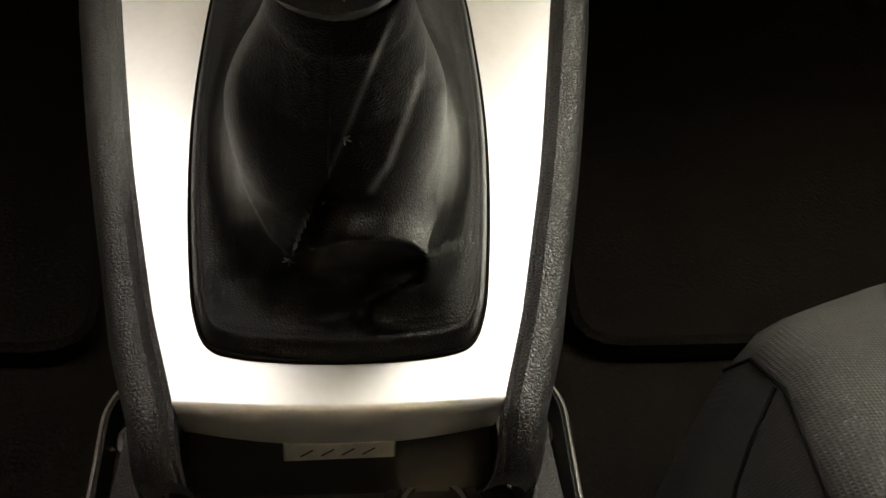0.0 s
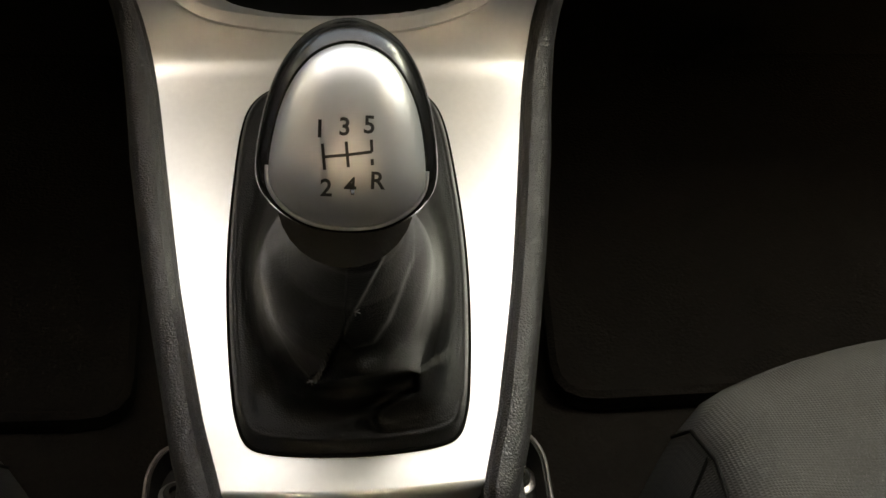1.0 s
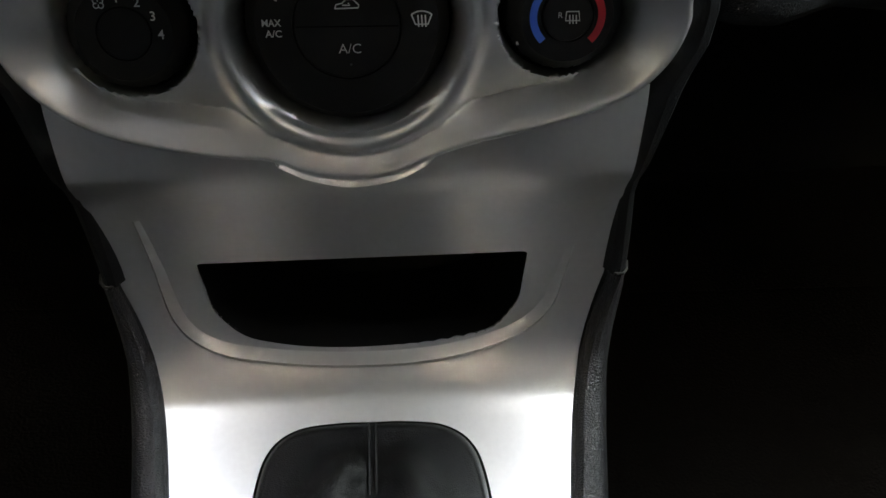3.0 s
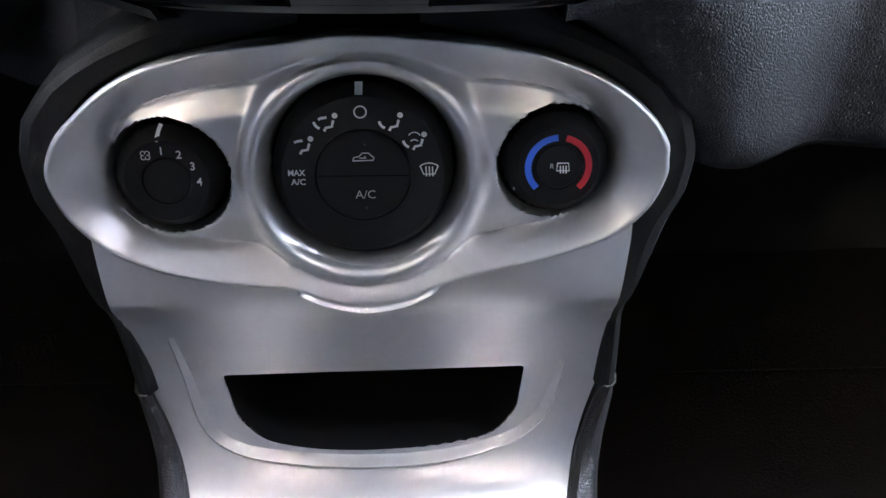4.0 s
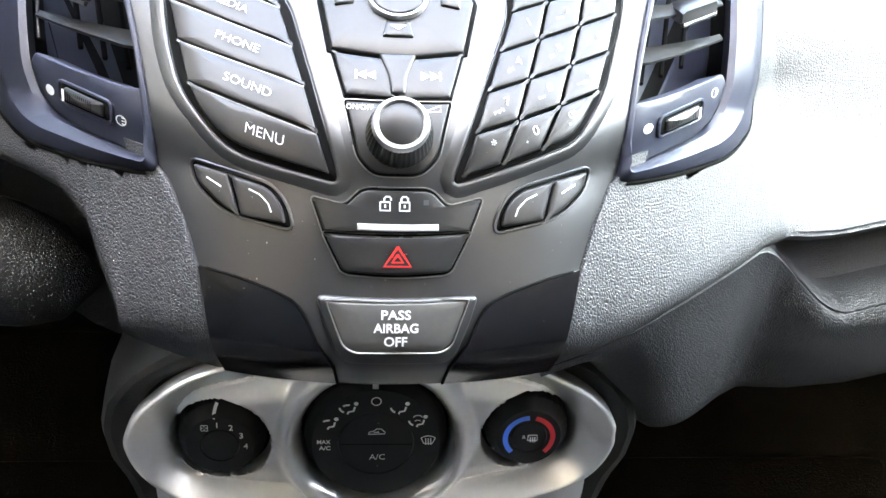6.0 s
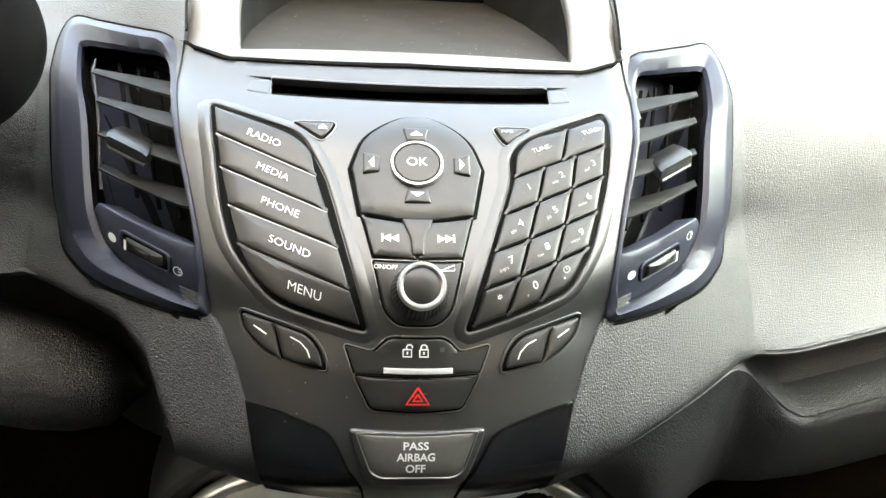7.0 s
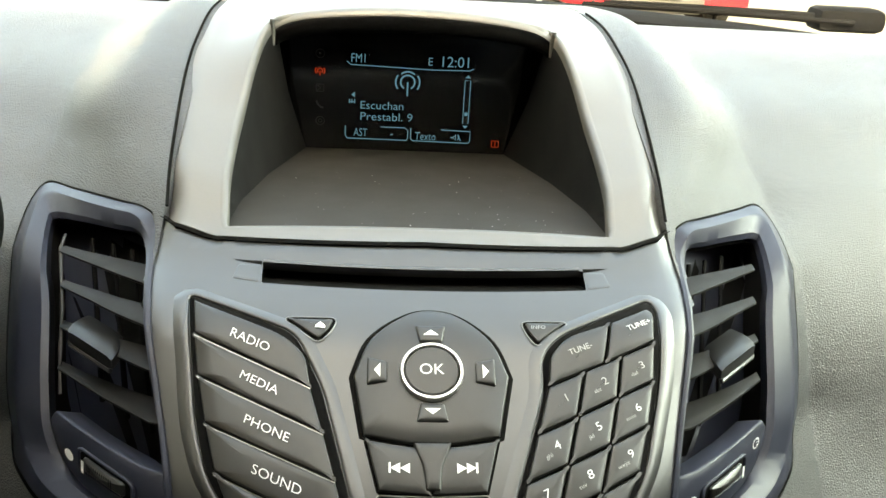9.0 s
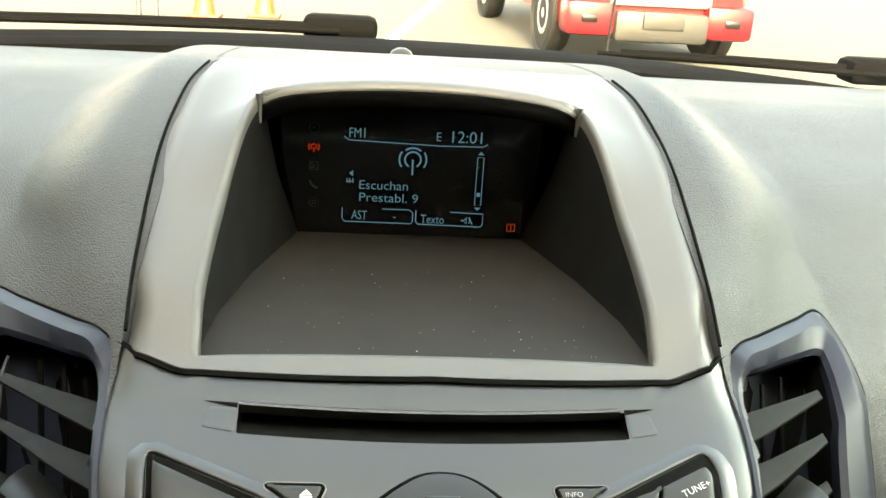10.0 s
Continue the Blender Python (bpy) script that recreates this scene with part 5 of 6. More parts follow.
        rings.append([c + t * w * a + np.array([0, 0, hgt * b]) for a, b in ((-1, -.4), (-1, .4), (-.8, .6), (.8, .6), (1, .4), (1, -.4), (.8, -.6), (-.8, -.6))])
    loft(bm, rings, caps=(True, True))
    tab = part("slide_tab", bm, DIAL, v, "black slide tab", 40)
    bm = bmesh.new()
    c = FACE.P(*q, -.002) + np.array([0, -.0050, -.0008])
    tube(bm, [c - t * .0150, c - t * .0145 + np.array([0, -.0006, -.0012]), c + t * .0145 + np.array([0, -.0006, -.0012]), c + t * .0150], .0008, 6)
    part("tab_edge", bm, KEY, tab, "worn grey edge")
    # lower flap with the thumb wheel
    FL = [(side * x, z) for x, z in ((.0895, .6310), (.1395, .6290), (.1425, .6245), (.1395, .6180), (.1340, .6112), (.1260, .6090), (.0915, .6080), (.0868, .6086), (.0872, .6150))]
    if side < 0:
        FL = FL[::-1]
    flap = part("lower_flap", pad(FACE, inset(rounded(FACE.xs(FL), .002), .0006), -.012, -.0012, .0010), VENTSKY, v, "dark lower flap")
    wc = np.array([side * .1135, FACE.S(.6195)])
    o = rounded([wc - np.array([.0115, .0040]), wc + np.array([.0115, -.0040]), wc + np.array([.0115, .0040]), wc + np.array([-.0115, .0040])], .002)
    part("wheel_slot", ring_on(FACE, inset(o, -.0014), o, -.002, -.0002, .0004), VENTSKY, flap)
    part("wheel_well", pad(FACE, o, -.003, -.0009, .0002), GROOVE, flap)
    o = rounded([wc - np.array([.0090, .0028]), wc + np.array([.0090, -.0028]), wc + np.array([.0090, .0028]), wc + np.array([-.0090, .0028])], .0012)
    wheel = part("thumb_wheel", pad(FACE, o, -.003, .0004, .0008, .0012), BUTTON, flap, "ribbed black thumb wheel")
    strokes("ribs", [[(u, -.0022), (u, .0022)] for u in np.linspace(-.0075, .0050, 14)], .0003, on(FACE, *wc, 0, .00135), GROOVE, wheel)
    strokes("mark", [[(.0075 * -side * -1, -.0024), (.0075 * -side * -1, .0024)]], .0012, on(FACE, *wc, 0, .0016), PRINT, wheel)
    if side < 0:
        d1, d2 = (-.1305, .6178), (-.0975, .6180)
    else:
        d1, d2 = (.0960, .6205), (.1330, .6232)
    strokes("open_dot", [], .001, on(FACE, d1[0], FACE.S(d1[1]), 0, -.0008), PRINT, flap, fills=[disc(0, 0, .0022, 16)])
    strokes("shut_sign", [arc(0, 0, .0020, 0, 360, 14), [(.0002, .0012), (.0014, .0012)], [(.0002, 0), (.0016, 0)], [(.0002, -.0012), (.0014, -.0012)]], .0004, on(FACE, d2[0], FACE.S(d2[1]), 0, -.0008), PRINT, flap)
    return v, out


vents = [vent(-1), vent(1)]


# ---------------------------------------------------------------- dashboard
dash = thing("dashboard", (0, .3, .60), "charcoal soft-touch dashboard with grained skin", "dashboard")
BROW = [(.058, .6845), (.074, .6925), (.14, .7185), (.21, .742), (.30, .7555), (.45, .742), (.56, .7235), (.63, .710)]


def crease_roll(dz):
    """How far the skin turns under towards its lower edge."""
    return .005 * math.exp(-dz / .0030)


def dash_low(a, side):
    """Height of the skin's lower edge."""
    lo = np.interp(a, [.058, .0738, .0903, .1076, .1316, .1623, .19, .22, .26, .40, .8], [.5385, .5417, .5479, .5537, .5571, .5587, .5572, .5585, .560, .565, .57])
    if side < 0:
        lo = np.interp(a, [.06, .0992, .103, .111, .126, .14, .159, .19, .30, .8], [.535, .544, .565, .581, .588, .588, .586, .5815, .58, .58])
    return lo


def dash_profile(x, side):
    """The dash skin's section at x, from the crease up over the brow to the windscreen."""
    a = abs(x)
    g = .30 * max(0, a - .18) if a < .45 else .081 + .05 * (a - .45)
    lo = dash_low(a, side)
    b = min(a, .18)
    out = []
    for f in (0, .02, .045, .08, .12, *np.linspace(.16, 1.0, 26)):
        z = lo + (.685 - lo) * f
        y = FACE.flat(b, FACE.S(z))[1] + g
        out.append((y + crease_roll(z - lo), z))
    smooth_ = float(np.clip((a - .165) / .04, 0, 1))
    fit = np.polyfit([q[1] for q in out], [q[0] for q in out], 3)
    out = [(q[0] + (np.polyval(fit, q[1]) - q[0]) * smooth_, q[1]) for q in out]
    y0 = out[-1][0]
    t = np.clip((a - .125) / .072, 0, 1)
    t = t * t * (3 - 2 * t)
    hi = np.array(curve_points([(y0 + .02, .700), (.175, .729), (.27, .7515), (.36, .7500), (.44, .7415), (.56, .7230), (.632, .7095)], 5))
    far = np.array(curve_points([(y0 + .025, .698), (y0 + .08, .715), (y0 + .15, .722), (.40, .725), (.46, .7225), (.56, .7155), (.632, .707)], 5))
    top = hi * (1 - t) + far * t
    grow = np.clip((top[:, 0] - .06) / .08, 0, 1) * np.clip((.42 - top[:, 0]) / .12, 0, 1)
    top[:, 1] += grow * (.0008 - .0120 * t * (1 - .5 * t))
    return out + [tuple(p) for p in top]


for side in (-1, 1):
    xs_ = [*np.arange(.1055, .184, .002), .187, .192, .20, .21, .22, .235, .25, .28, .32, .37, .43, .5, .6, .75]
    rows = [[(side * x, y, z) for y, z in dash_profile(x, side)] for x in xs_]
    # the skin's inner edge rolls down beside the centre hood
    inner = [(side * (.1055 - .0018 * (z > .607)), y + (.002 if z > .607 else .0010), z - .004 * (z > .607)) for y, z in dash_profile(.1055, side)]
    inner2 = [(side * (.1055 - .0020 * (z > .607)), y + (.008 if z > .607 else .0020), z - .014 * (z > .607)) for y, z in dash_profile(.1055, side)]
    bm = skin([inner2, inner] + rows, .006, (0, .7, -.7))
    v_out = vents[(side + 1) // 2][1]
    vc_ = v_out.mean(0)
    off = Vector((0, .7, -.7)).normalized() * .006
    # the opening for the vent
    hole_ = inset(resample(v_out, .003), .0034)
    bm.faces.ensure_lookup_table()
    mids = np.array([f_.calc_center_median() for f_ in bm.faces])
    ok = np.zeros(len(mids), bool)
    for shift in (Vector(), off):
        at_ = mids - np.array(shift)
        ok |= within(np.c_[at_[:, 0], np.interp(at_[:, 2], FACE.c[:, 1], FACE.s)], [tuple(q) for q in hole_])
    gone = [f_ for f_, k_ in zip(bm.faces, ok & (mids[:, 1] < .16)) if k_]
    bmesh.ops.delete(bm, geom=gone, context="FACES")
    part("dash_skin", bm, DASH, dash, "charcoal grained dash skin", 50)
    # dark joint round the vent
    out_dir = (v_out - vc_) / np.linalg.norm(v_out - vc_, axis=1)[:, None]
    bm = bmesh.new()
    free = [q_ for q_ in range(len(v_out)) if abs(v_out[q_][0]) > float(np.interp(v_out[q_][1], [FACE.S(.60), FACE.S(.6359), FACE.S(.6716), FACE.S(.6845), FACE.S(.688)], [.086, .0925, .1065, .1120, .110]))]
    first_ = next(k_ for k_, q_ in enumerate(free) if q_ - 1 not in free or q_ == 0) if len(v_out) - 1 not in free else next(k_ for k_, q_ in enumerate(free) if q_ - 1 not in free and q_ > 0)
    free = free[first_:] + free[:first_]
    loft(bm, [[FACE.P(*(v_out[q_] + out_dir[q_] * d), h) for q_ in free] for d, h in ((.0022, -.004), (.0016, .0004), (.0011, .0008), (.0002, .0008), (-.0006, -.003))], closed=False)
    part("vent_joint", bm, GROOVE, dash)
    # lower dash between the skin and the audio panel
    rows = []
    for v in np.r_[np.linspace(0, .2, 8), np.linspace(.26, 1, 14)]:
        row = []
        for u in (-.06, 0, .03, .08, .2, .4, .6, .8, 1.0):
            z = .56
            for _ in range(4):
                w = at_z(FACE_HALF, max(z, .5785)) if z > .5785 else at_z([(.538, .058), (.5785, .0650)], z)
                e = min(.1055, float(np.interp(z, [.6022, .6065, .612], [.1055, .0905, .0840])))
                x = w + max(.010, e - w) * u
                lo = dash_low(max(x, .058), side)
                z = lo + (.612 - lo) * v
            h = -.005 * max(0, .04 - u) / .1
            row.append(FACE.P(side * x, FACE.S(max(.5385, z)), h) + np.array([0, crease_roll(z - lo), 0]))
        rows.append(row)
    part("stack_cheek", skin(rows, .004, (0, 1, -.2)), DASH, dash, "charcoal grained cheek")

rows = []
for x in np.linspace(-.108, .108, 25):
    rows.append([(x, y, z - .0015 * (abs(x) > .1)) for y, z in curve_points([(.2760, .7490), (.2900, .7540), (.300, .7545), (.36, .7505), (.44, .7415), (.56, .7232), (.632, .7100)], 5)])
part("dash_top", skin(rows, .004, (0, 0, -1)), DASH, dash, "charcoal dash top behind the hood", 50)

# the lower dash: passenger side panel under the crease
xs_ = [*np.arange(.058, .25, .006), .27, .30, .34, .42, .6, .75]
rows = []
for x in xs_:
    y0, z0 = dash_profile(x, 1)[0]
    pocket = float(soft((x - .156) / .072))
    zt = z0 + .0006 - .049 * pocket
    zb = float(np.interp(x, [.058, .075, .09, .105, .115, .125, .14, .17, .20, .25, .75], [.528, .517, .505, .490, .479, .471, .467, .466, .463, .455, .455]))
    deep = .012 + .044 * math.exp(-((x - .058) / .046) ** 2)
    rows.append([(x, y0 + .004 + .012 * pocket, zt), (x, y0 - .0005 + .004 * pocket, zt - .0015), (x, y0 + .001, zt - .006)] +
                [(x, y0 + .002 + deep * f ** 1.6, zt - .006 + (zb - zt + .006) * f) for f in (.15, .3, .45, .6, .75, .88, 1.0)] +
                [(x, y0 + deep + .009, zb - .005), (x, y0 + deep + .030, zb - .011), (x, y0 + .25, zb - .012)])
part("lower_panel", skin(rows, .004, (0, 1, .2)), DASHLOW, dash, "black grained lower panel", 50)
rows = []
for x in [*np.arange(.156, .25, .004), .27, .30, .34, .42, .6, .75]:
    y0, z0 = dash_profile(x, 1)[0]
    pocket = float(soft((x - .156) / .072))
    zt = z0 + .0006 - .049 * pocket
    rows.append([(x, y0 + .001, z0 + .002), (x, y0 + .004 + .030 * pocket, z0 - .001 - .003 * pocket), (x, y0 + .006 + .040 * pocket, (z0 + zt) / 2), (x, y0 + .005 + .026 * pocket, zt + .003), (x, y0 + .0035, zt)])
part("shelf_pocket", skin(rows, .003, (0, 1, 0)), DASHLOW, dash, "dark scooped shelf")
# driver's side: a dark gap under the skin, and the knee panel that bulges out of it
rows = []
for x in [.060, .075, .09, .105, .115, .125, .14, .16, .19, .23, .30, .42, .6, .75]:
    y0, z0 = dash_profile(x, -1)[0]
    zb = np.interp(x, [.06, .11, .13, .2, .75], [.5200, .4950, .480, .480, .48])
    rows.append([(-x, y0 + .004, z0 + .001), (-x, y0 + .012, z0 - .004), (-x, y0 + .050, z0 - .012), (-x, y0 + .062, (z0 + zb) / 2), (-x, y0 + .055, zb), (-x, y0 + .25, zb - .012)])
part("knee_gap", skin(rows, .004, (0, 1, .2)), DASHLOW, dash, "dark gap under the dash skin", 60)
bm = bmesh.new()
rings = []
for u in np.linspace(0, 1, 22):
    x = -.126 - .42 * u
    g = min(1.0, math.sqrt(max(0, 1 - (1 - min(1, u / .16)) ** 2)) + .02)
    yc, zc = .045 + .06 * u, .516 + .012 * min(1, u / .3)
    ring = []
    for a_ in np.linspace(0, 2 * math.pi, 24, endpoint=False):
        ring.append((x, yc - .030 * g * math.cos(a_), zc + (.030 + .010 * u) * g * math.sin(a_)))
    rings.append(ring)
loft(bm, rings, caps=(True, True))
part("knee_panel", bm, DASHLOW, dash, "black grained knee panel", 60)

# ---------------------------------------------------------------- display hood
hood = thing("display_hood", (0, .2, .70), "smooth grey display hood on top of the dashboard", "display hood")
OPEN_E = [(.0785, .0745), (.0810, .1050), (.0802, .1500), (.0770, .1850), (.0715, .2110)]       # half width, y
RIDGE_E = [(.1030, .0765), (.1070, .1120), (.1110, .1780), (.1105, .2430), (.1060, .2900), (.104, .36)]
hz = np.array(curve_points(BROW, 20))


def brow_z(y):
    return float(np.interp(y, hz[:, 0], hz[:, 1]))


ridge_c = curve_points(RIDGE_E, 10)


def ridge_w(y):
    return float(np.interp(y, ridge_c[:, 1], ridge_c[:, 0]))


def hood_z(x, y):
    """The hood's skin: the slope of the dash, swollen to an eyebrow over the screen."""
    a = abs(x)
    z = brow_z(y)
    crown = .7545 + .0068 * (1 - (a / .0715) ** 2) + .002 * np.clip((y - .21) / .08, 0, 1)
    w = np.clip((.104 - a) / .040, 0, 1) * np.clip((y - .140) / .062, 0, 1)
    w = w * w * (3 - 2 * w)
    return z + max(0.0, crown - z) * w * np.clip((.292 - y) / .05, 0, 1) ** .6


def shell_z(x, y):
    """The hood's height, with its roll down to the joint at the front."""
    seam = FACE.P(x, top_s(x) + .0010, 0)
    f = np.clip((y - seam[1]) / .030, 0, 1)
    return seam[2] + (hood_z(x, y) - seam[2]) * f * (2 - f) if f < 1 else hood_z(x, y)


rows = []
for v in np.r_[0, .004, .012, np.linspace(.03, 1, 56)]:
    row = []
    for u in np.linspace(-1, 1, 71):
        x0 = u * .1040
        seam = FACE.P(x0, top_s(x0) + .0010, 0)
        y = seam[1] + (.292 - seam[1]) * v
        x = u * (.1040 + (ridge_w(y) - .1040) * min(1, v * 6))
        f = np.clip((y - seam[1]) / .030, 0, 1)
        z = seam[2] + (hood_z(x, y) - seam[2]) * f * (2 - f) if f < 1 else hood_z(x, y)
        row.append((x, y, z - .0030 * max(0, abs(u) - .94) / .06 - (.002 if v == 0 else 0)))
    rows.append(row)
rows.append([(u * ridge_w(.292), .295, hood_z(u * ridge_w(.292), .292) - .001) for u in np.linspace(-1, 1, 71)])
shell = part("hood_shell", skin(rows, .003, (0, .3, -1)), SMOOTH, hood, "smooth grey hood shell", 50)
edge = curve_points(OPEN_E, 6)
top_arc = [(u * .0715, .2085 - .006 * (1 - u * u)) for u in np.linspace(.97, -.97, 21)]
hole = [(x, y) for x, y in edge] + top_arc + [(-x, y) for x, y in edge[::-1]]
bm = bmesh.new()
c_ = np.array([0, .13])
rim_line = resample(np.array(hole), .004)
if sum(a[0] * b[1] - b[0] * a[1] for a, b in zip(rim_line, np.roll(rim_line, -1, axis=0))) < 0:
    rim_line = rim_line[::-1]
hole = inset(rim_line, -.0034)
rings = [[(*(c_ + (np.array(q) - c_) * f), z) for q in hole] for f, z in ((.05, .60), (1, .60), (1, .85), (.05, .85))]
loft(bm, rings, caps=(True, True))
cut(shell, bm)
# the shell rolls over into the recess
bm = bmesh.new()
in_front = np.clip((.0800 - rim_line[:, 1]) / .004, 0, 1) * np.clip((.0770 - np.abs(rim_line[:, 0])) / .006, 0, 1)
roll = []
for d, h, d_front, h_front in ((-.0040, -.0002, -.0040, -.0002), (-.0032, .0001, -.0028, -.0001), (-.0020, .0000, -.0012, -.0007), (-.0010, -.0006, .0004, -.0018), (-.0003, -.0018, .0019, -.0034), (.0000, -.0036, .0034, -.0056), (.0002, -.0070, .0046, -.0085)):
    near_, far_ = inset(rim_line, d), inset(rim_line, d_front)
    line = near_ * (1 - in_front)[:, None] + far_ * in_front[:, None]
    roll.append([(*q, shell_z(*q) + h * (1 - k) + h_front * k) for q, k in zip(line, in_front)])
loft(bm, roll)
part("opening_roll", bm, SMOOTH, hood, "rounded edge of the recess", 60)
# dark joints along the hood's sides
for side in (-1, 1):
    bm = bmesh.new()
    tube(bm, [(side * (ridge_w(y) + .0004), y, hood_z(ridge_w(y), y) - .0008) for y in np.linspace(.079, .286, 30)], .0007, 6)
    part("side_joint", bm, GROOVE, hood)
# dark joint between the hood and the audio panel
bm = bmesh.new()
loft(bm, [[FACE.P(x, top_s(x) + d, h) for x in np.linspace(-.107, .107, 61)] for d, h in ((-.0016, -.004), (-.0010, .0006), (.0010, .0006), (.0018, -.004))], closed=False)
part("hood_joint", bm, GROOVE, hood)
# recess floor and cheeks, their shade painted into the colours
FLOOR_Y = [(.0735, .0780), (.0745, .0785), (.0765, .0790), (.080, .0797), (.086, .0802), (.095, .0800), (.12, .0790), (.17, .072), (.21, .064), (.246, .0575)]


def floor_z(x, y):
    """The recess floor falls away smoothly from the sill."""
    z0 = shell_z(x, .0740) - .0034
    t = (y - .074) / .172
    return z0 - (z0 - .676) * max(0.0, t) ** 1.45


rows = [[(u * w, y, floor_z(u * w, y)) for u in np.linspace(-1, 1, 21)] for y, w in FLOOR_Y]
part("recess_floor", skin(rows, .003, (0, 0, -1)), FLOORSHADE, hood, "dusty recess floor with shade painted into its colour")
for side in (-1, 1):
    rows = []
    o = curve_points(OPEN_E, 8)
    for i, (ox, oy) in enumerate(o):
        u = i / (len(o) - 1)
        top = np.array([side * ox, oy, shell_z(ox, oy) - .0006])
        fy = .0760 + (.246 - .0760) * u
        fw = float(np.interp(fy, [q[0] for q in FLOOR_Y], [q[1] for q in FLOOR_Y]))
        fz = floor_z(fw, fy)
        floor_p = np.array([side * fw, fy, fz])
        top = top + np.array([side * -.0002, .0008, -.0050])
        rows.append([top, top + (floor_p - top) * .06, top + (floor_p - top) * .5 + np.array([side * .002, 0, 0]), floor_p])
    part("recess_cheek", skin(rows, .002, (side, 0, 0)), CHEEKSHADE, hood, "recess cheek with deep shade painted into its colour")
# specks of dust on the recess floor
rng = random.Random(5)
dust = thing("dust", (0, .12, .692), "pale dust specks on the display recess and audio panel", "dust", kind="stuff")
bm = bmesh.new()
for _ in range(60):
    y = .082 + .10 * rng.random() ** 1.5
    x = (rng.random() * 2 - 1) * .062
    r = .00010 + .00020 * rng.random() ** 3
    z = floor_z(x, y) + .0004
    bm.faces.new([bm.verts.new((x + r * math.cos(a_) * 1.2, y + r * 2 * math.sin(a_), z)) for a_ in (0, 1.3, 2.5, 3.8, 5.0)])
for _ in range(46):
    x, z = (rng.random() * 2 - 1) * .064, .546 + .055 * rng.random()
    s_ = FACE.S(z)
    r = .00008 + .00018 * rng.random() ** 3
    if z < .581 and abs(x) < .036:
        continue
    bm.faces.new([bm.verts.new(FACE.P(x + r * math.cos(a_), s_ + 1.5 * r * math.sin(a_), (.0009 if z < .578 else .0003))) for a_ in (0, 1.3, 2.5, 3.8, 5.0)])
part("speck", bm, DIM, dust)
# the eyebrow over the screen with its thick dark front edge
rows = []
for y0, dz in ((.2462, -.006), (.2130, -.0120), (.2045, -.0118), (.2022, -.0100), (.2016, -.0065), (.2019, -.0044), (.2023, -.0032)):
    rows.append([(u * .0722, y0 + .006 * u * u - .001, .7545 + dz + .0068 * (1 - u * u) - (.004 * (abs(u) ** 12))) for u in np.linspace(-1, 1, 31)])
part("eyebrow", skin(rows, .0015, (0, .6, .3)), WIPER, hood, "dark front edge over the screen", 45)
rows = []
for y0, dz in ((.2022, -.0036), (.2028, -.0020), (.2040, -.0006), (.2060, .0003), (.2090, .0007), (.2150, .0007), (.2200, -.0002)):
    rows.append([(u * .0722, y0 + .006 * u * u - .001, .7545 + dz + .0068 * (1 - u * u) - (.004 * (abs(u) ** 12))) for u in np.linspace(-1, 1, 31)])
part("eyebrow_top", skin(rows, .0012, (0, .3, -1)), SMOOTH, hood, "smooth grey top of the eyebrow", 60)
for side in (-1, 1):
    bm = bmesh.new()
    tube(bm, [(side * .0728, .2050, .7535), (side * .0725, .2056, .7470), (side * .0728, .2065, .7400)], .0014, 6)
    part("hood_clip", bm, SMOOTH, hood, "pale edge clip")

# ---------------------------------------------------------------- screen
screen = thing("display_screen", (0, .246, .70), "dark display glass showing pale blue radio text", "display screen")
bm = bmesh.new()
loft(bm, [[np.array([x, y, z]) for x, z in rounded([(-.066, .672), (.070, .672), (.0715, .7495), (-.0675, .7495)], .003)] for y in (.2465, .252)], caps=(True, True))
glass_ob = part("screen_glass", bm, SCREEN, screen)
sm = plane_map((0, .2459, 0), (1, 0, 0), (0, 0, 1))


def sign(name, lines, width, material=None, fills=()):
    return strokes(name, lines, width, sm, material or CYAN, glass_ob, "", fills)


def words(body, x, z, height, width=None, material=None):
    return writing("lettering", body, height, lambda u, v: sm(x + u, z + v), material or CYAN, glass_ob, width)


words("FM1", -.0287, .7283, .0050, .0078)
words("E", .0120, .7280, .0045, .0022)
words("12:01", .0262, .7282, .0060, .0150)
sign("rule", [[(-.0350, .7266), (-.0330, .7248), (.0130, .7236), (.0345, .7240), (.0368, .7252)]], .0005)
sign("tower_sign", [arc(-.0005, .7160, .0040, -60, 240, 22), arc(-.0005, .7160, .0068, -35, 35, 10), arc(-.0005, .7160, .0068, 145, 215, 10), arc(-.0005, .7160, .0060, 50, 130, 10), [(-.0005, .7160), (-.0005, .7080)]], .0009)
words("Escuchan", -.0146, .7018, .0046, .0245)
words("Prestabl. 9", -.0118, .6953, .0046, .0298)
sign("small_arrow", [], .0005, fills=[[(-.0322, .7078), (-.0302, .7062), (-.0302, .7094)]])
sign("key_bars", [[(-.0332, .7052), (-.0332, .7028)], [(-.0318, .7052), (-.0318, .7028)], [(-.0302, .7052), (-.0302, .7028)], [(-.0332, .7036), (-.0302, .7036)]], .0005)
sign("scroll_bar", [[(.0322, .7185), (.0354, .7185), (.0354, .6935), (.0322, .6935), (.0322, .7185)]], .0004, fills=[[(.0329, .7000), (.0348, .7000), (.0348, .6980), (.0329, .6980)], [(.0338, .7215), (.0322, .7198), (.0354, .7198)], [(.0338, .6905), (.0322, .6922), (.0354, .6922)]])
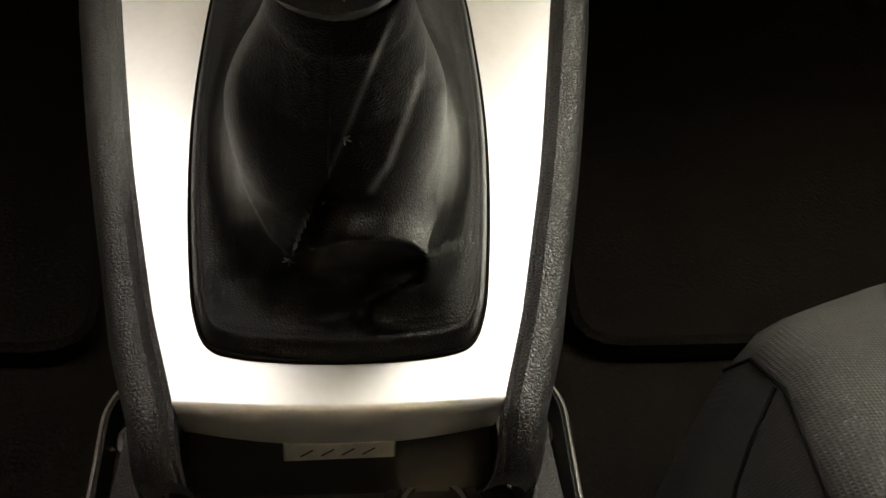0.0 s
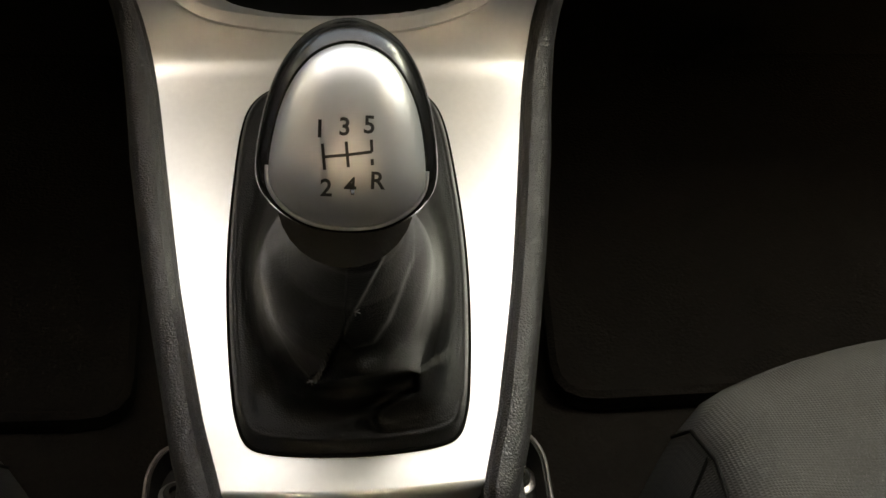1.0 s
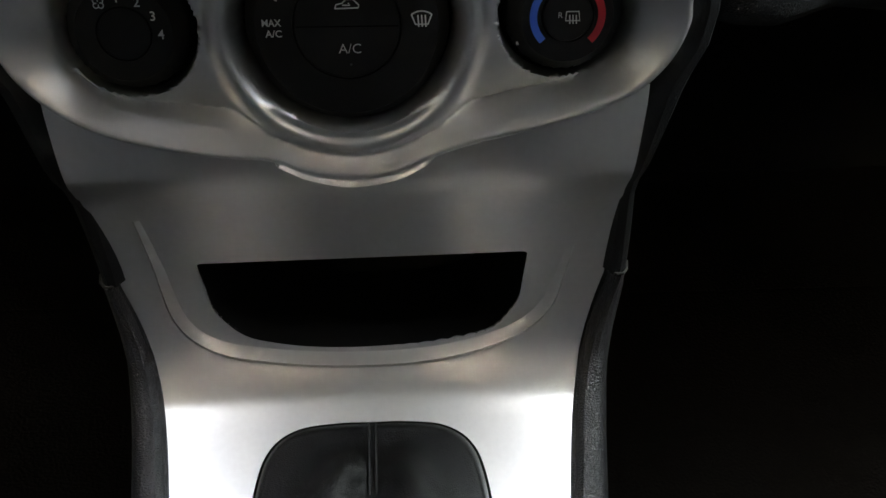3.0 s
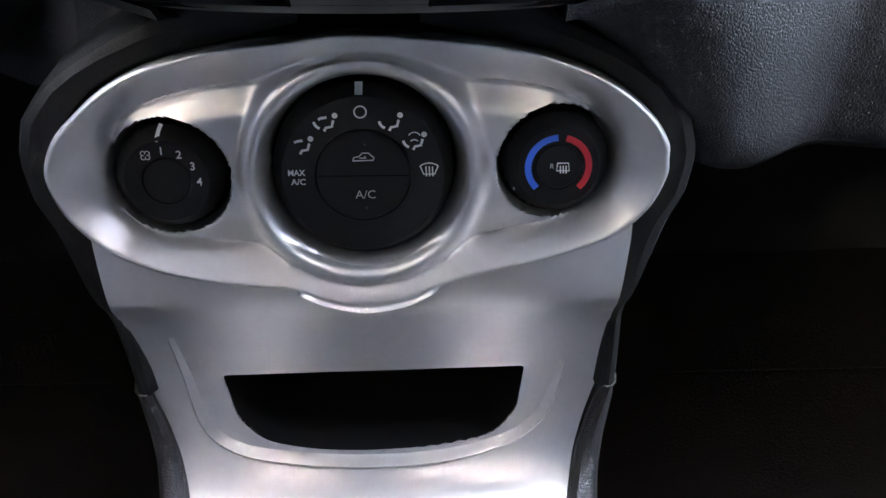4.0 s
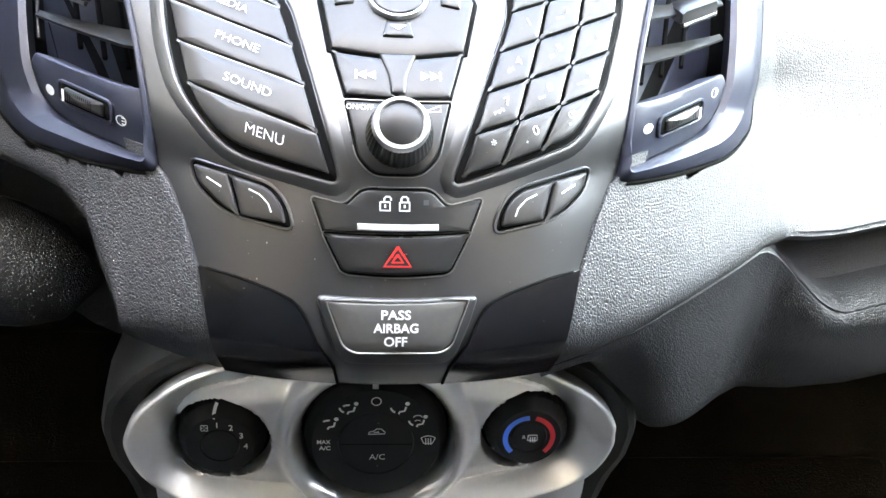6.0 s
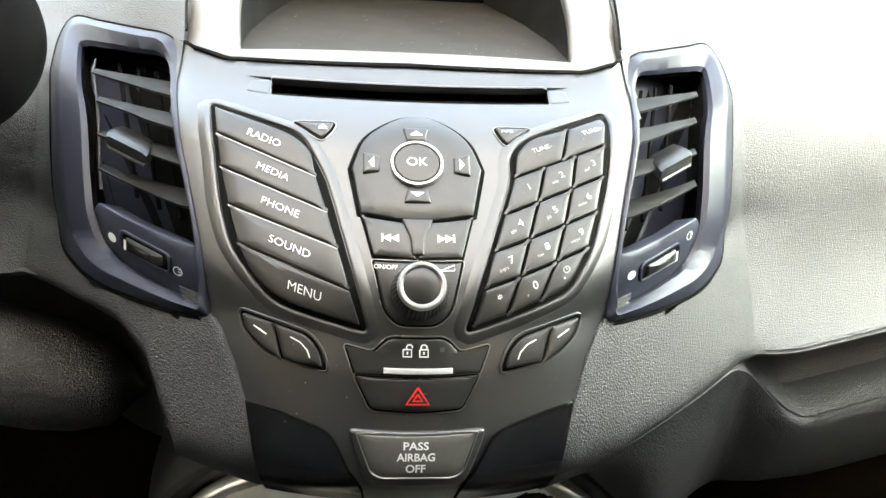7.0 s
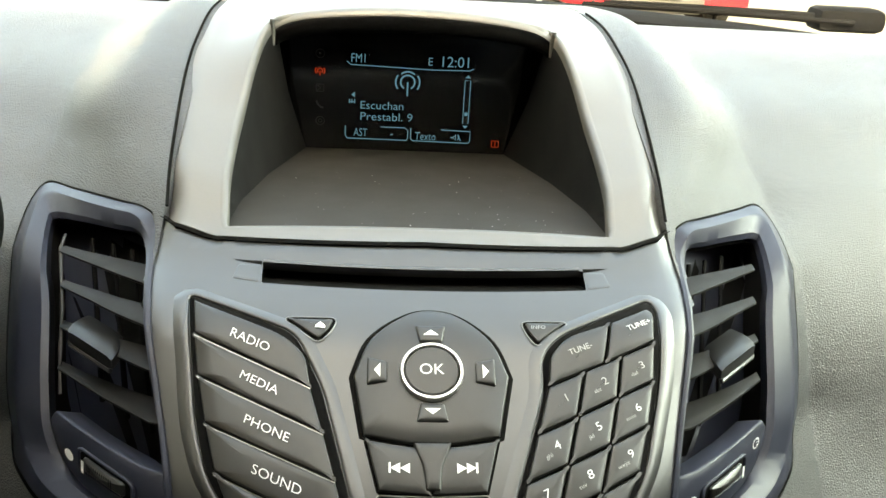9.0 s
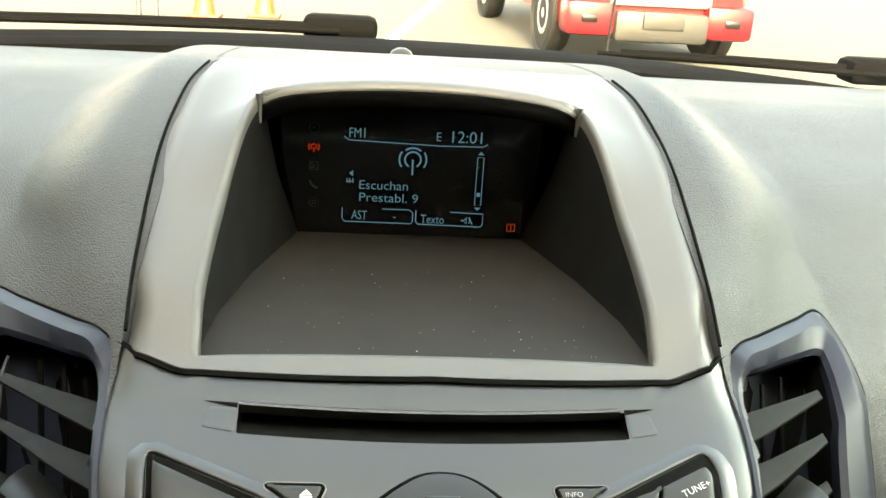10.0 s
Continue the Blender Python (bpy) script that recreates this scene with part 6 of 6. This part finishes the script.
sign("soft_key_frame", [[(-.0352, .6896), (-.0352, .6840), (-.0340, .6824), (.0000, .6822), (.0008, .6836), (.0008, .6880), (-.0010, .6896), (-.0150, .6896)],
                        [(.0024, .6896), (.0024, .6836), (.0036, .6822), (.0360, .6818), (.0370, .6832), (.0370, .6888), (.0200, .6892)]], .0005)
words("AST", -.0265, .6858, .0046, .0078)
words("-", -.0085, .6858, .0046)
words("Texto", .0110, .6848, .0046, .0120)
sign("speaker_sign", [[(.0258, .6850), (.0272, .6850), (.0286, .6866), (.0286, .6832), (.0272, .6848), (.0258, .6848)], arc(.0286, .6849, .0018, -50, 50, 6), [(.0300, .6868), (.0316, .6830)]], .0005)
sign("source_sign", [arc(-.0500, .7302, .0024, 0, 360, 16)], .0004, FAINT, fills=[disc(-.0500, .7302, .0006, 8)])
sign("tower_icon", [arc(-.0500, .7205, .0014, -50, 230, 14), arc(-.0500, .7205, .0026, -40, 40, 8), arc(-.0500, .7205, .0026, 140, 220, 8), [(-.0500, .7205), (-.0500, .7178)]], .0008, REDGLOW)
sign("source_sign", [[(-.0520, .7130), (-.0478, .7130), (-.0478, .7088), (-.0520, .7088), (-.0520, .7130)], [(-.0512, .7122), (-.0495, .7109), (-.0512, .7096)]], .0004, FAINT)
sign("source_sign", [[(-.0518, .7034), (-.0510, .7014), (-.0492, .6998), (-.0478, .6996)]], .0010, FAINT)
sign("source_sign", [arc(-.0496, .6920, .0024, 0, 360, 16), arc(-.0496, .6920, .0010, 0, 360, 10)], .0004, FAINT)
sign("warning_sign", [[(.0500, .6838), (.0540, .6838), (.0540, .6802), (.0500, .6802), (.0500, .6838)], [(.0520, .6834), (.0520, .6806)]], .0005, REDGLOW)

# sensor dome at the foot of the windscreen
dome = thing("light_sensor", (.0026, .565, .728), "small dark sensor dome on the dash top", "sensor")
part("dome", turned([(.0105, -.006), (.0105, .001), (.0098, .004), (.0075, .0075), (.004, .0095), (.001, .010)], (.0026, .5636, .7200), (0, 0, 1), (0, 1, 0)), BUTTON, dome)

# ---------------------------------------------------------------- windscreen, wipers, cabin shell
bm = bmesh.new()
rows = []
for f in np.linspace(0, 1, 9):
    rows.append([(x, .66 - .88 * f - .22 * (abs(x) / .75) ** 2 * (1 - .3 * f), .705 + .55 * f - .012 * (abs(x) / .5) ** 2 * (1 - f)) for x in np.linspace(-.72, .72, 19)])
pane = part("windscreen_glass", skin(rows, .004, (0, .6, .8)), PANE, tagged(thing("windscreen", (0, .66, .70), "clear sloping windscreen", "windscreen", kind="structure")))
pane.visible_shadow = False
bm = bmesh.new()
rows = []
for x in np.linspace(-.75, .75, 31):
    c = -.22 * (abs(x) / .75) ** 2
    d = -(.020 if x > 0 else .008) * (abs(x) / .5) ** 2
    rows.append([(x, .606 + c, .700 + d), (x, .614 + c, .7185 + d), (x, .632 + c, .7225 + d), (x, .655 + c, .7245 + d), (x, .672 + c, .7245 + d), (x, .69 + c, .704 + d)])
part("black_glass_edge", skin(rows, .003, (0, 0, -1)), WIPER, tagged(thing("windscreen_seal", (0, .63, .70), "black band along the foot of the windscreen", "windscreen seal", kind="structure")))
cowl = thing("cowl_panel", (0, .8, .70), "dark plastic cowl below the windscreen outside", "cowl panel", kind="structure")
rows = [[(x, .69 + .10 * u - .22 * (abs(x) / .75) ** 2, .704 - .008 * u + .004 * math.sin(u * 6)) for u in np.linspace(0, 1, 6)] for x in np.linspace(-.75, .75, 21)]
part("cowl", skin(rows, .004, (0, 0, -1)), RUBBER, cowl)


def wiper(x0, x1, label, drop=0.0):
    w = thing("wiper", (x0, .70, .72), label, "windscreen wiper", "windscreen wipers")
    bm = bmesh.new()
    pts = [(x0 + (x1 - x0) * u, .690 - .20 * (abs(x0 + (x1 - x0) * u) / .75) ** 2 - .012 * math.sin(math.pi * u), .7265 - drop + .002 * math.sin(math.pi * u)) for u in np.linspace(0, 1, 12)]
    tube(bm, pts, .0028, 8)
    part("blade", bm, WIPER, w)
    bm = bmesh.new()
    tube(bm, [(p[0], p[1] + .012, p[2] + .001) for p in pts[::2]], [.006, .005, .0045, .004, .0035, .003], 8)
    part("arm", bm, WIPER, w)
    bm = bmesh.new()
    c = Vector(pts[0])
    for v_ in ((0, .02, .004),):
        box(bm, c + Vector((-.034, .002, -.010)), c + Vector((.036, .040, .013)), .008)
    part("cap", bm, WIPER, w, "rounded black cap")


wiper(-.052, -.62, "black windscreen wiper with a thick pivot cap")
wiper(.445, .19, "black windscreen wiper lying on the glass foot", .006)

cabin = thing("cabin_shell", (0, -.6, .8), "pale grey headliner and dark door panels of the cabin", "car cabin", kind="structure")
bm = bmesh.new()
rows = [[(x, y, 1.28 - .05 * (abs(x) / .65) ** 2 ) for x in np.linspace(-.62, .62, 11)] for y in np.linspace(-.23, -2.1, 11)]
part("headliner", skin(rows, .03, (0, 0, 1)), HEADLINER, cabin)
for side in (-1, 1):
    bm = bmesh.new()
    box(bm, (min(side * .70, side * .78), -2.2, .02), (max(side * .70, side * .78), .75, .89), .02)
    part("door_panel", bm, DASHLOW, cabin)
    bm = bmesh.new()
    tube(bm, [(side * .74, .48, .70), (side * .68, .11, 1.0), (side * .60, -.22, 1.26)], .035, 10)
    part("front_pillar", bm, HEADLINER, cabin)
    bm = bmesh.new()
    tube(bm, [(side * .74, -.38, .76), (side * .70, -.41, 1.0), (side * .61, -.44, 1.26)], .05, 10)
    part("middle_pillar", bm, HEADLINER, cabin)
    bm = bmesh.new()
    loft(bm, [[(side * x, y, z) for y, z in ((-.43, .78), (-2.2, .78), (-2.2, 1.27), (-.43, 1.27))] for x in (.70, .64)], caps=(True, True))
    part("rear_side_panel", bm, DASHLOW, cabin)
bm = bmesh.new()
box(bm, (-.74, -2.25, .02), (.74, -2.15, 1.30), .02)
part("rear_panel", bm, DASHLOW, cabin)
bm = bmesh.new()
box(bm, (-.76, .56, .05), (.76, .62, .69), .01)
part("bulkhead", bm, RUBBER, cabin)

floor = thing("floor", (0, 0, .09), "dark carpeted car floor", "car floor", kind="structure")
bm = bmesh.new()
bmesh.ops.create_grid(bm, x_segments=60, y_segments=80, size=.5)
for v_ in bm.verts:
    x, y = v_.co.x * 1.56, v_.co.y * 2.9 - .78
    v_.co = Vector((x, y, .098 + .004 * noise.noise(Vector((x * 9, y * 9, 0))) + .35 * max(0, y - .30) ** 1.5))
part("carpet", bm, CARPET, floor)
for side in (-1, 1):
    mat_ob = thing("floor_mat", (side * .35, .1, .105), "black carpet floor mat with rounded corners", "floor mat", "floor mats")
    o = rounded([np.array(p) for p in ((side * .118, -.018), (side * .52, -.010), (side * .54, .38), (side * .16, .38))], [.03, .04, .04, .04])
    bm = bmesh.new()
    o = resample(o, .02)
    loft(bm, [[(x, y, z + .35 * max(0, y - .30) ** 1.5) for x, y in (o if d == 0 else inset(o, d))] for d, z in ((0, .100), (0, .110), (.004, .113), (.012, .112))], caps=(False, True))
    part("mat", bm, MATSTUFF, mat_ob)

# ---------------------------------------------------------------- seats and brackets
def seat(side):
    st = thing("front_seat", (side * .35, -.35, .10), "grey woven fabric front seat with a dark stitched bolster", "car seat", "front seats")

    def skin_at(u, y, zc):
        x = .342 + .234 * u
        e = max(0, abs(u) - .80) / .20
        bow = .080 * abs(u) ** 3.5
        return np.array([side * x, y - bow * (1 if y > -.32 else .3), zc + .006 * math.exp(-((abs(u) - .84) / .10) ** 2) - .060 * e ** 2.5])

    LINE = [(-.105, .138), (-.085, .168), (-.075, .193), (-.077, .214), (-.089, .230), (-.112, .241), (-.147, .248), (-.207, .251), (-.285, .248), (-.43, .238), (-.61, .230)]
    EDGE_U = [.89, .89, .89, .885, .88, .88, .895, .900, .90, .89, .88]       # where the fabric meets the bolster
    part("cushion", skin([[skin_at(u, y, z) for u in np.linspace(-e, e, 31)] for (y, z), e in zip(LINE, EDGE_U)], .05, (0, -.3, -1)), FABRIC, st, "grey woven fabric cushion", 60)
    for s_ in (-1, 1):
        rows_ = []
        for (y, z), e in zip(LINE, EDGE_U):
            row = [skin_at(s_ * (e - .002 + (1.004 - e) * f), y, z) for f in (0, .25, .5, .75, .9, 1.0)]
            row.append(row[-1] + np.array([side * s_ * .004, 0, -.03]))
            row.append(row[-1] + np.array([side * s_ * -.006, 0, -.06]))
            rows_.append(row)
        part("bolster", skin(rows_, .01, (0, -.3, -1)), FABRICDARK, st, "dark woven bolster", 60)
        bm = bmesh.new()
        tube(bm, [skin_at(s_ * e, y, z) + np.array([0, 0, .0004]) for (y, z), e in list(zip(LINE, EDGE_U))[3:]], .0008, 6)
        part("seam", bm, GROOVE, st, "dark stitched seam")
        bm = bmesh.new()
        tube(bm, [skin_at(s_ * u_, y, z) + np.array([0, 0, .0004]) for u_, y, z in ((.885, -.108, .2395), (.905, -.1105, .2402), (.925, -.1125, .2410), (.945, -.1160, .2418), (.965, -.1230, .2432), (.985, -.1350, .2455))], .0008, 6)
        part("seam", bm, GROOVE, st, "dark stitched seam")
    rows_ = [[(side * (.140 + .41 * u), -.62 - .05 * (z - .2) - .03 * (1 - (2 * u - 1) ** 2), z) for u in np.linspace(0, 1, 9)] for z in np.linspace(.15, .95, 9)]
    part("backrest", skin(rows_, .10, (0, -1, 0)), FABRIC, st, "grey woven backrest", 60)
    bm = bmesh.new()
    box(bm, (min(side * .15, side * .56), -.60, .098), (max(side * .15, side * .56), -.18, .17), .01)
    part("seat_base", bm, RUBBER, st)


seat(1)
seat(-1)
for side in (-1, 1):
    br = thing("console_bracket", (side * .10, -.08, .11), "dull steel mounting bracket with a bolt beside the console", "bracket", "console brackets")
    o = rounded([np.array(p) for p in ((side * .076, -.048), (side * .096, -.046), (side * .103, -.062), (side * .100, -.135), (side * .076, -.135))], [.004, .012, .010, .004, .004])
    if side < 0:
        o = o[::-1]
    o = resample(o, .006)
    bm = bmesh.new()
    loft(bm, [[(x, y, z) for x, y in (o if d == 0 else inset(o, d))] for d, z in ((0, .100), (0, .118), (.0008, .1198), (.0022, .1198), (.003, .116), (.005, .1085), (.012, .108))], caps=(False, True))
    plate = part("plate", bm, FLANK, br, "", 30)
    bm = bmesh.new()
    tube(bm, [(x, y, .1200) for x, y in (o if side > 0 else o[::-1])], .0011, 6)
    part("rim", bm, STEEL, plate, "bright bare metal rim")
    part("bolt", turned([(.0062, .108), (.0062, .1125), (.0050, .1140), (.0030, .1140), (.0026, .111)], (side * .089, -.0704, 0), (0, 0, 1), (0, 1, 0), 6 * 4), RUBBER, br, "dark bolt head")
    part("washer", turned([(.0095, .1075), (.0095, .1092), (.0085, .1098)], (side * .089, -.0704, 0), (0, 0, 1), (0, 1, 0)), STEEL, br)

# ---------------------------------------------------------------- instrument cowl
cowl_i = thing("instrument_cowl", (-.30, .06, .68), "smooth dark rounded instrument cowl on the driver's side", "instrument cowl")
bm = bmesh.new()
rings = []
for u in np.r_[np.linspace(0, .06, 10), np.linspace(.08, .3, 14), np.linspace(.36, 1, 10)]:
    x = -.160 - .29 * u
    g = math.sqrt(max(0, 1 - (1 - min(1, u / .30)) ** 2)) + .01
    ring = []
    for a_ in np.linspace(0, 2 * math.pi, 28, endpoint=False):
        ring.append((x, .050 + .055 * g * math.cos(a_), .694 + .058 * g * math.sin(a_) + .010 * u))
    rings.append(ring)
loft(bm, rings, caps=(True, True))
part("cowl_shell", bm, WIPER, cowl_i, "", 60)

# ---------------------------------------------------------------- outside
ground = thing("ground", (0, 40, -.40), "pale dusty asphalt yard in bright daylight", "ground", kind="structure")
bm = bmesh.new()
bmesh.ops.create_grid(bm, x_segments=40, y_segments=40, size=300)
bmesh.ops.translate(bm, vec=(0, 0, -.40), verts=bm.verts)
part("yard", bm, ASPHALT, ground)
for x0, y0, x1, y1 in ((.15, 9.4, 1.2, 16.0),):
    ln = thing("road_line", (x0, y0, -.396), "white painted parking line on the asphalt", "road marking", "parking lines", "structure")
    bm = bmesh.new()
    d = np.array([x1 - x0, y1 - y0])
    d /= np.linalg.norm(d)
    nn = np.array([-d[1], d[0]]) * .07
    loft(bm, [[(x0 + nn[0], y0 + nn[1], z), (x1 + nn[0], y1 + nn[1], z), (x1 - nn[0], y1 - nn[1], z), (x0 - nn[0], y0 - nn[1], z)] for z in (-.399, -.396)], caps=(True, True))
    part("line", bm, PAINT, ln)


def cone(x, y, h=.7):
    c = thing("traffic_cone", (x, y, -.40), "orange traffic cone with a pale band on the yard", "traffic cone", "traffic cones")
    bm = bmesh.new()
    box(bm, (x - .18, y - .18, -.40), (x + .18, y + .18, -.36), .015)
    part("foot", bm, ORANGE, c)
    part("body", turned([(.135, .04), (.125, .06), (.085, .30), (.03, h), (.02, h + .005)], (x, y, -.40), (0, 0, 1), (0, 1, 0), 24), ORANGE, c)
    part("band", turned([(.100, .24), (.101, .245), (.079, .37), (.078, .375)], (x, y, -.40), (0, 0, 1), (0, 1, 0), 24), PAINT, c, "pale band")


cone(-1.84, 11.02)
cone(-1.21, 11.35)
for x in (-2.44, -2.26):
    po = thing("yard_post", (x, 10.5, -.40), "thin blue-grey metal post in the yard", "post", "yard posts")
    part("pole", turned([(.03, 0), (.03, 1.2), (.025, 1.21)], (x, 10.5, -.40), (0, 0, 1), (0, 1, 0), 12), BLUEGREY, po)
    part("foot_plate", turned([(.08, 0), (.08, .015), (.07, .02)], (x, 10.5, -.40), (0, 0, 1), (0, 1, 0), 12), BLUEGREY, po)


def truck():
    """A red pick-up that stands nose on, turned a little."""
    t = thing("parked_truck", (2.45, 10.5, -.40), "red parked pick-up truck with a grey bumper", "pick-up truck")
    M = pose(2.70, 8.95, -.40, 0, 0, 4)

    def put(name, bm, material, parent=t, label=""):
        bmesh.ops.transform(bm, matrix=M, verts=bm.verts)
        return part(name, bm, material, parent, label)

    bm = bmesh.new()
    sec = []
    for y, z0, z1, w in ((.0, .34, .90, .80), (.10, .32, 1.00, .88), (.5, .36, 1.06, .90), (1.3, .40, 1.12, .92), (1.5, .40, 1.14, .92), (5.0, .45, 1.15, .92), (5.2, .48, 1.1, .88)):
        sec.append([(-w, y, z0), (-w - .02, y, (z0 + z1) / 2), (-w + .04, y, z1 - .06), (-w + .14, y, z1), (w - .14, y, z1), (w - .04, y, z1 - .06), (w + .02, y, (z0 + z1) / 2), (w, y, z0)])
    loft(bm, sec, caps=(True, True))
    body = put("body", bm, CARRED, t, "red painted body")
    bm = bmesh.new()
    loft(bm, [[(-.84, 1.5, 1.12), (.84, 1.5, 1.12), (.84, 3.3, 1.12), (-.84, 3.3, 1.12)], [(-.68, 2.05, 1.72), (.68, 2.05, 1.72), (.70, 3.1, 1.72), (-.70, 3.1, 1.72)]], caps=(True, True))
    put("cab", bm, CARRED, t)
    bm = bmesh.new()
    loft(bm, [[(-.72, 1.57, 1.17), (.72, 1.57, 1.17), (.62, 1.99, 1.64), (-.62, 1.99, 1.64)], [(-.72, 1.60, 1.19), (.72, 1.60, 1.19), (.62, 2.02, 1.66), (-.62, 2.02, 1.66)]], caps=(True, True))
    put("truck_windscreen", bm, GLOSS, t, "dark windscreen")
    bm = bmesh.new()
    box(bm, (-.46, -.16, .22), (.46, .06, .50), .05)
    put("bumper", bm, CARGREY, t, "grey plastic bumper")
    for s in (-1, 1):
        bm = bmesh.new()
        box(bm, (min(s * .44, s * .92), -.12, .26), (max(s * .44, s * .92), .20, .58), .06)
        put("bumper_end", bm, CARRED, t)
        bm = bmesh.new()
        box(bm, (min(s * .52, s * .80), -.04, .70), (max(s * .52, s * .80), .10, .88), .04)
        put("headlamp", bm, LAMPGREY, t, "clear headlamp")
        bm = bmesh.new()
        box(bm, (min(s * .62, s * .78), -.135, .38), (max(s * .62, s * .78), -.10, .46), .02)
        put("fog_lamp", bm, GLOSS, t)
    bm = bmesh.new()
    box(bm, (-.20, -.185, .35), (.20, -.165, .50), .01)
    put("number_plate", bm, CARGREY, t, "blank grey plate")
    bm = bmesh.new()
    box(bm, (-.50, -.06, .54), (.50, .05, .82), .03)
    put("grille", bm, STEEL, t, "bright grille")
    for x, y in ((-.82, .75), (.82, .75), (-.82, 4.0), (.82, 4.0)):
        s = 1 if x > 0 else -1
        bm = turned([(.20, -.11), (.35, -.11), (.375, -.08), (.375, .08), (.35, .11), (.20, .11)], (x, y, .375), (s, 0, 0), (0, 0, 1), 36)
        ty = put("wheel", bm, RUBBER, t, "black tyre")
        put("rim", turned([(.21, .0), (.21, .112), (.19, .118), (.06, .09), (.05, .11), (.01, .112)], (x, y, .375), (s, 0, 0), (0, 0, 1), 30), ALLOY, ty, "alloy rim")
        put("wheel_arch", turned([(.44, -.02), (.44, .10), (.40, .12), (.36, .02)], (x + s * .02, y, .40), (s, 0, 0), (0, 0, 1), 30), RUBBER, t)


truck()
wall = thing("yard_wall", (0, 26, -.40), "white plastered yard wall in the distance", "wall", kind="structure")
bm = bmesh.new()
box(bm, (-40, 26, -.40), (40, 26.3, 3.2), .02)
part("wall_face", bm, WHITEWALL, wall)
# unseen wall, added to hold back daylight from the driver's side
light_block_wall = thing("light_block_wall", (-2.0, -1.5, -.40), "unseen grey wall added beside the car to block light", "wall", kind="structure")
bm = bmesh.new()
box(bm, (-2.2, -5.0, -.40), (-2.0, 1.6, 3.2), .02)
part("wall_face", bm, GREYWALL, light_block_wall)
bonnet = thing("car_bonnet", (0, 1.2, .5), "dark painted bonnet in front of the windscreen", "car bonnet")
rows = [[(x, .80 + .9 * u - .18 * (abs(x) / .75) ** 2 * (1 - u), .655 - .20 * u ** 1.6 - .05 * (abs(x) / .75) ** 2) for u in np.linspace(0, 1, 10)] for x in np.linspace(-.75, .75, 17)]
part("bonnet_skin", skin(rows, .01, (0, 0, -1)), BODY, bonnet)
aerial = thing("radio_aerial", (.242, .85, .68), "thin black upright aerial rod outside the windscreen", "aerial")
bm = bmesh.new()
tube(bm, [(.2405, .85, .690), (.2455, .85, .790), (.252, .85, .95)], .0016, 6)
part("rod", bm, RUBBER, aerial)
